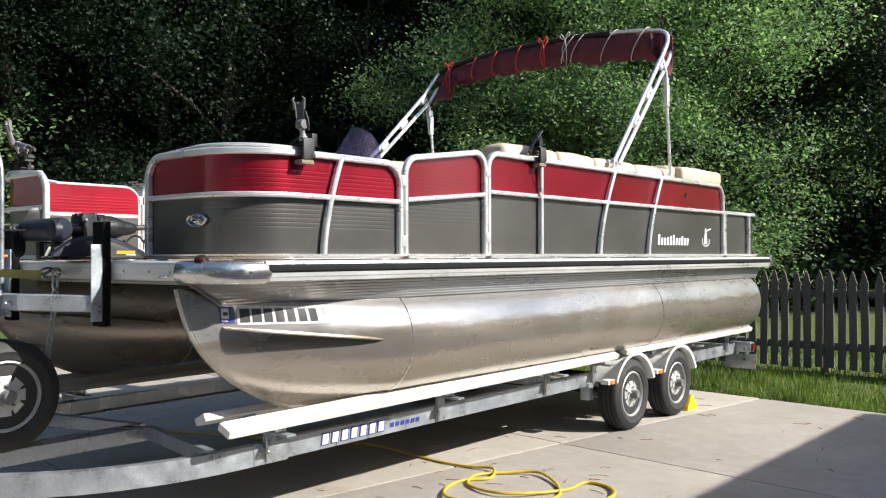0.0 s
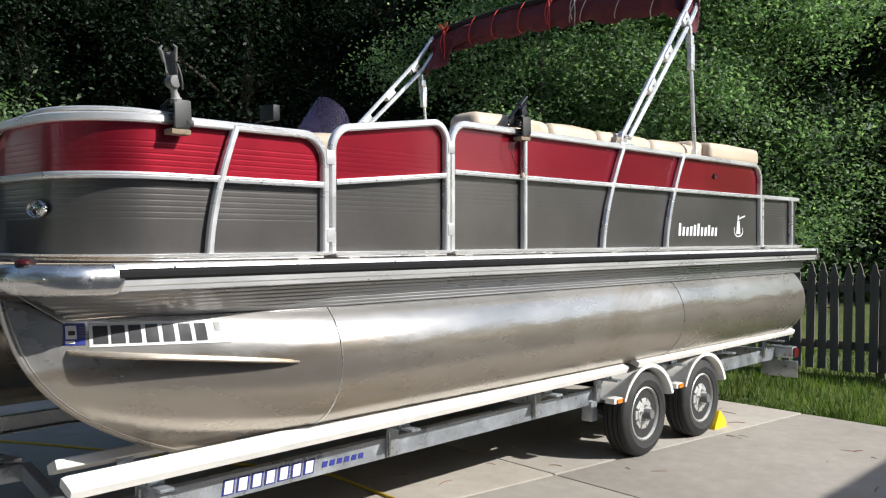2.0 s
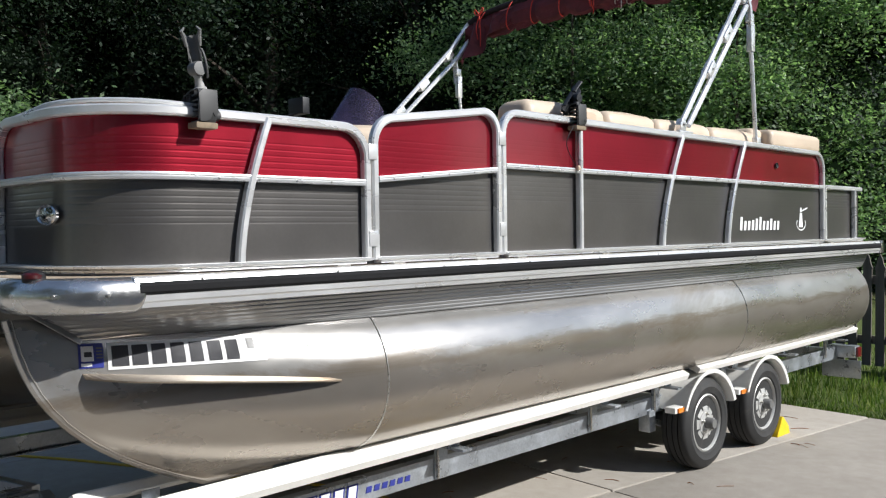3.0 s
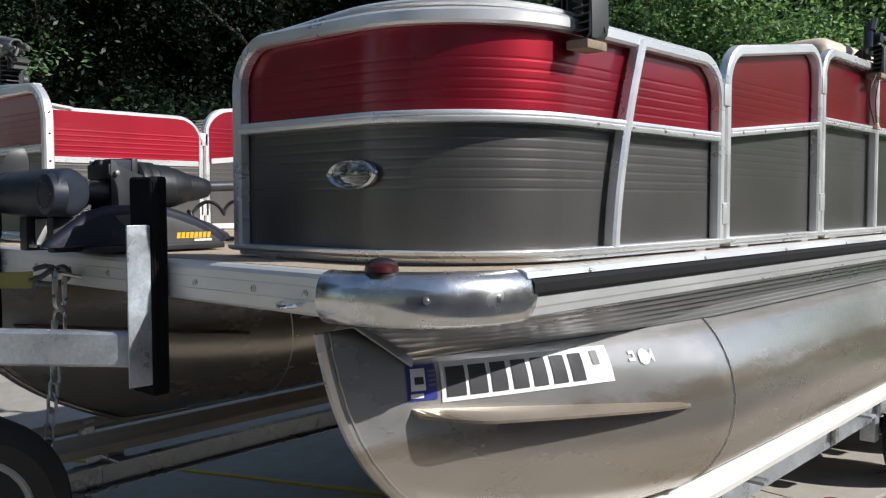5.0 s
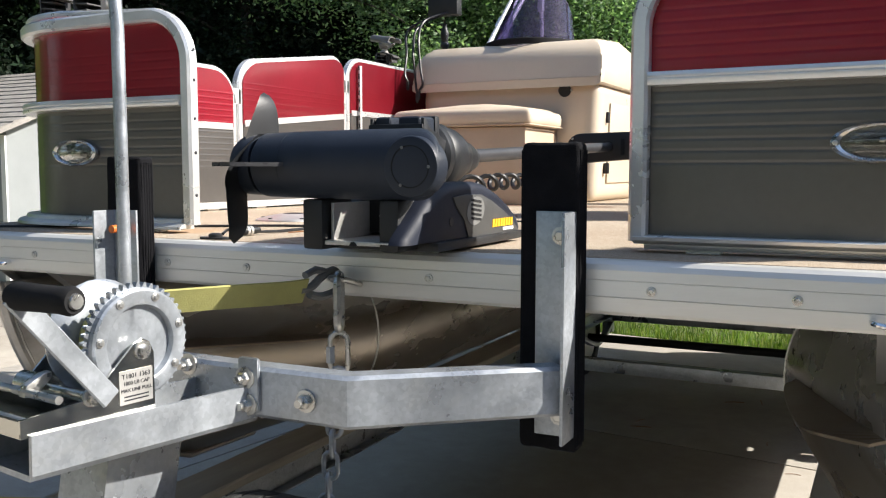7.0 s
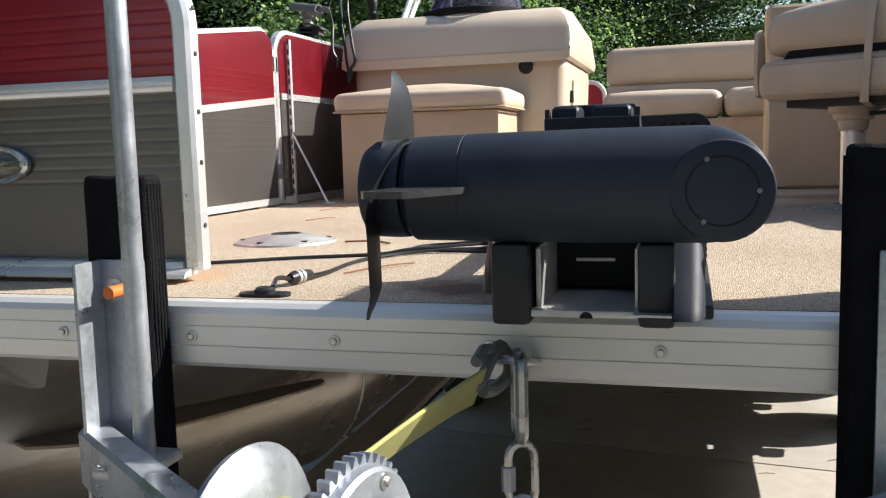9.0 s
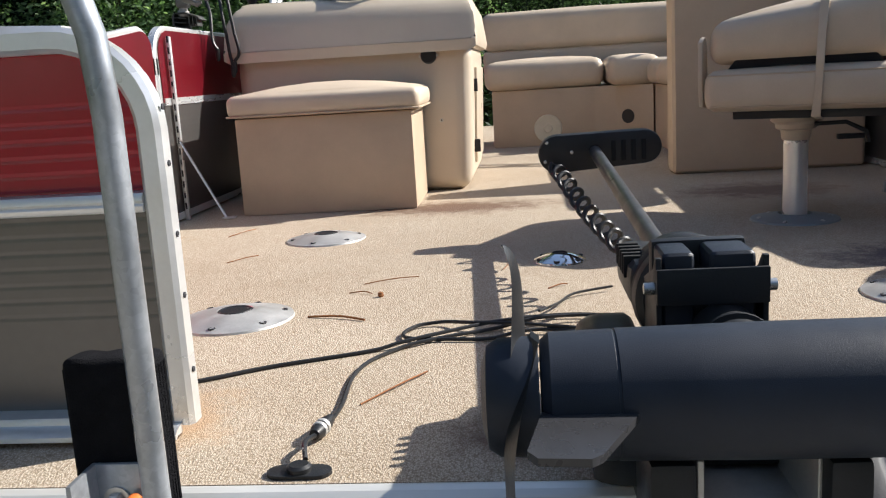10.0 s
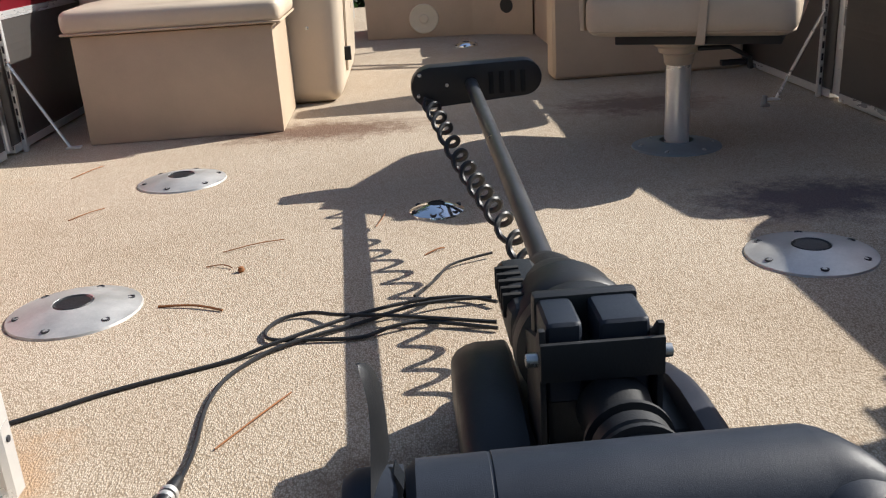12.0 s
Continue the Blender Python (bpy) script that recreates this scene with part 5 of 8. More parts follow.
# slim guide pole that bends outwards at the top
bm = bmesh.new()
sweep(bm, [(-5.008, 2.2, 1.185), (-5.008, 2.2, 1.80), (-5.013, 2.2, 1.87), (-5.028, 2.2, 1.925), (-5.06, 2.2, 1.975), (-5.12, 2.2, 2.02), (-5.2, 2.2, 2.05)], circle(0.0135, 12), (0, 1, 0))
pole = part("guide_pole", bm, M_GALV, trailer, "slim galvanised guide pole with a bent top")
bm = bmesh.new()
box(bm, -5.045, -4.975, 2.14, 2.235, 1.172, 1.186, 0.003)
part("pole_foot", bm, M_GALV, pole)
bolt_at(pole, (-4.985, 2.155, 1.186), (0, 0, 1), 0.009)
bolt_at(pole, (-5.033, 2.158, 1.186), (0, 0, 1), 0.009)

# spare wheel on the stand
spare = thing("spare_wheel", (-4.515, 1.975, 0.42), "spare trailer wheel bolted to the winch stand", "wheel")
wheel(spare, (-4.515, 1.975, 0.703), 1, 0.28, 0.165)
bm = bmesh.new()
cyl(bm, (-4.60, 1.975, 0.703), (-4.44, 1.975, 0.703), 0.012, 12)
box(bm, -4.612, -4.600, 1.74, 2.02, 0.66, 0.745, 0.004)
part("carrier", bm, M_GALV, spare)

# ---------------------------------------------------------------- winch
winch = thing("winch", (CX, 1.78, 1.184), "zinc plated hand winch with a black grip", "winch")
GX, GY, GZ_ = CX + 0.026, 1.785, 1.276
bm = bmesh.new()
teeth = 46
out_ = []
for k in range(teeth * 4):
    a = 2 * math.pi * k / (teeth * 4)
    r = 0.0855 if k % 4 in (0, 1) else 0.0785
    out_.append((GY + r * math.cos(a), GZ_ + r * math.sin(a)))
prism(bm, out_, GX - 0.010, GX, "x")
gear = part("gear", bm, M_GALV, winch, "toothed zinc plated drive gear", smooth=False)
bm = bmesh.new()
lathe(bm, [(0.053, 0.0), (0.055, 0.009), (0.058, 0.0105), (0.074, 0.0105), (0.077, 0.008), (0.078, 0.0)], (GX, GY, GZ_), (1, 0, 0), 40)
part("gear_rim", bm, M_GALV, gear)
for k in range(7):
    a = 2 * math.pi * k / 7 + 0.3
    bolt_at(gear, (GX + 0.0105, GY + 0.067 * math.cos(a), GZ_ + 0.067 * math.sin(a)), (1, 0, 0), 0.0042, "rivet")
bm = bmesh.new()
lathe(bm, [(0.028, -0.0), (0.028, -0.085)], (GX - 0.004, GY, GZ_), (1, 0, 0), 24)
part("drum", bm, M_BOLT, winch)
bm = bmesh.new()
lathe(bm, [(0.03, -0.008), (0.036, -0.010), (0.046, -0.012), (0.046, -0.066), (0.03, -0.07)], (GX - 0.004, GY, GZ_), (1, 0, 0), 28)
part("wound_strap", bm, M_STRAP, winch, "rolled webbing on the drum")
bm = bmesh.new()
lathe(bm, [(0.02, -0.072), (0.05, -0.072), (0.078, -0.080), (0.084, -0.086), (0.082, -0.092), (0.05, -0.104), (0.015, -0.108), (0.0, -0.108)], (GX - 0.004, GY, GZ_), (1, 0, 0), 36)
part("drum_flange", bm, M_GALV, winch)
bm = bmesh.new()
box(bm, CX - 0.125, CX + 0.042, 1.60, 1.80, 1.184, 1.190)
part("base_plate", bm, M_ZINC, winch, smooth=False)
for x in (CX - 0.125, CX + 0.038):
    bm = bmesh.new()
    prism(bm, [(1.60, 1.185), (1.80, 1.182), (1.80, 1.262), (1.793, 1.278), (1.782, 1.284), (1.768, 1.278), (1.700, 1.215), (1.60, 1.208)], x, x + 0.004, "x")
    part("side_plate", bm, M_ZINC, winch, smooth=False)
bolt_at(winch, (CX + 0.043, 1.781, 1.268), (1, 0, 0), 0.009)
bolt_at(winch, (CX + 0.043, 1.700, 1.218), (1, 0, 0), 0.009)
bm = bmesh.new()
cyl(bm, (CX - 0.13, 1.700, 1.216), (CX + 0.05, 1.700, 1.216), 0.008, 12)
cyl(bm, (CX - 0.12, 1.700, 1.216), (CX - 0.06, 1.700, 1.216), 0.018, 14)
part("pinion", bm, M_ZINC, winch)
for y, z, r in ((1.618, 1.200, 0.0045), (1.655, 1.222, 0.006), (1.755, 1.20, 0.0045)):
    bm = bmesh.new()
    cyl(bm, (CX - 0.122, y, z), (CX + 0.039, y, z), r, 10)
    part("cross_rod", bm, M_BOLT, winch)
bm = bmesh.new()
prism(bm, [(1.648, 1.216), (1.664, 1.214), (1.690, 1.238), (1.688, 1.246), (1.676, 1.244), (1.652, 1.232)], CX - 0.045, CX - 0.030, "x", 0.002)
part("pawl", bm, M_BOLT, winch)
bm = bmesh.new()
prism(bm, [(1.60, 1.190), (1.606, 1.190), (1.606, 1.206), (1.60, 1.206)], CX - 0.121, CX + 0.038, "x")
part("front_lip", bm, M_ZINC, winch)
bm = bmesh.new()
sweep(bm, [(CX + 0.052, 1.722, 1.212), (CX + 0.054, 1.605, 1.350), (CX + 0.054, 1.590, 1.368)], rrect(0.006, 0.030, 0.002), (1, 0, 0))
crank = part("crank_arm", bm, M_GALV, winch)
bm = bmesh.new()
lathe(bm, [(0.0, 0.0), (0.015, 0.0), (0.018, 0.008), (0.017, 0.05), (0.0165, 0.085), (0.018, 0.103), (0.015, 0.110), (0.0, 0.110)], (CX + 0.045, 1.596, 1.366), (1, 0.12, 0), 20)
part("grip", bm, M_RUBBER, crank, "black grip")
bm = bmesh.new()
lathe(bm, [(0.0, 0.0), (0.010, 0.0), (0.009, 0.004), (0.0, 0.005)], (CX + 0.154, 1.609, 1.366), (1, 0.12, 0), 14)
part("grip_bolt", bm, M_BOLT, crank)
# rating plate: bars for its small print
bm = bmesh.new()
box(bm, CX + 0.0422, CX + 0.0432, 1.742, 1.796, 1.196, 1.243)
lab = part("rating_plate", bm, M_ALU, winch, smooth=False)
FONT = (("T1801 1363", 1.232, 0.0095), ("1800 LB CAP", 1.2225, 0.0078), ("MAX LINE PULL", 1.213, 0.0072))
for txt, z, size in FONT:
    cu = bpy.data.curves.new("plate_text", "FONT")
    cu.body = txt
    cu.size = size
    cu.align_x = "CENTER"
    cu.extrude = 0.0003
    tmp = new("plate_text", cu)
    me = bpy.data.meshes.new_from_object(tmp.evaluated_get(bpy.context.evaluated_depsgraph_get()))
    bpy.data.objects.remove(tmp)
    me.materials.append(M_DARKD)
    ob = new("lettering", me)
    ob.parent = lab
    ob.matrix_local = Matrix.Translation(Vector((CX + 0.0436, 1.769, z)) - Vector(winch["base"])) @ Euler((radians(90), 0, radians(90))).to_matrix().to_4x4()
bm = bmesh.new()
for z in (1.2065, 1.2015):
    box(bm, CX + 0.0432, CX + 0.0436, 1.749, 1.789, z - 0.001, z + 0.001)
part("print_bars", bm, M_DARKD, lab, smooth=False)

winch.location.x -= 0.008
winch.rotation_euler = (0, 0, radians(-8))

# strap and hook from the winch to the bow
strap = thing("winch_strap", (CX, 2.1, 1.27), "faded yellow winch strap with a snap hook", "strap")
bm = bmesh.new()
pts = smooth_path([(CX - 0.015, 1.79, 1.325), (CX - 0.012, 1.98, 1.312), (CX - 0.006, 2.14, 1.300), (CX + 0.004, 2.205, 1.298)], 5)
rings = sweep(bm, pts, rrect(0.05, 0.004, 0.001), [(0.62 - 0.02 * k, 0, 0.75) for k in range(len(pts))])
part("webbing", bm, M_STRAP, strap)
bm = bmesh.new()
pts = smooth_path([(CX + 0.0, 2.195, 1.30), (CX + 0.004, 2.225, 1.303), (CX + 0.008, 2.25, 1.318), (CX + 0.012, 2.285, 1.328), (CX + 0.02, 2.298, 1.31), (CX + 0.022, 2.285, 1.292), (CX + 0.016, 2.262, 1.285), (CX + 0.01, 2.24, 1.283), (CX + 0.006, 2.215, 1.29)], 4)
sweep(bm, pts, circle(0.008, 8), (1, 0, 0))
part("snap_hook", bm, M_GREYP, strap, "rusty snap hook")
bm = bmesh.new()
pts = [(CX + 0.0, 2.21, 1.325), (CX + 0.002, 2.24, 1.333), (CX + 0.008, 2.262, 1.328)]
sweep(bm, pts, circle(0.007, 8), (1, 0, 0))
part("latch", bm, M_GREYP, strap)
chain = thing("safety_chain", (CX + 0.04, 2.28, 0.6), "galvanised safety chain from the bow eye", "chain")
bm = bmesh.new()
pts = [(CX + 0.008, 2.318, 1.30), (CX + 0.012, 2.27, 1.315), (CX + 0.05, 2.262, 1.315), (CX + 0.055, 2.318, 1.30)]
sweep(bm, smooth_path(pts, 4), circle(0.0055, 8), (0, 0, 1))
part("bow_eye", bm, M_BOLT, chain)


def link(c, turn, h=0.052, w=0.026, r=0.0046):
    bm = bmesh.new()
    pr_ = [(-w / 2, -h / 2 + w / 2)] + [(-w / 2 * math.cos(radians(a)), h / 2 - w / 2 + w / 2 * math.sin(radians(a))) for a in range(0, 181, 30)] + [(w / 2 * math.cos(radians(a)), -h / 2 + w / 2 - w / 2 * math.sin(radians(a))) for a in range(0, 180, 30)]
    m = Matrix.Translation(c) @ Matrix.Rotation(turn, 4, "Z")
    sweep(bm, [m @ Vector((a, 0, b_)) for a, b_ in pr_], circle(r, 7), m.to_3x3() @ Vector((0, 1, 0)), closed=True)
    return bm


part("shackle", link((CX + 0.04, 2.262, 1.272), 1.95, 0.105, 0.034, 0.0078), M_BOLT, chain)
part("quick_link", link((CX + 0.042, 2.258, 1.176), 0.45, 0.078, 0.033, 0.0052), M_BOLT, chain)
bm = bmesh.new()
lathe(bm, [(0.0062, -0.016), (0.009, -0.015), (0.009, 0.015), (0.0062, 0.016)], (CX + 0.027, 2.251, 1.172), (0, 0, 1), 6)
part("sleeve", bm, M_GALV, chain)
for k in range(16):
    part("link", link((CX + 0.042 - 0.0016 * k, 2.255 - 0.005 * k, 1.122 - 0.0395 * k), 0.4 + (math.pi / 2 if k % 2 else 0)), M_GALV, chain)
# ---------------------------------------------------------------- console, seats
console = thing("helm_console", (-5.38, 5.3, DZ), "beige fibreglass helm console with a smoked windshield", "console")
bm = bmesh.new()
box(bm, -5.84, -4.915, 4.885, 5.72, DZ, 1.945, 0.07, 4)
for v in bm.verts:
    if v.co.z < 1.6:
        v.co.x -= 0.03 * max(0, (v.co.x + 5.2)) / 0.3 * (1.6 - v.co.z) / 0.25
part("body", bm, M_CONSOLE, console)
bm = bmesh.new()
prism(bm, [(4.835, 1.915), (4.835, 1.935), (4.85, 1.975), (4.875, 2.06), (4.915, 2.11), (4.97, 2.135), (5.3, 2.16), (5.72, 2.10), (5.76, 1.915)], -5.875, -4.888, "x", 0.03)
for v in bm.verts:
    if v.co.z > 2.0:
        f = min(1.0, (v.co.z - 2.0) / 0.12)
        v.co.x += (-5.365 - v.co.x) * 0.10 * f * f
part("cowl", bm, M_CONSOLE, console)
bm = bmesh.new()
box(bm, -4.917, -4.907, 5.06, 5.58, 1.46, 1.84, 0.004)
for v in bm.verts:
    v.co.x -= 0.0285 * max(0.0, 1.6 - v.co.z) / 0.25
dr = part("door", bm, M_CONSOLE, console, "moulded side door with hinges")
for z in (1.77, 1.53):
    bm = bmesh.new()
    box(bm, -4.932, -4.906, 5.015, 5.04, z - 0.025, z + 0.025, 0.002)
    part("hinge", bm, M_BLACKP, dr)
bm = bmesh.new()
lathe(bm, [(0.0, 0.004), (0.022, 0.004), (0.024, 0.006), (0.03, 0.005), (0.031, 0.0)], (-5.08, 4.885, 1.892), (0, -1, 0), 20)
part("socket", bm, M_BLACKP, console, "round black accessory socket")
for x, z in ((-5.112, 1.892), (-5.048, 1.892)):
    bolt_at(console, (x, 4.884, z), (0, -1, 0), 0.004, "screw")
bolt_at(console, (-5.045, 4.884, 1.645), (0, -1, 0), 0.005, "screw")
# windshield: a raked, curved sheet
bm = bmesh.new()
rows = []
for off in (0.0, 0.005):
    g = []
    for j in range(7):
        f = j / 6
        ring = []
        for k in range(17):
            a = radians(-170 + 160 * k / 16)
            rx, ry = (0.225 - off) * (1 - 0.22 * f ** 1.5), (0.26 - off) * (1 - 0.30 * f)
            ring.append(bm.verts.new((-5.355 + rx * math.cos(a), 5.20 + 0.16 * f + ry * math.sin(a), 2.13 + 0.33 * f * (0.12 + 0.88 * math.sin(math.pi * k / 16) ** 0.42))))
        g.append(ring)
    rows.append(g)
    for a_, b_ in zip(g, g[1:]):
        for k in range(16):
            bm.faces.new((a_[k], a_[k + 1], b_[k + 1], b_[k]))
for k in range(16):
    bm.faces.new((rows[0][6][k], rows[0][6][k + 1], rows[1][6][k + 1], rows[1][6][k]))
ws = part("windshield", bm, M_WINDSHIELD, console, "smoked blue acrylic windshield")
bm = bmesh.new()
pts = [(-5.355 + 0.235 * math.cos(radians(-170 + 160 * k / 16)), 5.20 + 0.27 * math.sin(radians(-170 + 160 * k / 16)), 2.143) for k in range(17)]
sweep(bm, pts, rrect(0.03, 0.012, 0.004), (0, 0, 1))
part("windshield_trim", bm, M_RUBBER, ws)
bm = bmesh.new()
c = Vector((-5.32, 5.86, 2.09))
ax = Vector((0, 0.75, 0.66)).normalized()
q = Vector((0, 0, 1)).rotation_difference(ax).to_matrix()
sweep(bm, [c + q @ Vector((0.17 * math.cos(2 * math.pi * k / 32), 0.17 * math.sin(2 * math.pi * k / 32), 0)) for k in range(32)], circle(0.014, 8), ax, closed=True)
for k in range(3):
    a = 2 * math.pi * k / 3 + 0.5
    sweep(bm, [c - ax * 0.03, c + q @ Vector((0.165 * math.cos(a), 0.165 * math.sin(a), 0))], rrect(0.012, 0.026, 0.004), ax)
lathe(bm, [(0.03, -0.16), (0.035, -0.03), (0.03, 0.0), (0.0, 0.0)], c, ax, 16)
part("steering_wheel", bm, M_BLACKP, console, "black steering wheel")

console.location.x += 0.085

boxseat = thing("box_seat", (-5.41, 4.66, DZ), "tan vinyl storage box seat before the console", "seat")
bm = bmesh.new()
box(bm, -5.722, -5.106, 4.465, 4.88, DZ, 1.708, 0.008, 2)
part("box", bm, M_VINYLB, boxseat)


def cushion(bm, x0, x1, y0, y1, z0, z1, bev=0.035, crown=0.012):
    r = bmesh.ops.create_cube(bm, size=1.0, matrix=Matrix.Translation(((x0 + x1) / 2, (y0 + y1) / 2, (z0 + z1) / 2)) @ Matrix.Diagonal((x1 - x0, y1 - y0, z1 - z0, 1)))
    es = list({e for v in r["verts"] for e in v.link_edges})
    bmesh.ops.bevel(bm, geom=es, offset=min(bev, (z1 - z0) * 0.45), segments=4, affect="EDGES", profile=0.55)
    fs = [f for f in bm.faces if f.normal.z > 0.9 and f.calc_area() > 0.01]
    bmesh.ops.subdivide_edges(bm, edges=list({e for f in fs for e in f.edges}), cuts=4, use_grid_fill=True)
    cx, cy = (x0 + x1) / 2, (y0 + y1) / 2
    for v in bm.verts:
        if z0 <= v.co.z <= z1 + 0.01 and x0 - 0.01 <= v.co.x <= x1 + 0.01 and y0 - 0.01 <= v.co.y <= y1 + 0.01 and v.co.z > (z0 + z1) / 2:
            v.co.z += crown * (1 - ((v.co.x - cx) / (x1 - x0) * 2) ** 2) * (1 - ((v.co.y - cy) / (y1 - y0) * 2) ** 2) + 0.003 * noise.noise(v.co * 9)


def piping(pts, parent, closed=True, r=0.004, material=None):
    bm = bmesh.new()
    sweep(bm, pts, circle(r, 6), (0, 0, 1), closed=closed)
    return part("piping", bm, material or M_VINYLB, parent)


bm = bmesh.new()
cushion(bm, -5.745, -5.075, 4.445, 4.88, 1.710, 1.785, 0.030, 0.036)
cu_ = part("lid_cushion", bm, M_VINYL, boxseat, "padded beige vinyl lid")
piping([(-5.74, 4.447, 1.716), (-5.08, 4.447, 1.716), (-5.077, 4.452, 1.716), (-5.077, 4.87, 1.716), (-5.743, 4.87, 1.716), (-5.743, 4.452, 1.716)], cu_)

boxseat.location += Vector((0.084, -0.02, 0))
boxseat.rotation_euler = (0, 0, radians(1.0))

# pedestal chair with its back folded down
chair = thing("fishing_chair", (-3.907, 3.922, DZ), "beige vinyl pedestal chair with its back folded and strapped", "chair")
bm = bmesh.new()
lathe(bm, [(0.118, 0.0), (0.116, 0.004), (0.07, 0.010), (0.045, 0.018), (0.045, 0.0)], (-3.907, 3.922, DZ), (0, 0, 1), 36)
base = part("base_plate", bm, M_FLANGE, chair, "dull grey cast floor flange")
for k in range(6):
    a = 2 * math.pi * k / 6
    bolt_at(base, (-3.907 + 0.095 * math.cos(a), 3.922 + 0.095 * math.sin(a), DZ + 0.005), (0, 0, 1), 0.005, "screw")
bm = bmesh.new()
lathe(bm, [(0.032, 0.0), (0.032, 0.225)] , (-3.907, 3.922, DZ + 0.01), (0, 0, 1), 24)
part("post", bm, M_RAIL, chair, "ribbed aluminium pedestal post")
bm = bmesh.new()
lathe(bm, [(0.034, 0.218), (0.037, 0.222), (0.040, 0.245), (0.052, 0.250), (0.054, 0.262), (0.066, 0.270), (0.066, 0.284)], (-3.907, 3.922, DZ), (0, 0, 1), 24)
part("swivel", bm, M_CONSOLE, chair)
bm = bmesh.new()
sweep(bm, [(-3.874, 3.87, DZ + 0.262), (-3.804, 3.84, DZ + 0.265), (-3.759, 3.825, DZ + 0.24), (-3.754, 3.825, DZ + 0.212)], rrect(0.022, 0.010, 0.003), (0, 1, 0))
box(bm, -3.829, -3.764, 3.82, 3.84, DZ + 0.222, DZ + 0.235, 0.003)
part("swivel_lever", bm, M_BLACKP, chair)
CM = Matrix.Translation((-3.815, 4.02, -0.030)) @ Matrix.Rotation(radians(-26), 4, "Z") @ Matrix.Diagonal((1.08, 1.08, 1, 1))


def cpart(name, bm, material, parent=None, label=""):
    """A part of the turned seat, given in the seat's own plan."""
    bmesh.ops.transform(bm, matrix=CM, verts=bm.verts)
    return part(name, bm, material, parent or chair, label)


bm = bmesh.new()
box(bm, -0.165, 0.20, -0.235, 0.20, 1.684, 1.708, 0.004)
cpart("mounting_plate", bm, M_BLACKP)
bm = bmesh.new()
cushion(bm, -0.232, 0.232, -0.27, 0.25, 1.704, 1.815, 0.038, 0.014)
st_ = cpart("seat", bm, M_VINYL, None, "padded beige vinyl seat")
for zp, e in ((1.800, -0.007), (1.718, -0.007)):
    bm = bmesh.new()
    pp = arc(0.232 + e - 0.03, 0.25 + e - 0.03, 0.03, 0, 90, 4) + arc(-0.232 - e + 0.03, 0.25 + e - 0.03, 0.03, 90, 180, 4) + arc(-0.232 - e + 0.03, -0.27 - e + 0.03, 0.03, 180, 270, 4) + arc(0.232 + e - 0.03, -0.27 - e + 0.03, 0.03, 270, 360, 4)
    sweep(bm, [(x, y, zp) for x, y in pp], circle(0.0030, 6), (0, 0, 1), closed=True)
    cpart("piping", bm, M_VINYLB, st_)
bm = bmesh.new()
cushion(bm, -0.225, 0.205, -0.25, 0.23, 1.818, 1.94, 0.05, 0.03)
for v in bm.verts:
    f = max(0.0, min(1.0, (v.co.x + 0.225) / 0.43))
    v.co.z += 0.030 * math.sin(math.pi * f) if v.co.z < 1.879 else 0.05 * f
cpart("backrest", bm, M_VINYL, None, "folded padded backrest")
# dark filler that stands for the shade in the gap under the back
bm = bmesh.new()
prism(bm, [(-0.18, 1.812), (0.17, 1.812), (0.15, 1.845), (0.08, 1.872), (-0.08, 1.872), (-0.16, 1.84)], -0.232, 0.21, "y", 0.004)
cpart("backrest_underside", bm, M_RUBBER, None, "dark filler for the shade in the gap under the folded back")
for sx in (-1,):
    bm = bmesh.new()
    prism(bm, [(-0.235, 1.72), (-0.20, 1.715), (-0.19, 1.80), (-0.195, 1.885), (-0.215, 1.905), (-0.24, 1.89), (-0.245, 1.80)], *sorted((sx * 0.236, sx * 0.248)), "x", 0.004)
    ha = cpart("hinge_arm", bm, M_VINYL)
    bm = bmesh.new()
    lathe(bm, [(0.0, 0.006), (0.009, 0.005), (0.011, 0.0)], (sx * 0.248, -0.217, 1.882), (sx, 0, 0), 14)
    cpart("hinge_pin", bm, M_VINYLB, ha)
bm = bmesh.new()
sweep(bm, [(0.030, -0.20, 1.679), (0.032, -0.268, 1.690), (0.036, -0.2765, 1.72), (0.04, -0.276, 1.80), (0.042, -0.268, 1.90), (0.043, -0.235, 1.975), (0.043, -0.14, 2.008), (0.043, 0.2, 2.0)], rrect(0.003, 0.018, 0.001), [(0, 0, -1), (0, -1, -0.8), (0, -1, 0), (0, -1, 0), (0, -1, 0.2), (0, -0.8, 0.6), (0, 0, 1), (0, 0, 1)])
cpart("strap", bm, M_VINYL, None, "beige tie-down strap")

# port lounge and stern bench
lounge = thing("port_lounge", (-3.72, 5.9, DZ), "beige vinyl lounge along the port fence", "bench seat")
bm = bmesh.new()
box(bm, -4.060, -3.32, 5.035, 5.18, DZ, 2.095, 0.03, 3)
part("end_panel", bm, M_VINYLB, lounge, "tan vinyl end panel")
bm = bmesh.new()
box(bm, -3.92, -3.32, 5.18, 8.1, DZ, 1.70, 0.01)
part("base", bm, M_VINYLB, lounge)
for y0, y1 in ((5.19, 6.15), (6.16, 7.1)):
    bm = bmesh.new()
    cushion(bm, -3.96, -3.55, y0, y1, 1.702, 1.83, 0.05, 0.02)
    part("seat_cushion", bm, M_VINYL, lounge)
for y0, y1 in ((4.62, 5.28), (5.285, 5.78), (5.785, 6.42), (6.425, 7.1)):
    bm = bmesh.new()
    cushion(bm, -3.545, -3.33, y0, y1, 1.72 if y0 > 5 else 1.98, 2.118, 0.06, 0.014)
    part("back_cushion", bm, M_VINYL, lounge, "rounded beige back cushion")
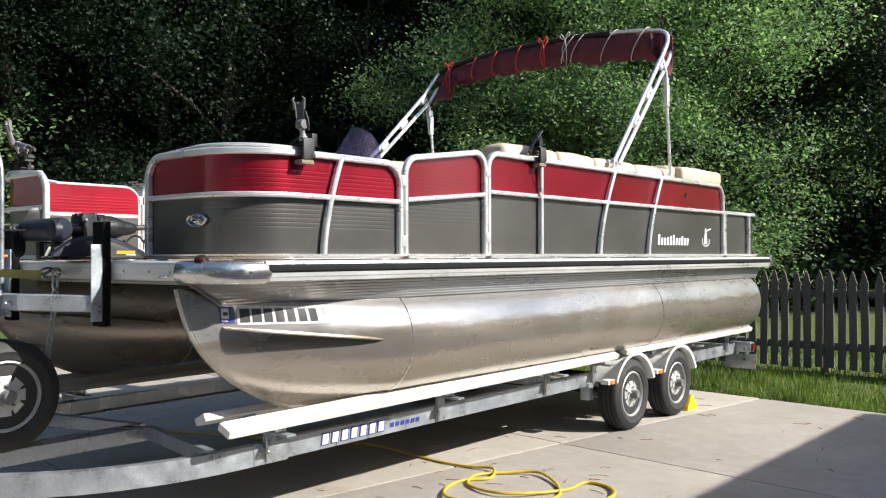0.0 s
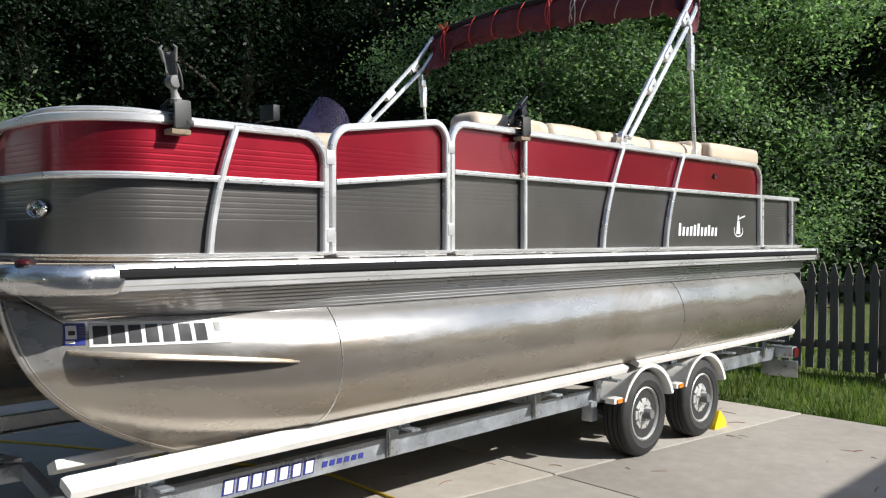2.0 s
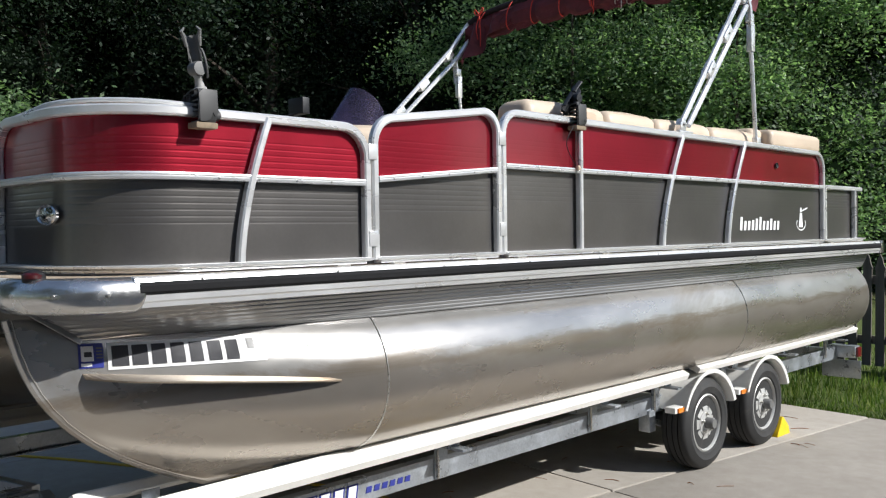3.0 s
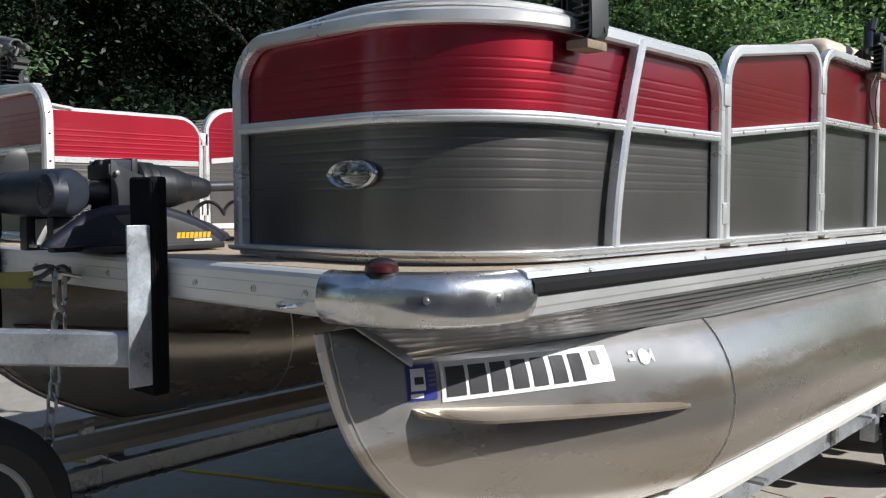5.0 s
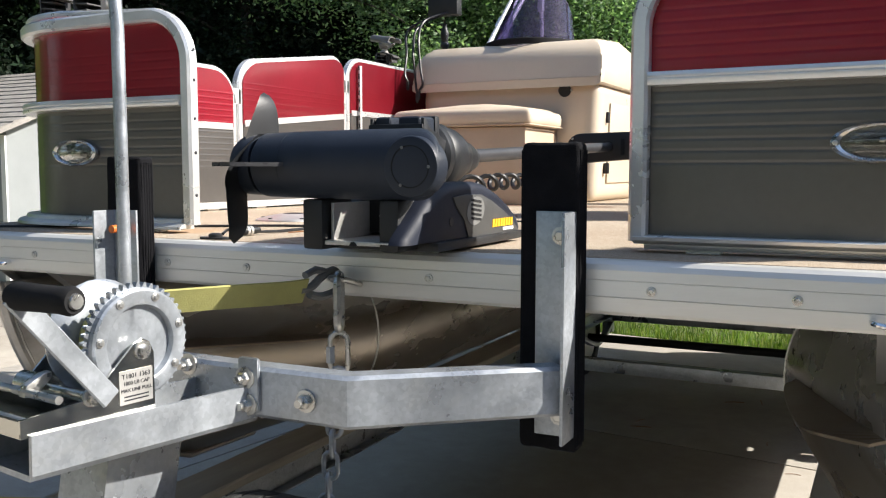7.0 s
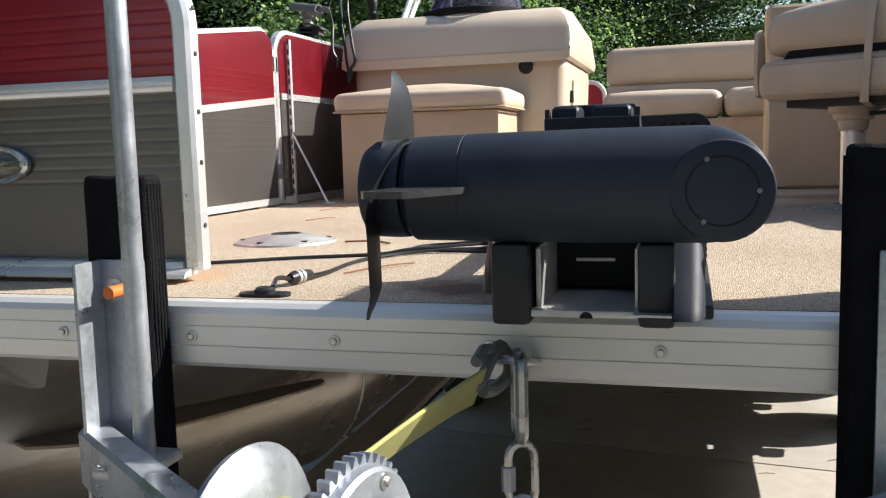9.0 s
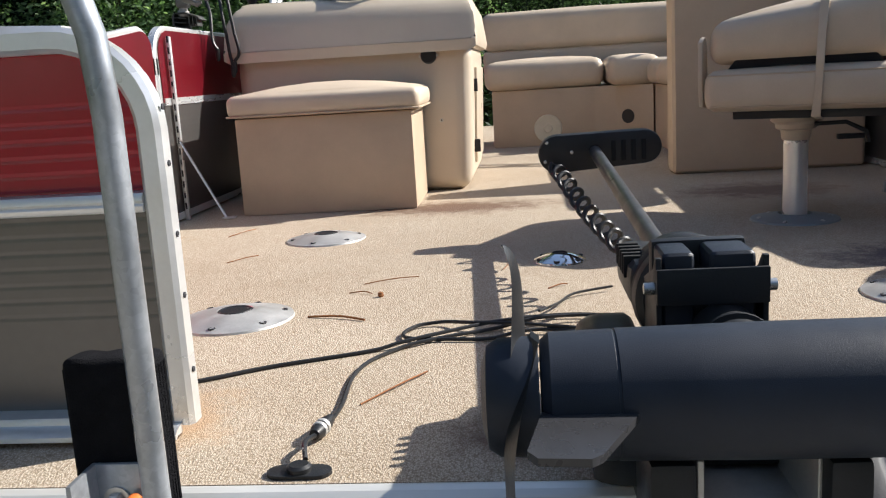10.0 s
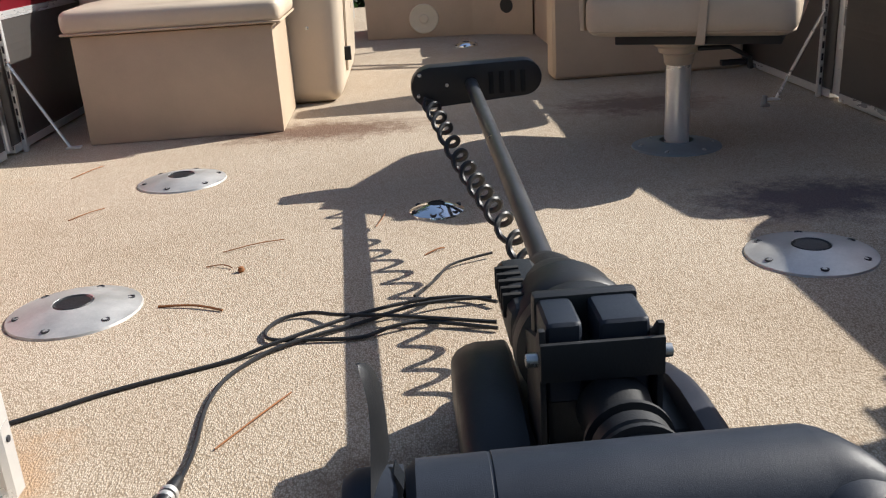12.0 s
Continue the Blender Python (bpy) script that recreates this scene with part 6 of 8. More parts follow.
sternseat = thing("stern_bench", (-4.7, 7.0, DZ), "beige vinyl bench across the deck", "bench seat")
bm = bmesh.new()
prism(bm, [(-4.83, 6.735), (-4.24, 6.69), (-4.12, 6.64), (-3.93, 6.50), (-3.93, 7.3), (-4.83, 7.3)], DZ, 1.70, "z", 0.006)
part("base", bm, M_VINYLB, sternseat)
for x0, x1 in ((-4.87, -4.18),):
    bm = bmesh.new()
    cushion(bm, x0, x1, 6.68, 7.2, 1.702, 1.865, 0.06, 0.02)
    part("seat_cushion", bm, M_VINYL, sternseat)
bm = bmesh.new()
cushion(bm, -4.17, -3.88, 6.52, 7.2, 1.70, 1.86, 0.06, 0.015)
part("corner_cushion", bm, M_VINYL, sternseat)
bm = bmesh.new()
cushion(bm, -4.89, -3.4, 7.12, 7.32, 1.935, 2.17, 0.06, 0.012)
part("back_cushion", bm, M_VINYL, sternseat)
bm = bmesh.new()
cushion(bm, -4.89, -3.4, 7.14, 7.32, 1.80, 1.94, 0.03, 0.004)
part("back_cushion", bm, M_VINYL, sternseat)
bm = bmesh.new()
lathe(bm, [(0.0, 0.012), (0.022, 0.014), (0.026, 0.008), (0.05, 0.006), (0.066, 0.012), (0.078, 0.012), (0.082, 0.0)], (-4.51, 6.712, 1.472), (-0.07, -1, 0), 28)
sp_ = part("speaker", bm, M_SPEAKER, sternseat, "round cream loudspeaker grille")
bm = bmesh.new()
lathe(bm, [(0.0, 0.002), (0.04, 0.002), (0.04, 0.0)], (-4.06, 6.596, 1.525), (-0.59, -0.81, 0), 20)
part("drink_hole", bm, M_BLACKP, sternseat)
rear = thing("rear_cushion", (-3.6, 7.75, 1.9), "loose beige cushion on the stern lounge", "cushion")
bm = bmesh.new()
cushion(bm, -3.75, -3.33, 7.25, 8.1, 2.03, 2.165, 0.045, 0.012)
part("cushion", bm, M_VINYL, rear)
bm = bmesh.new()
box(bm, -3.74, -3.34, 7.3, 8.08, 1.70, 2.03, 0.01)
part("base", bm, M_VINYLB, rear)

# ---------------------------------------------------------------- seat base plates let into the deck


def seat_base(x, y, r, label, chrome=False):
    mt = M_CHROME if chrome else M_ALU
    th = thing("seat_base", (x, y, DZ), label, "seat base", "deck sockets")
    bm = bmesh.new()
    lathe(bm, [(r, 0.0), (r * 0.985, 0.004), (r * 0.75, 0.011), (r * 0.5, 0.017), (r * 0.31, 0.0198), (r * 0.285, 0.017), (r * 0.27, 0.0)], (x, y, DZ), (0, 0, 1), 40)
    pl = part("plate", bm, mt, th)
    bm = bmesh.new()
    lathe(bm, [(r * 0.30, 0.0185), (r * 0.28, 0.0208), (r * 0.25, 0.0185), (r * 0.225, 0.003), (0.0, 0.002)], (x, y, DZ), (0, 0, 1), 28)
    sk_ = part("socket", bm, M_BLACKP if not chrome else M_HAIRDK, th)
    if not chrome:
        bm = bmesh.new()
        lathe(bm, [(r * 0.17, 0.003), (r * 0.17, 0.012), (r * 0.13, 0.0125), (r * 0.12, 0.004), (0.0, 0.004)], (x, y, DZ), (0, 0, 1), 18)
        part("socket_insert", bm, M_GREYP, sk_)
    for k in range(6):
        a = 2 * math.pi * k / 6 + 0.35
        bm = bmesh.new()
        lathe(bm, [(0.0075, 0.003), (0.0075, 0.0098), (0.005, 0.0102), (0.004, 0.008), (0.0, 0.0075)], (x + r * 0.82 * math.cos(a), y + r * 0.82 * math.sin(a), DZ), (0, 0, 1), 12)
        part("screw", bm, M_DARKD, pl)
    return th


seat_base(-5.215, 3.065, 0.115, "round aluminium seat base with an empty socket")
seat_base(-5.222, 3.912, 0.115, "round aluminium seat base with an empty socket")
seat_base(-3.908, 3.085, 0.115, "round aluminium seat base with an empty socket")
seat_base(-4.566, 3.496, 0.062, "small chrome table socket", True)
seat_base(-4.312, 6.245, 0.062, "small chrome table socket", True)

# ---------------------------------------------------------------- trolling motor stowed on the bow
TM = Matrix.Translation((-4.444, 2.335, DZ + 0.006)) @ Matrix.Rotation(radians(0.5), 4, "Z")
motor = thing("trolling_motor", (-4.44, 2.5, DZ), "black bow mount electric trolling motor, stowed flat", "trolling motor")


def mpart(name, bm, material, parent=None, label=""):
    bmesh.ops.transform(bm, matrix=TM, verts=bm.verts)
    return part(name, bm, material, parent or motor, label)


LY, LZ = -0.150, 0.152
bm = bmesh.new()
lathe(bm, [(0.050, -0.184), (0.0575, -0.176), (0.0585, -0.12), (0.0580, -0.1195), (0.0580, -0.1175), (0.0590, -0.117), (0.0605, 0.02), (0.0605, 0.128)], (0, LY, LZ), (1, 0, 0), 44)
low_ = mpart("lower_unit", bm, M_MOTOR, None, "matt black motor pod")
bm = bmesh.new()
rings = []
for k in range(11):
    f = math.sin(radians(9 * k))
    rz, xo = 0.0605 * math.sqrt(max(0.0, 1 - f * f)), 0.128 + 0.066 * f
    ya, yb = -0.0605 + 0.006 * f * f, 0.0605 - 0.104 * f ** 1.4
    yc, ry = (ya + yb) / 2, (yb - ya) / 2
    if k == 10:
        rz = 0.004
    rings.append([bm.verts.new((xo, LY + yc + ry * math.cos(2 * math.pi * j / 44), LZ + rz * math.sin(2 * math.pi * j / 44))) for j in range(44)])
for a, b_ in zip(rings, rings[1:]):
    for j in range(44):
        bm.faces.new((a[j], a[(j + 1) % 44], b_[(j + 1) % 44], b_[j]))
bm.faces.new(rings[-1])
mpart("nose", bm, M_MOTOR, low_)
bm = bmesh.new()
lathe(bm, [(0.050, -0.03), (0.050, 0.003), (0.0485, 0.006), (0.045, 0.0075), (0.0, 0.0075)], (0.146, LY - 0.0545, LZ - 0.004), (0, -1, 0), 40)
mpart("nose_boss", bm, M_MOTOR, low_)
bm = bmesh.new()
lathe(bm, [(0.0, 0.0), (0.031, 0.0), (0.033, 0.001), (0.0345, -0.0015), (0.0345, -0.004)], (0.146, LY - 0.0605, LZ - 0.004), (0, -1, 0), 36)
cap_ = mpart("nose_cap", bm, M_BLACKP, low_)
bm = bmesh.new()
sweep(bm, [(0.146 + 0.0338 * math.cos(2 * math.pi * k / 36), LY - 0.0617, LZ - 0.004 + 0.0338 * math.sin(2 * math.pi * k / 36)) for k in range(36)], circle(0.0013, 5), (0, 1, 0), closed=True)
mpart("seal", bm, M_HAIRDK, cap_)
for a in (115, 0, 240):
    p = TM @ Vector((0.146 + 0.034 * math.cos(radians(a)), LY - 0.0615, LZ - 0.004 + 0.034 * math.sin(radians(a))))
    bolt_at(cap_, p[:], (0, -1, 0), 0.0018, "screw", M_GREYP)
bm = bmesh.new()
lathe(bm, [(0.0, -0.238), (0.030, -0.237), (0.047, -0.232), (0.0535, -0.222), (0.0545, -0.20), (0.054, -0.186), (0.0, -0.186)], (0, LY, LZ), (1, 0, 0), 36)
prop = mpart("propeller_hub", bm, M_MOTOR, low_)


def blade(sign):
    """A weedless blade: the upper one a fin that leans aft, the lower one wraps the hub and hangs down."""
    bm = bmesh.new()
    rows = []
    for k in range(19):
        f = k / 18
        if sign > 0:
            w = 0.040 * math.sqrt(max(0.0, 1 - f ** 2.6)) * (1 - 0.34 * f) + 0.002
            x, y, z, t = -0.203 + 0.002 * f - 0.012 * f ** 6, LY + 0.012 + 0.02 * f, LZ + 0.044 + 0.090 * f, radians(9 - 2 * f)
        else:
            w = 0.034 * math.sqrt(max(0.0, 1 - f ** 9)) * (0.55 + 0.45 * min(1.0, 2.2 * f)) + 0.002
            u = min(1.0, f * 2.0)
            x = -0.188 - 0.027 * math.sin(u * math.pi / 2) - 0.012 * max(0.0, f - 0.85) / 0.15
            y = LY - 0.058 * math.sin(u * math.pi * 0.62) + 0.010 * f
            z, t = LZ + 0.056 - 0.198 * f, radians(-9 + 1 * f)
        dx, dy = math.sin(t) * w, math.cos(t) * w
        th_ = 0.004 * (1 - 0.5 * f)
        rows.append([(x - dx, y - dy, z), (x + th_, y, z), (x + dx, y + dy, z), (x - th_, y, z)])
    rr_ = [[bm.verts.new(p) for p in r] for r in rows]
    for a, b_ in zip(rr_, rr_[1:]):
        for j in range(4):
            bm.faces.new((a[j], a[(j + 1) % 4], b_[(j + 1) % 4], b_[j]))
    bm.faces.new(rr_[0])
    bm.faces.new(rr_[-1])
    return bm


mpart("propeller_blade", blade(1), M_BLACKP, prop, "swept black propeller blade")
mpart("propeller_blade", blade(-1), M_BLACKP, prop, "swept black propeller blade")
bm = bmesh.new()
prism(bm, [(-0.185, LY - 0.05), (-0.198, LY - 0.128), (-0.190, LY - 0.142), (-0.150, LY - 0.145), (-0.141, LY - 0.137), (-0.100, LY - 0.05)], LZ - 0.003, LZ + 0.004, "z")
mpart("skeg", bm, M_SHAFT, low_, "flat dark skeg fin")
# collar and neck behind the pod
bm = bmesh.new()
lathe(bm, [(0.030, 0.04), (0.034, 0.06), (0.034, 0.075), (0.037, 0.077), (0.037, 0.092), (0.031, 0.095), (0.031, 0.11), (0.033, 0.13), (0.036, 0.16)], (0.012, LY, LZ + 0.002), (0, 1, 0), 28)
mpart("neck", bm, M_BLACKP, low_)
# yoke with two latch blocks
bm = bmesh.new()
box(bm, -0.058, 0.058, 0.0, 0.006, 0.190, 0.229, 0.002)
yk_ = mpart("yoke", bm, M_BLACKP)
for sx in (-1, 1):
    bm = bmesh.new()
    prism(bm, [(0.0065, 0.05), (0.10, 0.05), (0.10, 0.20), (0.03, 0.224), (0.014, 0.240), (0.0065, 0.240)], *sorted((sx * 0.058, sx * 0.052)), "x", 0.001)
    mpart("yoke_cheek", bm, M_BLACKP, yk_)
for sx in (-1, 1):
    bm = bmesh.new()
    lathe(bm, [(0.0, 0.012), (0.0065, 0.011), (0.007, 0.0)], (sx * 0.058, 0.02, 0.205), (sx, 0, 0), 12)
    mpart("pin", bm, M_BOLT, yk_)
for x0, x1 in ((-0.051, -0.016), (-0.001, 0.047)):
    bm = bmesh.new()
    box(bm, x0, x1, 0.012, 0.075, 0.16, 0.244, 0.008, 3)
    mpart("latch_block", bm, M_MOTOR, yk_)
bm = bmesh.new()
box(bm, -0.05, 0.05, 0.02, 0.12, 0.09, 0.205, 0.008)
mpart("tilt_block", bm, M_BLACKP, yk_)
bm = bmesh.new()
box(bm, -0.054, 0.050, 0.070, 0.090, 0.16, 0.247, 0.006, 2)
mpart("latch_back", bm, M_BLACKP, yk_)
for k in range(2):
    bm = bmesh.new()
    lathe(bm, [(0.031, -0.003), (0.041, -0.002), (0.041, 0.003), (0.031, 0.004)], (0.012, LY + 0.062 + 0.038 * k, LZ + 0.002), (0, 1, 0), 28)
    mpart("neck_ring", bm, M_BLACKP, low_)
# steering housing: a broad disc, a ribbed cone and the shaft
bm = bmesh.new()
lathe(bm, [(0.0, 0.095), (0.060, 0.095), (0.068, 0.102), (0.070, 0.118), (0.066, 0.126), (0.0685, 0.130), (0.0685, 0.150), (0.064, 0.156), (0.064, 0.170), (0.062, 0.20), (0.058, 0.203), (0.055, 0.225), (0.044, 0.26), (0.041, 0.262), (0.036, 0.30), (0.026, 0.335), (0.02, 0.34)], (0, 0, 0.172), (0, 1, -0.01), 40)
hs = mpart("steering_housing", bm, M_BLACKP, None, "black round steering housing")
bm = bmesh.new()
box(bm, -0.070, -0.02, 0.13, 0.29, 0.150, 0.208, 0.018, 3)
vb = mpart("vent_box", bm, M_BLACKP, hs)
for k in range(5):
    bm = bmesh.new()
    box(bm, -0.0735, -0.045, 0.165 + 0.02 * k, 0.173 + 0.02 * k, 0.183, 0.2105, 0.002)
    mpart("vent_slot", bm, M_HAIRDK, vb)
bm = bmesh.new()
cyl(bm, (0, 0.30, 0.172), (0, 1.475, 0.222), 0.0155, 18)
mpart("shaft", bm, M_SHAFT, None, "dark grey composite shaft")
# indicator head
bm = bmesh.new()
ol = arc(0.130, 0.0, 0.044, -90, 90, 10) + arc(-0.098, 0.0, 0.050, 90, 270, 10)
prism(bm, [(a, b_ + 0.222) for a, b_ in ol], 1.445, 1.505, "y", 0.008)
bmesh.ops.rotate(bm, verts=bm.verts, cent=(0, 1.475, 0.222), matrix=Matrix.Rotation(radians(-2.5), 3, "Y"))
hd = mpart("head", bm, M_BLACKP, None, "black indicator head")
bm = bmesh.new()
for k in range(4):
    box(bm, 0.042 + 0.026 * k, 0.054 + 0.026 * k, 1.4415, 1.4455, 0.194, 0.248, 0.0015)
mpart("head_ribs", bm, M_HAIRDK, hd)
for x, z in ((-0.06, 0.222), (-0.125, 0.25), (-0.13, 0.20)):
    p = TM @ Vector((x, 1.444, z))
    bolt_at(hd, p[:], (0, -1, 0), 0.003, "screw")
# coiled cord, sagging below the shaft towards the deck
bm = bmesh.new()
pts = []
axis_ = smooth_path([(-0.105, 1.43, 0.185), (-0.088, 1.27, 0.170), (-0.066, 1.07, 0.146), (-0.042, 0.91, 0.125), (-0.020, 0.75, 0.115), (-0.002, 0.53, 0.116), (0.0, 0.38, 0.110), (0.0, 0.27, 0.105)], 32)
a = 0.0
for k, c in enumerate(axis_):
    a += 2 * math.pi / (13.5 if c.y > 0.46 else 13.5 + 24 * (0.46 - c.y) / 0.18)
    r = 0.0165 + 0.006 * max(0.0, 0.46 - c.y) / 0.18 if 3 < k < len(axis_) - 4 else 0.006
    pts.append(c + Vector((math.cos(a), 0, math.sin(a))) * r)
sweep(bm, pts, circle(0.0055, 7), (0, 1, 0))
mpart("coil_cord", bm, M_BLACKP, None, "coiled black power cord")
# mount: tray, legs, side covers
bm = bmesh.new()
box(bm, -0.09, 0.142, -0.10, 0.30, 0.0, 0.017, 0.004)
mpart("base_plate", bm, M_BLACKP)
bm = bmesh.new()
box(bm, -0.050, 0.064, -0.166, 0.02, 0.012, 0.020, 0.002)
tr_ = mpart("tray", bm, M_ALU, None, "bare aluminium motor cradle")
for x0, x1 in ((-0.046, -0.040), (0.060, 0.064)):
    bm = bmesh.new()
    box(bm, x0, x1, -0.150, 0.05, 0.0202, 0.085, 0.001)
    mpart("tray_side", bm, M_ALU, tr_)
bm = bmesh.new()
prism(bm, arc(0.010, 0.0121, 0.007, 0, 180, 10), -0.1685, -0.1665, "y")
mpart("tray_notch", bm, M_HAIRDK, tr_)
for sx in (-0.0466, 0.0646):
    bm = bmesh.new()
    box(bm, sx - 0.0005, sx + 0.0005, -0.09, -0.03, 0.044, 0.056)
    mpart("tray_slot", bm, M_HAIRDK, tr_)
for x0, x1 in ((-0.092, -0.050), (0.064, 0.102)):
    bm = bmesh.new()
    box(bm, x0, x1, -0.172, -0.07, 0.003, 0.092, 0.007, 2)
    mpart("cradle_leg", bm, M_BLACKP)
bm = bmesh.new()
box(bm, -0.04, 0.062, -0.03, 0.05, 0.024, 0.09, 0.004)
cb_ = mpart("cradle_block", bm, M_HAIRDK)
bm = bmesh.new()
box(bm, -0.016, 0.030, -0.0322, -0.0302, 0.056, 0.0595)
mpart("slot_edge", bm, M_ALU, cb_)
ARCH = [(-0.205, 0.010), (-0.200, 0.020), (-0.165, 0.045), (-0.120, 0.078), (-0.075, 0.101), (-0.030, 0.111), (0.03, 0.114), (0.09, 0.113), (0.13, 0.108), (0.20, 0.088), (0.26, 0.062), (0.302, 0.038), (0.320, 0.020), (0.322, 0.010)]
ARCH_L = [(-0.060, 0.010), (-0.055, 0.030), (-0.030, 0.070), (0.010, 0.098), (0.06, 0.112), (0.12, 0.118), (0.20, 0.118), (0.25, 0.108), (0.28, 0.090), (0.30, 0.060), (0.310, 0.030), (0.312, 0.010)]
for s_, xi, xo, outline in ((-1, 0.062, 0.131, ARCH_L), (1, 0.099, 0.132, ARCH)):
    mid_y = 0.5 * (outline[0][0] + outline[-1][0])
    # rounded shell: the arch shrinks towards its outer face
    bm = bmesh.new()
    rings = []
    for fx, k in ((0.0, 0.97), (0.06, 1.0), (0.55, 1.0), (0.75, 0.975), (0.90, 0.925), (0.97, 0.875), (1.0, 0.83)):
        rings.append([bm.verts.new((s_ * (xi + (xo - xi) * fx), mid_y + (y - mid_y) * (0.35 + 0.65 * k), 0.018 + (z - 0.010) * k)) for y, z in outline])
    for a, b_ in zip(rings, rings[1:]):
        for k in range(len(outline) - 1):
            bm.faces.new((a[k], a[k + 1], b_[k + 1], b_[k]))
        bm.faces.new((a[-1], a[0], b_[0], b_[-1]))
    bm.faces.new(rings[0])
    bm.faces.new(rings[-1][::-1])
    cv = mpart("side_cover", bm, M_COVER if s_ > 0 else M_BLACKP, None, "arched plastic side cover")
    if s_ < 0:
        continue
    # grey rear cheek with its slanted vent
    bm = bmesh.new()
    ck = [(0.042, 0.014), (0.022, 0.050), (-0.014, 0.078), (-0.026, 0.094), (0.03, 0.098), (0.10, 0.096), (0.15, 0.083), (0.21, 0.062), (0.26, 0.040), (0.288, 0.022), (0.292, 0.014)]
    prism(bm, ck, *sorted((s_ * (xo - 0.006), s_ * (xo + 0.003))), "x", 0.002)
    ckp = mpart("cheek", bm, M_GREYC, cv, "dark grey rear cheek")
    bm = bmesh.new()
    n = 24
    oval = [(0.070 + 0.040 * math.cos(2 * math.pi * k / n) + 0.006 * math.sin(2 * math.pi * k / n), 0.066 + 0.027 * math.sin(2 * math.pi * k / n)) for k in range(n)]
    prism(bm, oval, *sorted((s_ * (xo + 0.0032), s_ * (xo + 0.0042))), "x")
    mpart("vent_disc", bm, M_GREYP, ckp)
    for k in range(5):
        bm = bmesh.new()
        z_ = 0.048 + 0.0085 * k
        prism(bm, [(0.048, z_ + 0.003), (0.093, z_ - 0.002), (0.094, z_ + 0.0025), (0.049, z_ + 0.0075)], *sorted((s_ * (xo + 0.0043), s_ * (xo + 0.0053))), "x")
        mpart("vent_slot", bm, M_HAIRDK, ckp)
    bm = bmesh.new()
    lathe(bm, [(0.0, 0.002), (0.008, 0.002), (0.009, 0.0)], (s_ * (xo - 0.001), -0.03, 0.050), (s_, 0, 0), 14)
    mpart("cover_screw", bm, M_BLACKP, cv)
    for k in range(8):
        bm = bmesh.new()
        y0 = 0.150 + 0.0135 * k
        prism(bm, [(y0, 0.030), (y0 + 0.0105, 0.030), (y0 + 0.013, 0.046), (y0 + 0.0025, 0.046)], *sorted((s_ * (xo + 0.0032), s_ * (xo + 0.0042))), "x")
        mpart("brand_bar", bm, M_YELLOWD, ckp)
    bm = bmesh.new()
    box(bm, *sorted((s_ * (xo + 0.0032), s_ * (xo + 0.0042))), 0.205, 0.26, 0.0215, 0.0275)
    mpart("model_bar", bm, M_WHITE, ckp)
    bm = bmesh.new()
    box(bm, *sorted((s_ * 0.06, s_ * (xo - 0.004))), -0.185, 0.30, 0.0175, 0.0205, 0.001)
    mpart("cover_edge", bm, M_ALU, cv)
bm = bmesh.new()
prism(bm, [(0.02, 0.022), (0.35, 0.022), (0.34, 0.04), (0.28, 0.070), (0.18, 0.098), (0.05, 0.10), (0.02, 0.06)], -0.09, 0.105, "x", 0.008)
mpart("mount_body", bm, M_BLACKP)

# power lead on the deck
lead = thing("power_lead", (-4.836, 2.801, DZ), "black power leads looped on the carpet with a plug", "cable")
for pts in ([(-5.86, 2.33, DZ + 0.004), (-5.45, 2.53, DZ + 0.004), (-5.174, 2.682, DZ + 0.004), (-5.055, 2.754, DZ + 0.004), (-4.908, 2.820, DZ + 0.004), (-4.853, 2.849, DZ + 0.010), (-4.779, 2.897, DZ + 0.012), (-4.701, 2.947, DZ + 0.012), (-4.617, 2.988, DZ + 0.008), (-4.54, 2.990, DZ + 0.008), (-4.487, 2.954, DZ + 0.01)],
            [(-4.904, 2.505, DZ + 0.008), (-4.903, 2.576, DZ + 0.005), (-4.910, 2.688, DZ + 0.004), (-4.897, 2.766, DZ + 0.004), (-4.858, 2.828, DZ + 0.005), (-4.820, 2.860, DZ + 0.006), (-4.765, 2.893, DZ + 0.006), (-4.70, 2.925, DZ + 0.006), (-4.63, 2.950, DZ + 0.015), (-4.56, 2.972, DZ + 0.012), (-4.494, 2.975, DZ + 0.01)],
            [(-4.495, 2.862, DZ + 0.006), (-4.60, 2.900, DZ + 0.008), (-4.654, 2.890, DZ + 0.010), (-4.707, 2.868, DZ + 0.005), (-4.777, 2.872, DZ + 0.005), (-4.845, 2.880, DZ + 0.006), (-4.861, 2.911, DZ + 0.006), (-4.841, 2.958, DZ + 0.006), (-4.795, 2.970, DZ + 0.008), (-4.746, 2.940, DZ + 0.014), (-4.654, 2.915, DZ + 0.016), (-4.495, 2.880, DZ + 0.008)],
            [(-4.622, 2.985, DZ + 0.018), (-4.585, 3.068, DZ + 0.010), (-4.551, 3.145, DZ + 0.008), (-4.473, 3.185, DZ + 0.010)]):
    bm = bmesh.new()
    sweep(bm, smooth_path(pts, 7), circle(0.0034 if len(pts) != 4 else 0.0026, 7), (0, 0, 1))
    part("cord", bm, M_BLACKP, lead)
bm = bmesh.new()
lathe(bm, [(0.0, -0.012), (0.007, -0.010), (0.010, 0.0), (0.010, 0.012), (0.0085, 0.013), (0.009, 0.03), (0.0065, 0.045), (0.0, 0.047)], (-4.911, 2.462, DZ + 0.012), (0.16, 1, 0.0), 16)
pg = part("plug", bm, M_BLACKP, lead)
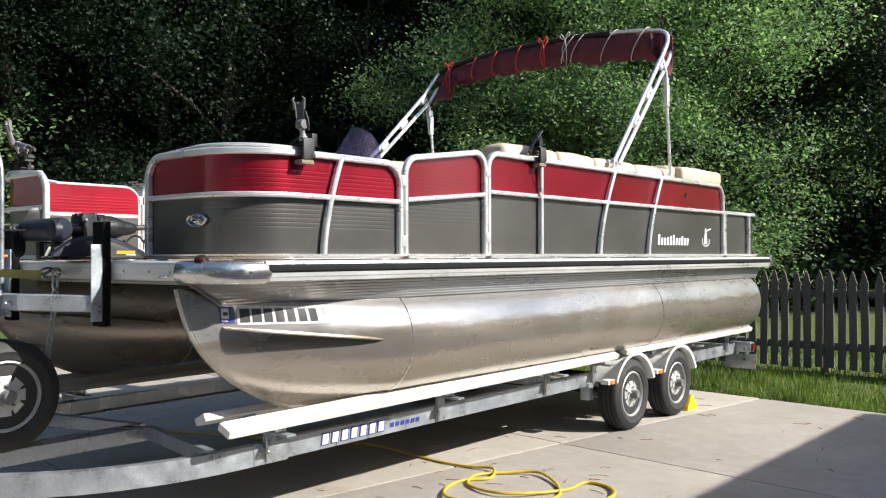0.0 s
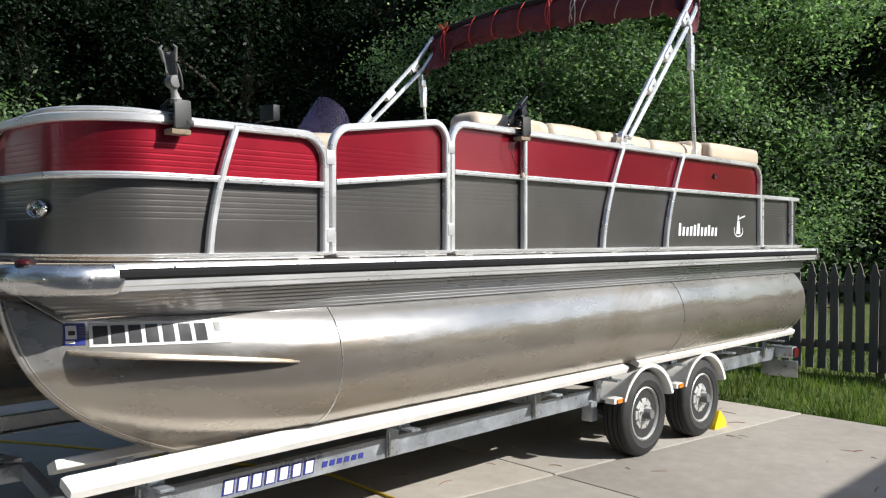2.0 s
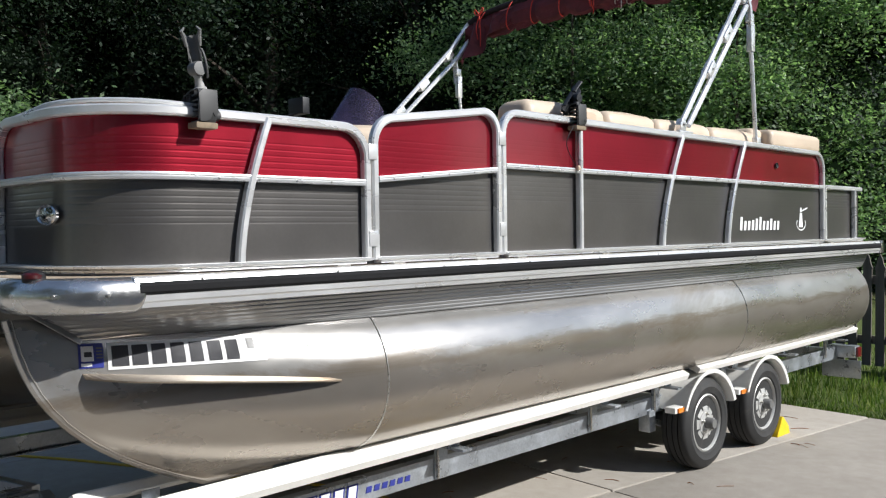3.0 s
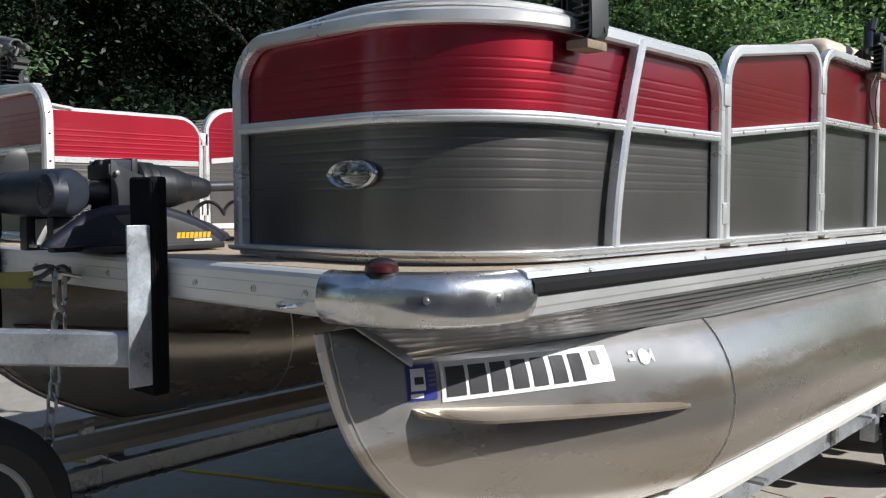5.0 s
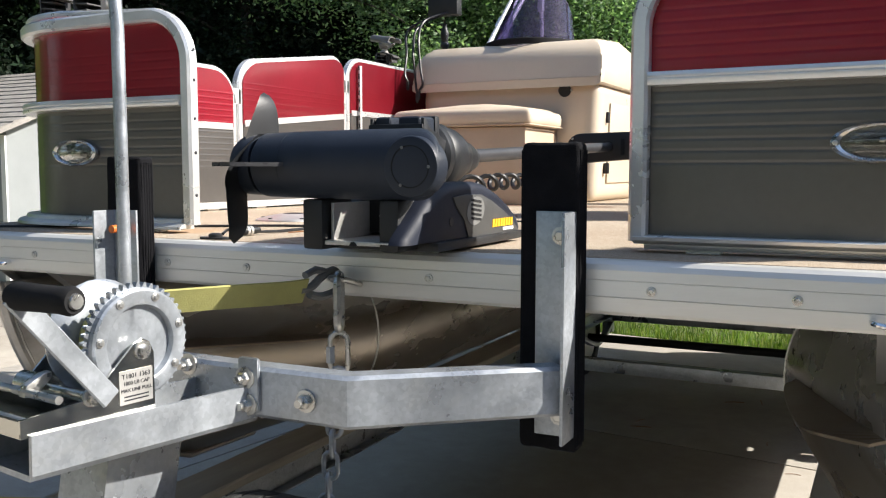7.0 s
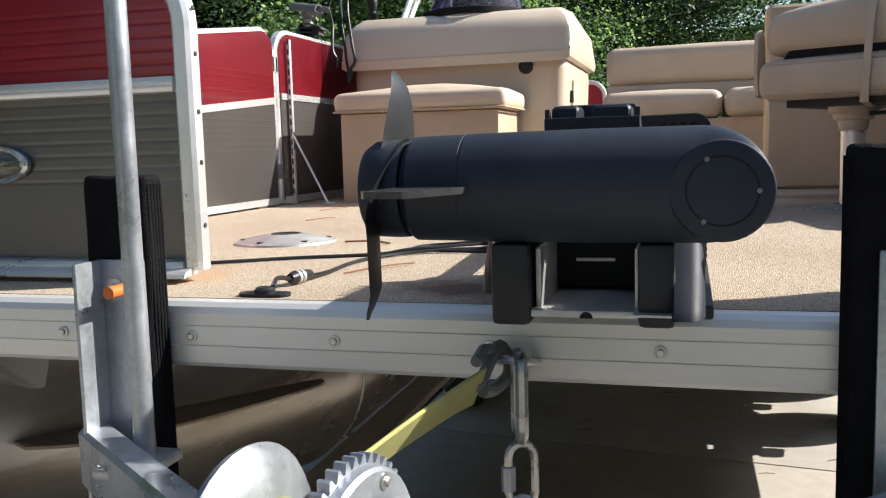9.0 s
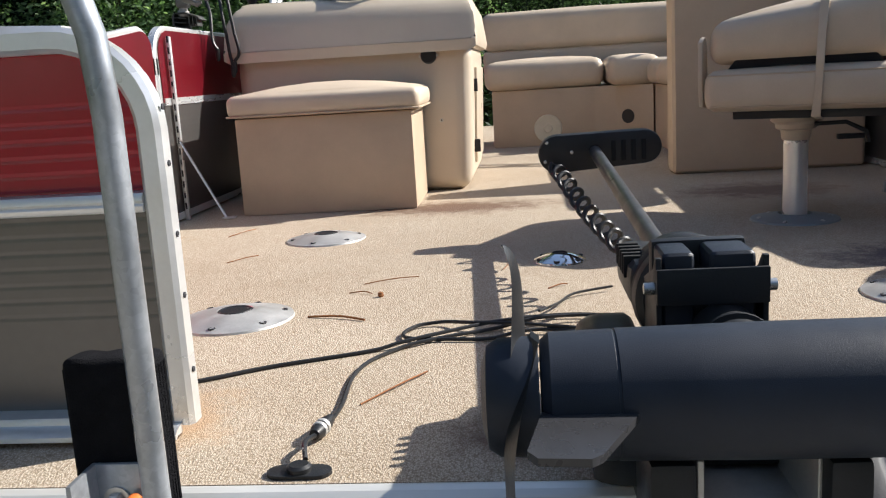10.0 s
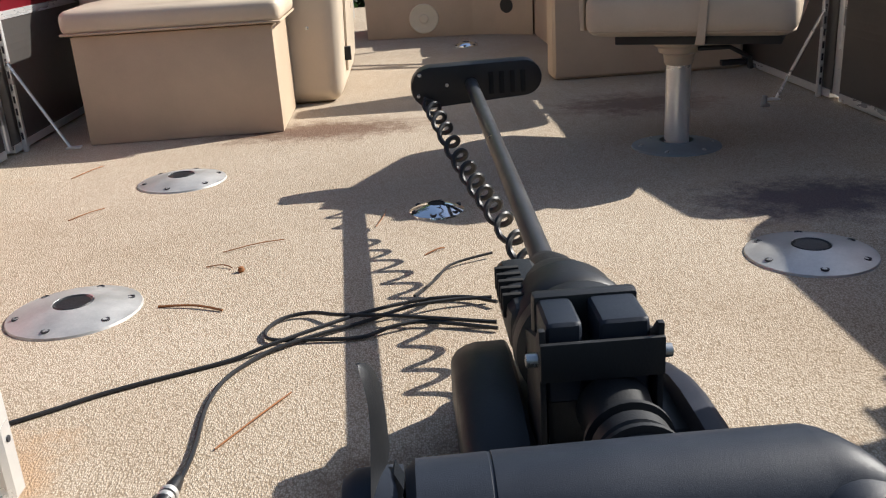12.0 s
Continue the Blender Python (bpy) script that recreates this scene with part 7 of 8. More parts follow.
for d_ in (0.004, 0.014):
    bm = bmesh.new()
    lathe(bm, [(0.0102, 0.0), (0.0112, 0.002), (0.0112, 0.005), (0.0102, 0.007)], (-4.911 + 0.16 * d_, 2.462 + d_, DZ + 0.012), (0.16, 1, 0), 16)
    part("plug_ring", bm, M_ALU, pg)
bm = bmesh.new()
sweep(bm, smooth_path([(-4.908, 2.385, DZ + 0.010), (-4.915, 2.415, DZ + 0.018), (-4.912, 2.450, DZ + 0.012)], 4), circle(0.0035, 6), (0, 0, 1))
part("pigtail", bm, M_BLACKP, lead)
bm = bmesh.new()
prism(bm, arc(-4.911 + 0.022, 2.366, 0.017, -90, 90, 6) + arc(-4.911 - 0.022, 2.366, 0.017, 90, 270, 6), DZ, DZ + 0.005, "z", 0.001)
lathe(bm, [(0.015, 0.0), (0.015, 0.010), (0.011, 0.013), (0.0, 0.012)], (-4.911, 2.366, DZ), (0, 0, 1), 20)
part("deck_socket", bm, M_BLACKP, lead)

# small pale clip lying by the fence
bm = bmesh.new()
box(bm, -3.522, -3.494, 4.322, 4.338, DZ, DZ + 0.012, 0.003)
lathe(bm, [(0.0, 0.0), (0.009, 0.0), (0.010, 0.006), (0.008, 0.026), (0.0, 0.028)], (-3.512, 4.332, DZ + 0.008), (0.2, 0.3, 1), 10)
solid("deck_clip", bm, M_GREYL, (-3.508, 4.33, DZ), "small pale plastic clip lying on the carpet", "clip")

# pine needles and an acorn cap on the carpet
NEEDLES = [(-5.069, 3.059, -4.95, 3.02, 0.0022), (-4.878, 2.582, -4.798, 2.712, 0.0014), (-5.005, 3.32, -4.888, 3.371, 0.0011), (-5.023, 3.241, -4.97, 3.225, 0.0012), (-4.699, 3.413, -4.679, 3.529, 0.001), (-5.42, 3.62, -5.36, 3.70, 0.0012), (-5.55, 4.02, -5.50, 4.14, 0.0012), (-4.60, 3.22, -4.56, 3.25, 0.0016)]
for x0, y0, x1, y1, r in NEEDLES:
    bm = bmesh.new()
    mid_ = ((x0 + x1) / 2 + 0.006, (y0 + y1) / 2 + 0.006, DZ + 0.005)
    sweep(bm, smooth_path([(x0, y0, DZ + 0.002), mid_, (x1, y1, DZ + 0.003)], 4), circle(r, 5), (0, 0, 1))
    solid("pine_needle", bm, M_NEEDLE, (x0, y0, DZ), "dry brown pine needle on the carpet", "pine needle", "fallen needles")
bm = bmesh.new()
lathe(bm, [(0.0, 0.012), (0.005, 0.010), (0.007, 0.004), (0.004, 0.0)], (-4.949, 3.205, DZ), (0, 0, 1), 10)
solid("acorn", bm, M_NEEDLE, (-4.949, 3.205, DZ), "small dark acorn cap on the carpet", "acorn")
# ---------------------------------------------------------------- folded bimini top
bimini = thing("bimini_top", (CX, 6.5, 2.04), "folded bimini top, burgundy canvas rolled on an aluminium frame", "bimini top")


def bow_line(y_off, z_off, drop=0.0, n=10):
    """The cross bow's line from the port corner to the starboard one."""
    xs = [1.285, 1.28, 1.245, 1.14, 0.88, 0.45, 0.0]
    zs = [3.02, 3.155, 3.25, 3.30, 3.335, 3.365, 3.375]
    half = list(zip(xs, zs))
    full = half + [(-x, z) for x, z in half[-2::-1]]
    return [(CX + x, 6.955 + y_off - (0.20 if abs(x) > 1.283 else 0.09 if abs(x) > 1.27 else 0.03 if abs(x) > 1.2 else 0.0), z + z_off - drop) for x, z in full]


FEET = {1: 5.94, -1: 5.72}
for dy, dz, foot in ((0.0, 0.0, 0.0), (0.06, -0.075, 0.085)):
    bm = bmesh.new()
    bl = bow_line(dy, dz)
    lo_p, lo_s = (CX + 1.287, FEET[1] + foot, 2.085), (CX - 1.287, FEET[-1] + foot, 2.085)
    sweep(bm, smooth_path([lo_p] + [tuple(Vector(lo_p).lerp(Vector(bl[0]), f)) for f in (0.5, 0.9)] + bl + [tuple(Vector(lo_s).lerp(Vector(bl[-1]), f)) for f in (0.9, 0.5)] + [lo_s], 4), rrect(0.034, 0.034, 0.011), (0, 1, 0.2))
    part("bow_tube", bm, M_RAIL, bimini)
for side in (1, -1):
    f0 = FEET[side]
    bm = bmesh.new()
    sweep(bm, [(CX + side * 1.285, 6.90, 2.045), (CX + side * 1.285, 6.85, 2.55), (CX + side * 1.285, 6.80, 2.96)], rrect(0.026, 0.026, 0.008), (1, 0, 0))
    pl = part("support_pole", bm, M_RAIL, bimini)
    for z0_, z1_, w_ in ((2.62, 2.80, 0.018), (2.80, 2.86, 0.022), (2.03, 2.075, 0.022)):
        yy = 6.90 - 0.108 * ((z0_ + z1_) / 2 - 2.045)
        bm = bmesh.new()
        box(bm, *sorted((CX + side * 1.268, CX + side * 1.305)), yy - w_, yy + w_ + 0.014, z0_, z1_, 0.005)
        part("pole_joint", bm, M_RAIL, pl)
    bm = bmesh.new()
    box(bm, *sorted((CX + side * 1.262, CX + side * 1.312)), f0 - 0.05, f0 + 0.10, 2.032, 2.05, 0.004)
    prism(bm, [(f0 - 0.03, 2.05), (f0 + 0.03, 2.05), (f0 + 0.035, 2.09), (f0 + 0.015, 2.125), (f0 - 0.012, 2.12), (f0 - 0.034, 2.085)], *sorted((CX + side * 1.270, CX + side * 1.306)), "x", 0.004)
    hm = part("hinge_mount", bm, M_RAIL, bimini)
    bolt_at(hm, (CX + side * 1.306, f0, 2.085), (side, 0, 0), 0.008)
    # clamps that slide on the tubes, and the flat brace between them
    up = Vector((0, 6.75 - f0, 0.93)).normalized()
    for k_, (f, ln) in enumerate(((0.40, 0.055), (0.66, 0.06), (0.95, 0.05))):
        c = Vector((CX + side * 1.287, f0, 2.085)) + Vector((0, 6.75 - f0, 0.93)) * f + Vector((0, 0.012, -0.016))
        m_ = Matrix.Translation(c) @ up.to_track_quat("Z", "X").to_matrix().to_4x4()
        bm = bmesh.new()
        box(bm, -0.026, 0.026, -0.026, 0.026, -ln, ln, 0.006, m=m_)
        kn = part("knuckle", bm, M_RAIL, bimini)
        bolt_at(kn, c + Vector((side * 0.026, 0, 0)), (side, 0, 0), 0.007)
    bm = bmesh.new()
    sweep(bm, [(CX + side * 1.306, 6.735, 2.995), (CX + side * 1.306, 6.80, 2.90), (CX + side * 1.306, 6.812, 2.74)], rrect(0.006, 0.028, 0.002), (1, 0, 0))
    part("brace_strap", bm, M_RAIL, bimini)
# dark sleeve along the bow, and the furled canvas that hangs under it in folds
TIES = ((-1.10, 1), (-0.80, 1), (-0.55, 1), (-0.27, 1), (0.03, 1), (0.27, 0), (0.37, 0), (0.68, 0), (0.98, 0))
cl = smooth_path(bow_line(0.0, 0.0)[2:-2], 9)
bm = bmesh.new()
sweep(bm, [p for p in cl if p.x < CX + 0.75], circle(0.023, 10), (0, 1, 0))
part("sleeve", bm, M_SLEEVE, bimini, "black canvas sleeve over the bow tube")
bm = bmesh.new()
rings = []
for i, p in enumerate(cl):
    t = (cl[min(i + 1, len(cl) - 1)] - cl[max(i - 1, 0)]).normalized()
    f = i / (len(cl) - 1)
    xx = p.x - CX
    pinch = max(math.exp(-((xx - tx) / 0.035) ** 2) for tx, _ in TIES)
    hh = (0.098 + 0.030 * (xx + 1.2) / 2.4) * (1 - 0.16 * pinch) * (0.62 if abs(xx) > 1.22 else 1.0)
    dd = 0.070 * (1 - 0.30 * pinch)
    ring = []
    for k in range(28):
        a = 2 * math.pi * k / 28
        fold = 0.25 * noise.noise(Vector((xx * 4.2, math.cos(a) * 2.3, math.sin(a) * 2.3))) + 0.20 * noise.noise(Vector((xx * 11 + 3 * math.sin(a), math.cos(a) * 4.5, math.sin(a) * 4.5 + 4))) + 0.05 * noise.noise(Vector((xx * 32, a * 3, 0)))
        r = 1 + fold * (1 - 0.5 * pinch)
        sag = 0.012 * noise.noise(Vector((xx * 6, 3.3, 1))) if math.sin(a) < -0.3 else 0.0
        ring.append(bm.verts.new((p.x, p.y + 0.035 + dd * r * math.cos(a), p.z - 0.012 - hh + hh * r * math.sin(a) + sag)))
    rings.append(ring)
for a, b_ in zip(rings, rings[1:]):
    for k in range(28):
        bm.faces.new((a[k], a[(k + 1) % 28], b_[(k + 1) % 28], b_[k]))
bm.faces.new(rings[0])
bm.faces.new(rings[-1])
canvas = part("canvas_roll", bm, M_CANVAS, bimini, "faded burgundy canvas roll, creased")
# loose ends of canvas hanging at the corners
for side, spots, wide in ((-1, 0.36, 0.46), (1, 0.36, 0.22)):
    bm = bmesh.new()
    g = []
    for i in range(17):
        f = i / 16
        row = []
        for k in range(12):
            h = k / 11
            x = CX + side * (1.295 - wide * f) + 0.012 * math.sin(7 * f + 3 * h)
            z = 3.22 + 0.05 * min(1.0, f * 2) - (spots * (1 - f ** 1.7) * 0.80 + 0.05) * h + 0.012 * math.sin(11 * f)
            y = 6.93 - 0.10 * h * (1 - f) + 0.055 * math.sin(13 * f + 2 * h) * (0.4 + 0.6 * h) + 0.02 * noise.noise(Vector((f * 7, h * 3, side)))
            row.append(bm.verts.new((x, y, z)))
        g.append(row)
    for a, b_ in zip(g, g[1:]):
        for k in range(11):
            bm.faces.new((a[k], a[k + 1], b_[k + 1], b_[k]))
    ext = bmesh.ops.extrude_face_region(bm, geom=list(bm.faces))
    bmesh.ops.translate(bm, verts=[e for e in ext["geom"] if isinstance(e, bmesh.types.BMVert)], vec=(0, 0.006, 0))
    part("canvas_flap", bm, M_CANVAS, canvas)
for x, red_ in TIES:
    q_ = min(cl, key=lambda p: abs(p.x - CX - x))
    hh = 0.098 + 0.030 * (x + 1.2) / 2.4
    lean_ = 0.045 if red_ else 0.10
    bm = bmesh.new()
    pts = [(CX + x + lean_ * math.sin(a) * 0.8, q_.y + 0.020 + 0.078 * math.cos(a), q_.z - 0.002 - hh * 0.86 + (hh * 0.86 + 0.026) * math.sin(a)) for a in [2 * math.pi * k / 24 for k in range(24)]]
    sweep(bm, pts, circle(0.0046 if red_ else 0.0038, 6), (1, 0, 0), closed=True)
    if x in (-1.10, 0.03, 0.27):
        yk2, zt_ = q_.y - 0.058, q_.z - 0.02
        sweep(bm, smooth_path([(CX + x, yk2, zt_), (CX + x - 0.035, yk2 - 0.012, zt_ + 0.05), (CX + x - 0.045, yk2 - 0.01, zt_ + 0.02), (CX + x, yk2 - 0.006, zt_), (CX + x + 0.04, yk2 - 0.012, zt_ + 0.055), (CX + x + 0.05, yk2 - 0.01, zt_ + 0.03), (CX + x, yk2 - 0.004, zt_ - 0.005)], 4), circle(0.0042, 6), (0, 1, 0))
        for dx_, ln_ in ((-0.02, 0.20), (0.025, 0.26)):
            sweep(bm, smooth_path([(CX + x, yk2, zt_), (CX + x + dx_, yk2 - 0.02, zt_ - ln_ * 0.5), (CX + x + dx_ * 0.6, yk2 - 0.01, zt_ - ln_)], 4), circle(0.0042, 6), (1, 0, 0))
    part("tie", bm, M_ROPER if red_ else M_ROPEW, bimini, "red tie cord" if red_ else "pale tie rope")

# ---------------------------------------------------------------- rod holders on the rails


def trough(bm, m, length, r=0.021, wall=0.005, gap=150):
    """An open half pipe along the local z axis, with two horns at its mouth."""
    n = 14
    a0, a1 = radians(gap / 2 - 90 + 90), radians(360 - gap / 2)
    outer = [(r * math.cos(a0 + (a1 - a0) * k / n), r * math.sin(a0 + (a1 - a0) * k / n)) for k in range(n + 1)]
    inner = [((r - wall) * math.cos(a0 + (a1 - a0) * k / n), (r - wall) * math.sin(a0 + (a1 - a0) * k / n)) for k in range(n, -1, -1)]
    prof = outer + inner
    zs = [(0.0, 0.86), (0.012, 1.0), (length * 0.5, 1.0), (length * 0.62, 1.06), (length * 0.80, 1.12)]
    rings = [[bm.verts.new(m @ Vector((a * k, b_ * k, z))) for a, b_ in prof] for z, k in zs]
    for r0_, r1_ in zip(rings, rings[1:]):
        for j in range(len(prof)):
            bm.faces.new((r0_[j], r0_[(j + 1) % len(prof)], r1_[(j + 1) % len(prof)], r1_[j]))
    bm.faces.new(rings[0])
    bm.faces.new(rings[-1][::-1])
    for s2 in (-1, 1):
        c0 = Vector((r * 0.1, s2 * r * 0.98, 0))
        sweep(bm, [m @ (c0 + Vector((0, 0, length * 0.55))), m @ (c0 + Vector((0.002, s2 * 0.004, length * 0.82))), m @ (c0 + Vector((0.006, s2 * 0.008, length * 0.92))), m @ (c0 + Vector((0.0, s2 * -0.002, length)))], rrect(0.012, 0.022, 0.004), m.to_3x3() @ Vector((0, 1, 0)), scale=[0.9, 1.1, 0.95, 0.4])


def rod_holder(x, y, z, side, tip, label, cradle_turn=0.0, lay=None, mt=None):
    """A clamp on the rail, a swivelling stem and an open cradle for a rod."""
    mt = mt or M_GREYP
    th = thing("rod_holder", (x, y, z - 0.06), label, "rod holder", "rod holders")
    bm = bmesh.new()
    box(bm, *sorted((x - side * 0.004, x + side * 0.052)), y - 0.036, y + 0.042, z - 0.056, z - 0.036, 0.004)
    part("wood_block", bm, M_BLOCK, th, "worn wooden mounting block")
    # clamp: a plate on the outer face, an arched shell and fins that show on the fore side
    xa, xb = x + side * 0.006, x + side * 0.056
    bm = bmesh.new()
    prism(bm, [(y - 0.028, z + 0.056), (y - 0.012, z + 0.068), (y + 0.038, z + 0.068), (y + 0.042, z - 0.006), (y + 0.030, z - 0.018), (y + 0.022, z - 0.004), (y + 0.012, z - 0.026), (y - 0.004, z - 0.034), (y - 0.024, z - 0.034)], *sorted((xb - side * 0.005, xb)), "x", 0.001)
    cl_ = part("clamp", bm, M_GREYC, th, "charcoal ribbed plastic clamp")
    bm = bmesh.new()
    shell = [(x - side * 0.050, z + 0.040), (x - side * 0.040, z + 0.052), (xa, z + 0.068), (xb - side * 0.012, z + 0.068), (xb - side * 0.005, z + 0.060), (xb - side * 0.005, z - 0.024), (xb - side * 0.012, z - 0.034), (xa, z - 0.034)]
    sweep(bm, [(px, y + 0.004, pz) for px, pz in shell], rrect(0.064, 0.005, 0.001), (0, 1, 0))
    part("clamp_shell", bm, M_GREYC, cl_)
    bm = bmesh.new()
    box(bm, *sorted((xa, xb - side * 0.006)), y + 0.018, y + 0.034, z - 0.030, z + 0.064)
    part("clamp_web", bm, M_BLACKP, cl_)
    for k in range(5):
        bm = bmesh.new()
        fz = z - 0.016 + 0.017 * k
        prism(bm, [(xa, fz - 0.004), (xb - side * 0.006, fz), (xb - side * 0.006, fz + 0.0035), (xa, fz - 0.0005)], y - 0.026, y + 0.018, "y")
        part("clamp_rib", bm, M_GREYC, cl_)
    for k in range(3):
        bm = bmesh.new()
        fx = x - side * (0.036 - 0.014 * k)
        box(bm, fx - 0.0018, fx + 0.0018, y - 0.026, y + 0.030, z + 0.020, z + 0.052 + 0.004 * k)
        part("clamp_rib", bm, M_GREYC, cl_)
    bm = bmesh.new()
    lathe(bm, [(0.0, 0.0), (0.014, 0.0), (0.017, 0.004), (0.017, 0.018), (0.012, 0.024), (0.0, 0.024)], (x + side * 0.030, y + 0.036, z - 0.010), (0, 1, 0), 12)
    part("clamp_knob", bm, M_GREYC, cl_)
    c = Vector((x + side * 0.02, y, z + 0.064))
    d = Vector(tip) - c
    bm = bmesh.new()
    lathe(bm, [(0.021, -0.004), (0.021, 0.012), (0.016, 0.016), (0.013, 0.03), (0.013, d.length * 0.22), (0.017, d.length * 0.25), (0.017, d.length * 0.30), (0.0, d.length * 0.31)], c, d, 14)
    part("stem", bm, M_GREYL if mt is M_GREYP else mt, th)
    pv = c + d * 0.36
    bm = bmesh.new()
    lathe(bm, [(0.0, -0.024), (0.022, -0.022), (0.024, -0.012), (0.024, 0.012), (0.022, 0.022), (0.0, 0.024)], pv, (1, 0, 0) if abs(d.x) < d.length * 0.8 else (0, 1, 0), 18)
    part("joint", bm, mt, th)
    way = Vector(lay) if lay else d * 0.66
    q = Vector((0, 0, 1)).rotation_difference(way.normalized()).to_matrix() @ Matrix.Rotation(cradle_turn, 3, "Z")
    o = pv - way * (0.45 if lay else 0.02) + q @ Vector((-0.022, 0, 0))
    bm = bmesh.new()
    trough(bm, Matrix.Translation(o) @ q.to_4x4(), way.length)
    cr = part("cradle", bm, mt, th, "grey plastic rod cradle")
    bm = bmesh.new()
    m_ = Matrix.Translation(pv) @ q.to_4x4()
    sweep(bm, smooth_path([m_ @ Vector((0.006, 0.028, -0.03)), m_ @ Vector((0.012, 0.032, 0.0)), m_ @ Vector((0.006, 0.030, 0.035)), m_ @ Vector((-0.006, 0.024, 0.06))], 4), rrect(0.012, 0.008, 0.003), m_.to_3x3() @ Vector((1, 0, 0)))
    part("trigger", bm, M_GREYC, cr)
    return th


rod_holder(CX + 1.30, 2.845, 1.888, 1, (CX + 1.345, 2.795, 2.145), "grey and black rod holder clamped to the bow rail, cradle upright", -0.6)
rod_holder(CX + 1.30, 4.88, 2.03, 1, (CX + 1.31, 4.90, 2.19), "black rod holder clamped to the side rail, cradle tipped aft", 0.6, (-0.06, 0.20, 0.14), M_BLACKP)
rod_holder(CX - 0.86, 2.53, 1.955, -1, (CX - 0.86, 2.51, 2.09), "grey rod holder clamped to the bow rail, cradle lying flat", 0.0, (0.24, -0.03, -0.05))
rod_holder(CX - 1.08, 2.61, 1.955, -1, (CX - 1.14, 2.56, 2.26), "grey rod holder clamped to the bow rail, cradle upright", 1.5)
rod_holder(CX - 1.30, 4.74, 2.03, -1, (CX - 1.30, 4.72, 2.22), "grey rod holder clamped to the side rail, cradle lying flat", 0.0, (0.19, -0.09, -0.04))
# thin lanyards that hang from the side rod holder
lanyard = thing("lanyard", (CX + 1.325, 4.86, 1.99), "thin dark cords hanging from the side rod holder", "cord")
for ya, yb, yc in ((4.835, 4.80, 4.875), (4.88, 4.885, 4.90)):
    bm = bmesh.new()
    sweep(bm, smooth_path([(CX + 1.335, ya, 1.985), (CX + 1.322, yb, 1.90), (CX + 1.322, yc, 1.80)], 5), circle(0.0022, 5), (1, 0, 0))
    part("cord", bm, M_BLACKP, lanyard)
bm = bmesh.new()
lathe(bm, [(0.0, -0.014), (0.010, -0.010), (0.012, 0.0), (0.008, 0.012), (0.0, 0.014)], (CX + 1.326, 4.888, 1.792), (0, 0, 1), 10)
part("toggle", bm, M_VINYLB, lanyard, "small tan toggle")

# fish finder on a ball arm, with hanging leads, beside the console
finder = thing("fish_finder", (-5.72, 5.05, 2.1), "black fish finder on a ball arm with hanging leads", "fish finder")
bm = bmesh.new()
lathe(bm, [(0.03, -0.02), (0.03, 0.0), (0.012, 0.006), (0.012, 0.03), (0.022, 0.045), (0.024, 0.055), (0.016, 0.07), (0.022, 0.10), (0.022, 0.12), (0.012, 0.14), (0.012, 0.16)], (-5.72, 5.08, 2.115), (0.02, -0.05, 1.3), 16)
part("ball_arm", bm, M_BLACKP, finder)
bm = bmesh.new()
box(bm, -5.80, -5.63, 5.04, 5.10, 2.315, 2.43, 0.01)
part("display", bm, M_BLACKP, finder)
for pts in ([(-5.675, 5.05, 2.33), (-5.765, 4.95, 2.28), (-5.750, 4.85, 2.18), (-5.727, 4.825, 2.03), (-5.715, 4.825, 1.95), (-5.737, 4.825, 1.915)], [(-5.685, 5.05, 2.33), (-5.805, 4.95, 2.25), (-5.770, 4.83, 2.12), (-5.753, 4.815, 2.0), (-5.751, 4.82, 1.95), (-5.743, 4.82, 1.90)], [(-5.695, 5.05, 2.33), (-5.875, 4.98, 2.25), (-5.825, 4.86, 2.10), (-5.813, 4.82, 2.0), (-5.797, 4.82, 1.965)]):
    bm = bmesh.new()
    sweep(bm, smooth_path(pts, 6), circle(0.0062, 7), (1, 0, 0))
    lathe(bm, [(0.0, 0.0), (0.009, 0.002), (0.009, 0.035), (0.005, 0.045), (0.0, 0.045)], pts[-1], (0, 0, -1), 10)
    part("lead", bm, M_BLACKP, finder)

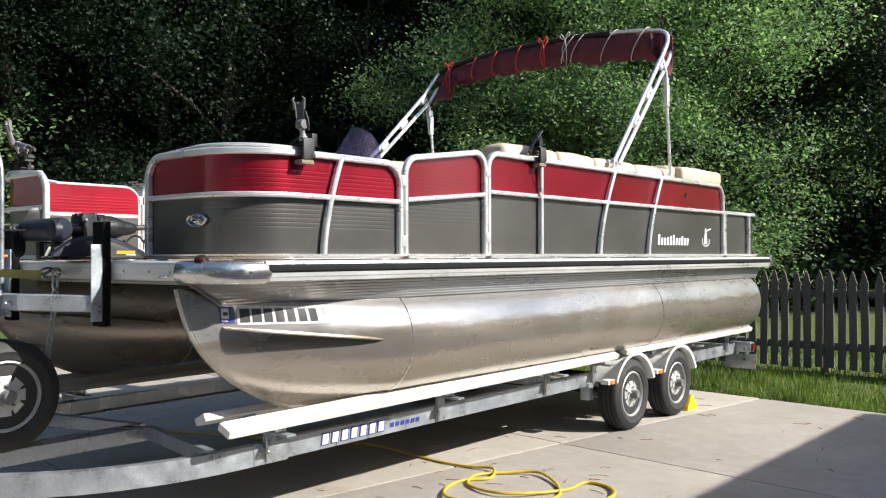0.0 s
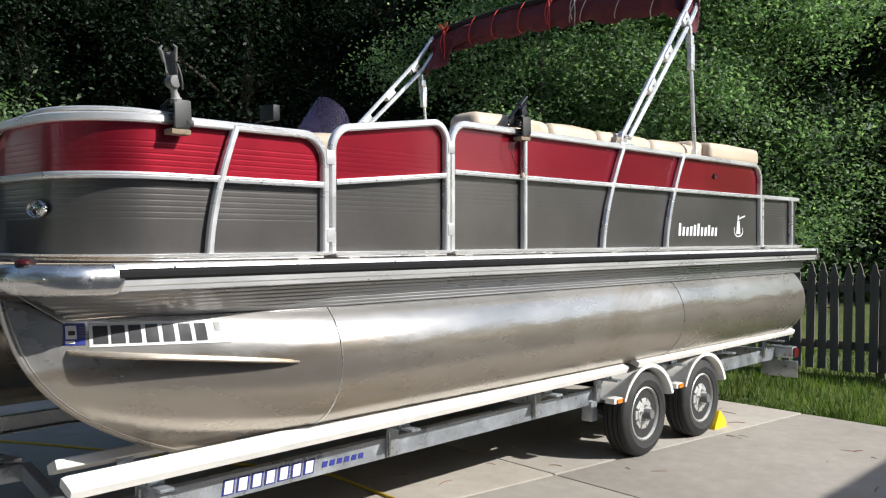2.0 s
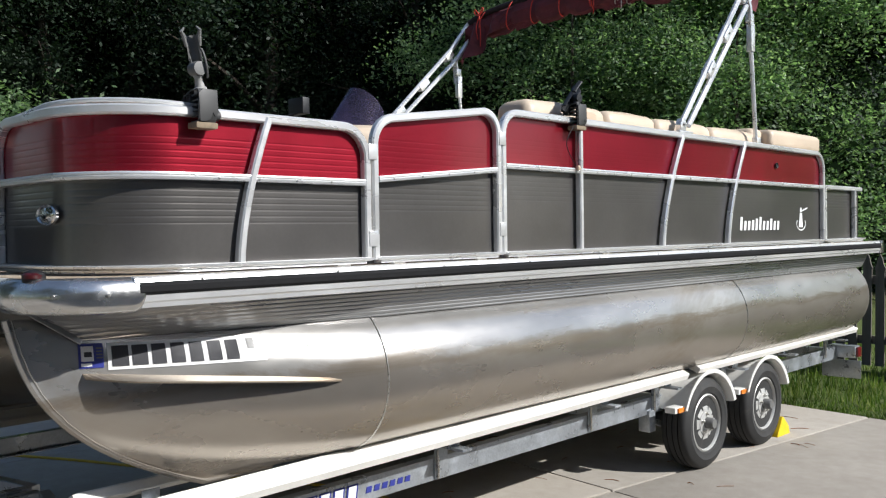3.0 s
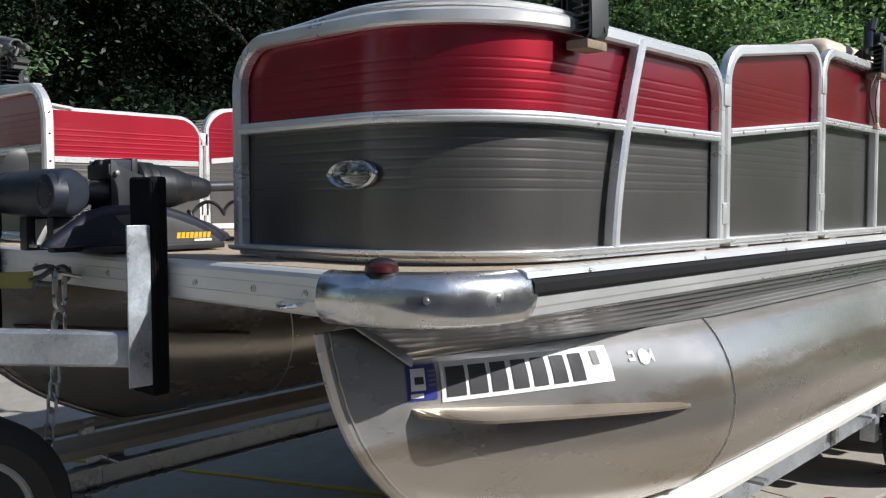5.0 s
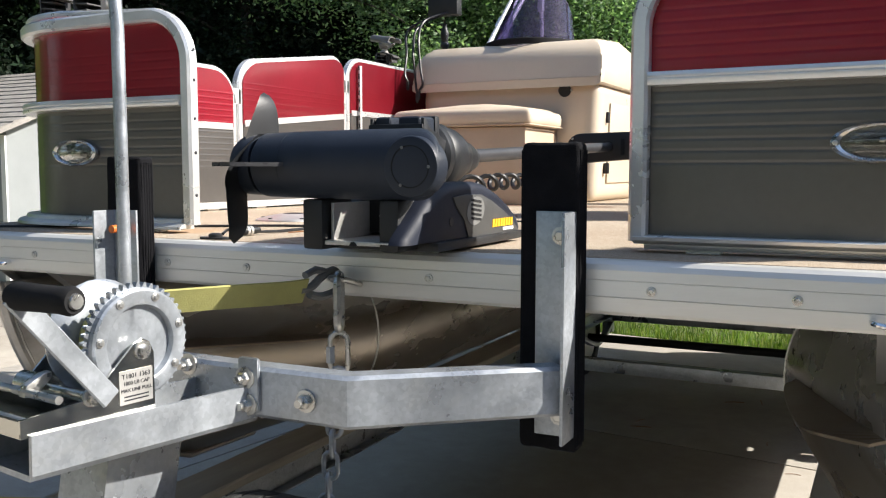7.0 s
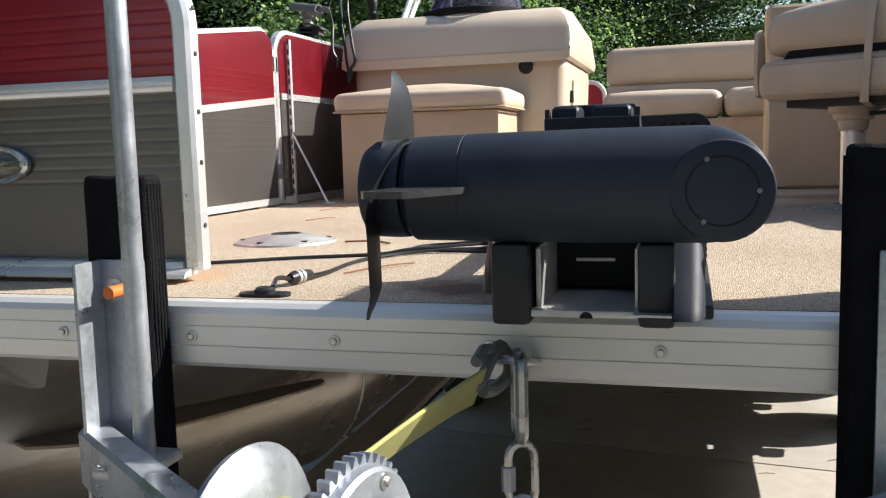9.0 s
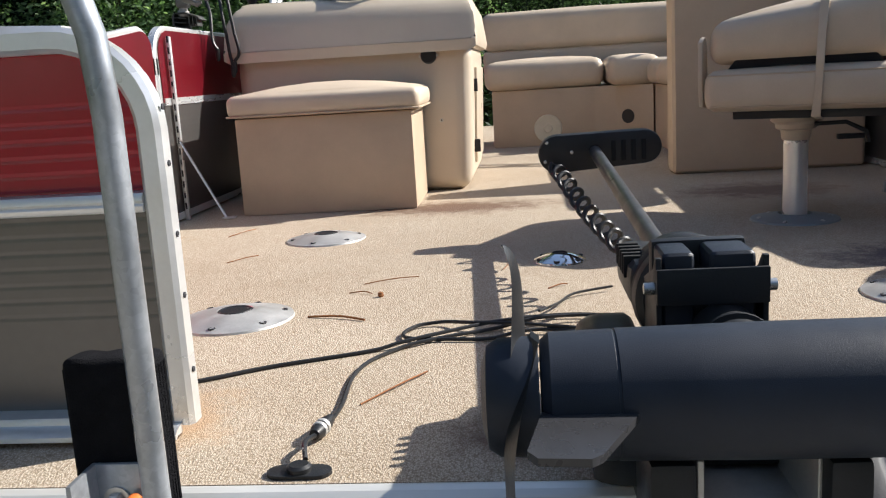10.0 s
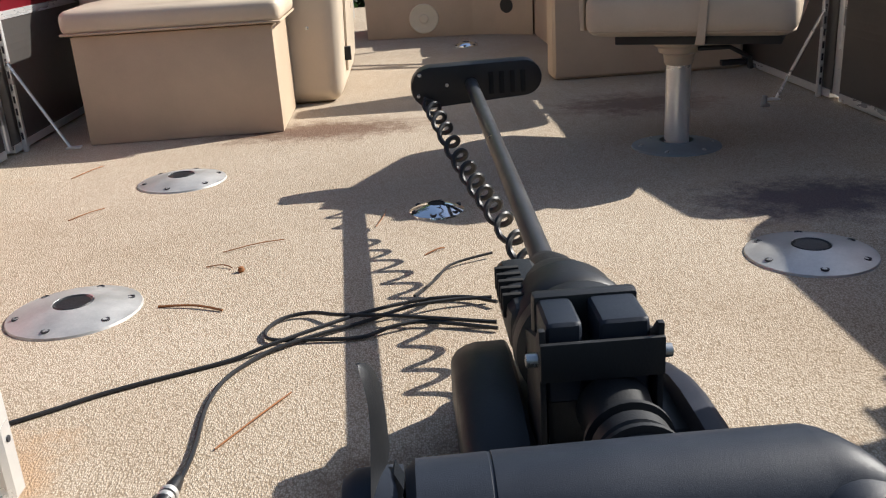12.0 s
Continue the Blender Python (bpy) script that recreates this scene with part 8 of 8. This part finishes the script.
# ---------------------------------------------------------------- fittings on the bow
for side in (1, -1):
    # docking light
    lx, ly, lz = CX + side * (0.943 if side > 0 else 0.925), 2.506, 1.564
    dl = thing("docking_light", (lx, ly, lz), "oval chrome rimmed docking light in the bow panel", "light", "docking lights")
    for nm, mt, k0, k1 in (("rim", M_CAP, 1.0, 0.80), ("reflector", M_ALUD, 0.8, 0.0), ("lens", M_LENS, 0.79, 0.0)):
        bm = bmesh.new()
        n = 36
        prof = {"rim": [(1.0, 0.0), (0.99, 0.008), (0.90, 0.012), (0.80, 0.008), (0.79, 0.0)], "reflector": [(0.8, 0.004), (0.5, -0.003), (0.15, -0.006), (0.0, -0.006)], "lens": [(0.79, 0.006), (0.6, 0.011), (0.3, 0.014), (0.0, 0.015)]}[nm]
        rings = []
        for r, h in prof:
            rings.append([bm.verts.new((lx + 0.079 * r * math.cos(2 * math.pi * k / n), ly - h, lz + 0.034 * r * math.sin(2 * math.pi * k / n))) for k in range(n)] if r else [bm.verts.new((lx, ly - h, lz))])
        for a, b_ in zip(rings, rings[1:]):
            for k in range(n):
                bm.faces.new((a[k], a[(k + 1) % n], b_[(k + 1) % n], b_[k]) if len(b_) > 1 else (a[k], a[(k + 1) % n], b_[0]))
        if nm == "lens":
            bmesh.ops.solidify(bm, geom=list(bm.faces), thickness=0.0015)
        part(nm, bm, mt, dl)
    bm = bmesh.new()
    cyl(bm, (lx - 0.004, ly - 0.004, lz + 0.004), (lx + 0.026, ly - 0.004, lz + 0.004), 0.006, 12)
    part("bulb", bm, M_CHROME, dl)
    for k in range(4):
        bm = bmesh.new()
        w_ = 0.05 * math.sqrt(1 - ((k - 1.5) / 2.6) ** 2)
        box(bm, lx - w_, lx + w_, ly - 0.0065, ly - 0.003, lz - 0.0165 + 0.010 * k, lz - 0.0145 + 0.010 * k)
        part("reflector_rib", bm, M_ALU, dl)
    for s2 in (-1, 1):
        bolt_at(dl, (lx + s2 * 0.07, ly - 0.011, lz), (0, -1, 0), 0.003, "screw")
    # navigation light
    nx = CX + side * 1.178
    nv = thing("navigation_light", (nx, 2.365, DZ), "small dark domed navigation light on the deck corner", "light", "navigation lights")
    bm = bmesh.new()
    lathe(bm, [(0.033, -0.012), (0.033, 0.006), (0.031, 0.015), (0.025, 0.023), (0.013, 0.028), (0.0, 0.029)], (nx, 2.365, DZ - 0.002), (0, 0, 1), 24)
    part("dome", bm, M_BLACKP, nv)
    bm = bmesh.new()
    lathe(bm, [(0.0315, 0.003), (0.030, 0.014), (0.023, 0.020)], (nx + side * 0.004, 2.360, DZ - 0.002), (0, 0, 1), 24)
    part("lens", bm, M_REDN, nv, "dark red lens")
    # bow handle
    hx = CX + side * 0.97
    bm = bmesh.new()
    sweep(bm, smooth_path([(hx - 0.026, 2.315, 1.297), (hx - 0.025, 2.294, 1.296), (hx, 2.287, 1.293), (hx + 0.025, 2.294, 1.296), (hx + 0.026, 2.315, 1.297)], 5), circle(0.0048, 8), (0, 0, 1))
    part("bow_handle", bm, M_CHROME, boat, "small chrome bow handle")
    # fence corner post braces beside the side gates
    for y in (4.425,):
        xf = CX + side * 1.272
        br = thing("fence_brace", (xf, y, DZ), "white angle brace from fence post to deck", "brace", "fence braces")
        bm = bmesh.new()
        box(bm, *sorted((xf, xf - side * 0.014)), y - 0.008, y + 0.008, DZ, 2.0, 0.002)
        post_ = part("post", bm, M_RAIL, br)
        for k in range(16):
            bm = bmesh.new()
            box(bm, *sorted((xf - side * 0.004, xf - side * 0.010)), y - 0.0095, y - 0.0075, DZ + 0.04 + 0.038 * k, DZ + 0.062 + 0.038 * k)
            part("slot", bm, M_DARKD, post_)
        bm = bmesh.new()
        sweep(bm, [(xf - side * 0.010, y - 0.006, 1.645), (xf - side * 0.145, y - 0.006, DZ + 0.006)], rrect(0.014, 0.006, 0.002), (0, 1, 0))
        box(bm, *sorted((xf - side * 0.135, xf - side * 0.18)), y - 0.018, y + 0.008, DZ, DZ + 0.006, 0.002)
        part("diagonal", bm, M_RAIL, br)
        for k in range(6):
            bolt_at(br, (xf - side * 0.007, y - 0.008, DZ + 0.1 + 0.09 * k), (0, -1, 0), 0.0025, "screw")
    # hinges of the side gate
    for y, zs in ((3.576, (1.80, 1.47)), (4.336, (1.90, 1.50))):
        for z in zs:
            hg = bmesh.new()
            box(hg, *sorted((CX + side * (HALF - 0.034), CX + side * (HALF + 0.004))), y - 0.022, y + 0.022, z - 0.03, z + 0.03, 0.003)
            part("gate_hinge", hg, M_RAIL, FENCES["gate", side])

# screw heads down the inner face of the bow gate posts
for side in (1, -1):
    for z in (1.46, 1.56, 1.64, 1.73, 1.80):
        bm = bmesh.new()
        lathe(bm, [(0.004, 0.0), (0.004, 0.0015), (0.0, 0.003)], (CX + side * (0.5288 if side > 0 else 0.5128), 2.494, z), (-side, 0, 0), 10)
        part("post_screw", bm, M_DARKD, FENCES["bow", side])

# ---------------------------------------------------------------- decals


def tube_x(y, z, side):
    s = max(0.0, (3.62 - y) / (3.62 - stem(z)))
    return CX + side * (TX + 0.014 * min(1.0, s) + math.sqrt(max(0.0, TR * TR - (z - TZ) ** 2)) * nose(y, z))


def tube_decal(name, y0, y1, zb, h, material, lift, parent, side=1, lean=0.0, n=8):
    """A thin patch that follows the tube; zb: height of its lower edge as a function of y."""
    bm = bmesh.new()
    g = []
    for i in range(n + 1):
        row = []
        for k in range(5):
            f = k / 4
            y = y0 + (y1 - y0) * i / n + lean * f
            z = zb(y) + h * f
            row.append(bm.verts.new((tube_x(y, z, side) + side * lift, y, z)))
        g.append(row)
    for a, b_ in zip(g, g[1:]):
        for k in range(4):
            bm.faces.new((a[k], a[k + 1], b_[k + 1], b_[k]))
    return part(name, bm, material, parent)


reg = thing("registration_strip", (-3.35, 2.9, 1.03), "white registration strip with dark bars and a sticker", "decal")
ZB = lambda y: 1.062 - 0.030 * (y - 2.62)
tube_decal("strip", 2.620, 3.150, ZB, 0.088, M_WHITE, 0.0025, reg, n=12)
for k, (bw, gap) in enumerate(((0.052, 0.0), (0.050, 0.0), (0.046, 0.0), (0.046, 0.0), (0.044, 0.0), (0.046, 0.0), (0.044, 0.0))):
    y0 = 2.632 + 0.0625 * k
    tube_decal("bar", y0, y0 + bw, lambda y: ZB(y) + 0.011, 0.066, M_DARKD, 0.0045, reg, n=4)
tube_decal("small_print", 3.085, 3.11, lambda y: ZB(y) + 0.045, 0.034, M_GREYP, 0.0045, reg, n=2)
ZS = lambda y: 1.074 - 0.030 * (y - 2.53)
tube_decal("sticker", 2.534, 2.608, ZS, 0.078, M_BLUED, 0.0025, reg, n=4)
tube_decal("sticker_patch", 2.541, 2.578, lambda y: ZS(y) + 0.022, 0.048, M_WHITE, 0.0045, reg, n=2)
tube_decal("sticker_bar", 2.549, 2.572, lambda y: ZS(y) + 0.036, 0.016, M_DARKD, 0.0065, reg, n=2)
tube_decal("sticker_bar", 2.540, 2.572, lambda y: ZS(y) + 0.006, 0.010, M_WHITE, 0.0045, reg, n=2)
for k in range(4):
    tube_decal("sticker_line", 2.586, 2.604, lambda y, k=k: ZS(y) + 0.03 + 0.010 * k, 0.005, M_GREYP, 0.0045, reg, n=2)
fish = thing("fish_decal", (-3.3, 3.24, 1.08), "small white fish shaped decal on the pontoon", "decal")
for k in range(7):
    f = (k + 0.5) / 7
    h = 0.036 * math.sin(math.pi * min(1.0, f * 0.9 + 0.1)) ** 0.7 + 0.004
    tube_decal("fish_body", 3.262 + 0.006 * k, 3.269 + 0.006 * k, lambda y, h=h: 1.092 - h / 2, h, M_WHITE, 0.003, fish, n=1)
for k in range(3):
    tube_decal("fish_tail", 3.304 + 0.005 * k, 3.3085 + 0.005 * k, lambda y, k=k: 1.088 - 0.006 * k, 0.008 + 0.012 * k, M_WHITE, 0.003, fish, n=1)
tube_decal("stroke", 3.222, 3.240, lambda y: 1.086, 0.008, M_WHITE, 0.003, fish, n=1)
tube_decal("stroke", 3.226, 3.244, lambda y: 1.104, 0.007, M_WHITE, 0.003, fish, n=1)
tube_decal("stroke", 3.240, 3.246, lambda y: 1.086, 0.024, M_WHITE, 0.003, fish, n=1)
# maker's name and emblem on the aft panel, as plain shapes
logo = thing("name_decal", (-3.25, 7.0, 1.47), "white maker's name and lighthouse emblem on the charcoal panel", "decal")
XD = CX + HALF - 0.0325
for k, h in enumerate((0.085, 0.06, 0.06, 0.065, 0.075, 0.085, 0.06, 0.06, 0.075, 0.06, 0.06)):
    y0 = 6.67 + 0.054 * k
    bm = bmesh.new()
    prism(bm, [(y0, 1.475), (y0 + 0.032, 1.475), (y0 + 0.042, 1.475 + h), (y0 + 0.010, 1.475 + h)], XD, XD + 0.002, "x")
    part("name_bar", bm, M_WHITE, logo, smooth=False)
bm = bmesh.new()
prism(bm, [(7.57, 1.49), (7.64, 1.49), (7.625, 1.59), (7.59, 1.59)], XD, XD + 0.002, "x")
prism(bm, [(7.592, 1.595), (7.624, 1.595), (7.622, 1.62), (7.61, 1.632), (7.595, 1.62)], XD, XD + 0.002, "x")
prism(bm, [(7.63, 1.612), (7.72, 1.632), (7.72, 1.622), (7.63, 1.602)], XD, XD + 0.002, "x")
pts = [(XD + 0.001, 7.61 + 0.075 * math.cos(radians(a)), 1.515 + 0.045 * math.sin(radians(a))) for a in range(150, 400, 14)]
sweep(bm, pts, rrect(0.003, 0.009, 0.001), (1, 0, 0))
part("emblem", bm, M_WHITE, logo, smooth=False)
bm = bmesh.new()
lathe(bm, [(0.0, 0.004), (0.014, 0.004), (0.018, 0.008), (0.02, 0.0)], (CX + HALF - 0.027, 7.20, 1.907), (1, 0, 0), 18)
part("vent_fitting", bm, M_BLACKP, FENCES["main", 1], "small black through-panel fitting")

# ---------------------------------------------------------------- on the drive
hose = thing("garden_hose", (-3.4, 4.5, 0), "yellow garden hose lying in loops on the drive", "hose")
bm = bmesh.new()
pts = [(-7.9, 3.2), (-7.1, 3.57), (-6.46, 3.88), (-5.35, 4.33), (-4.62, 4.60), (-4.17, 4.60), (-3.82, 4.555), (-3.595, 4.572), (-3.42, 4.595), (-3.31, 4.42), (-3.40, 4.27), (-3.36, 4.05), (-3.19, 3.88), (-2.95, 4.0), (-2.75, 4.25), (-2.86, 4.50), (-3.12, 4.69), (-3.30, 4.60), (-3.42, 4.42), (-3.30, 4.2), (-3.0, 4.15), (-2.80, 4.45), (-2.79, 4.70), (-2.62, 4.68), (-2.49, 4.48), (-2.55, 4.2), (-2.7, 3.9), (-2.6, 3.4), (-2.1, 3.0), (-1.5, 2.8)]
sweep(bm, smooth_path([(x, y, 0.011 + 0.012 * (k % 4 == 0)) for k, (x, y) in enumerate(pts)], 7), circle(0.0095, 8), (0, 0, 1))
part("hose", bm, M_HOSE, hose)
chock = bmesh.new()
prism(chock, [(7.47, 0.0), (7.68, 0.0), (7.66, 0.06), (7.58, 0.13), (7.555, 0.14), (7.53, 0.10), (7.49, 0.04)], -3.53, -3.40, "x", 0.006)
solid("wheel_chock", chock, M_CHOCK, (-3.46, 7.57, 0), "bright yellow plastic wheel chock behind the tyre", "wheel chock")
rnd = random.Random(17)
for k in range(70):
    x, y = rnd.uniform(-5.0, -1.6), rnd.uniform(3.4, 8.3)
    if k > 50:
        x, y = rnd.uniform(-4.0, -2.2), rnd.uniform(3.6, 5.2)
    a, L = rnd.uniform(0, 6.3), rnd.uniform(0.04, 0.13)
    bm = bmesh.new()
    dx, dy = math.cos(a) * L / 2, math.sin(a) * L / 2
    sweep(bm, smooth_path([(x - dx, y - dy, 0.004), (x + rnd.uniform(-0.01, 0.01), y + rnd.uniform(-0.01, 0.01), 0.007), (x + dx, y + dy, 0.004)], 3), circle(rnd.uniform(0.0012, 0.0028), 4), (0, 0, 1))
    solid("twig", bm, M_NEEDLE, (x, y, 0.0), "dry brown twig fallen on the concrete", "twig", "fallen twigs")
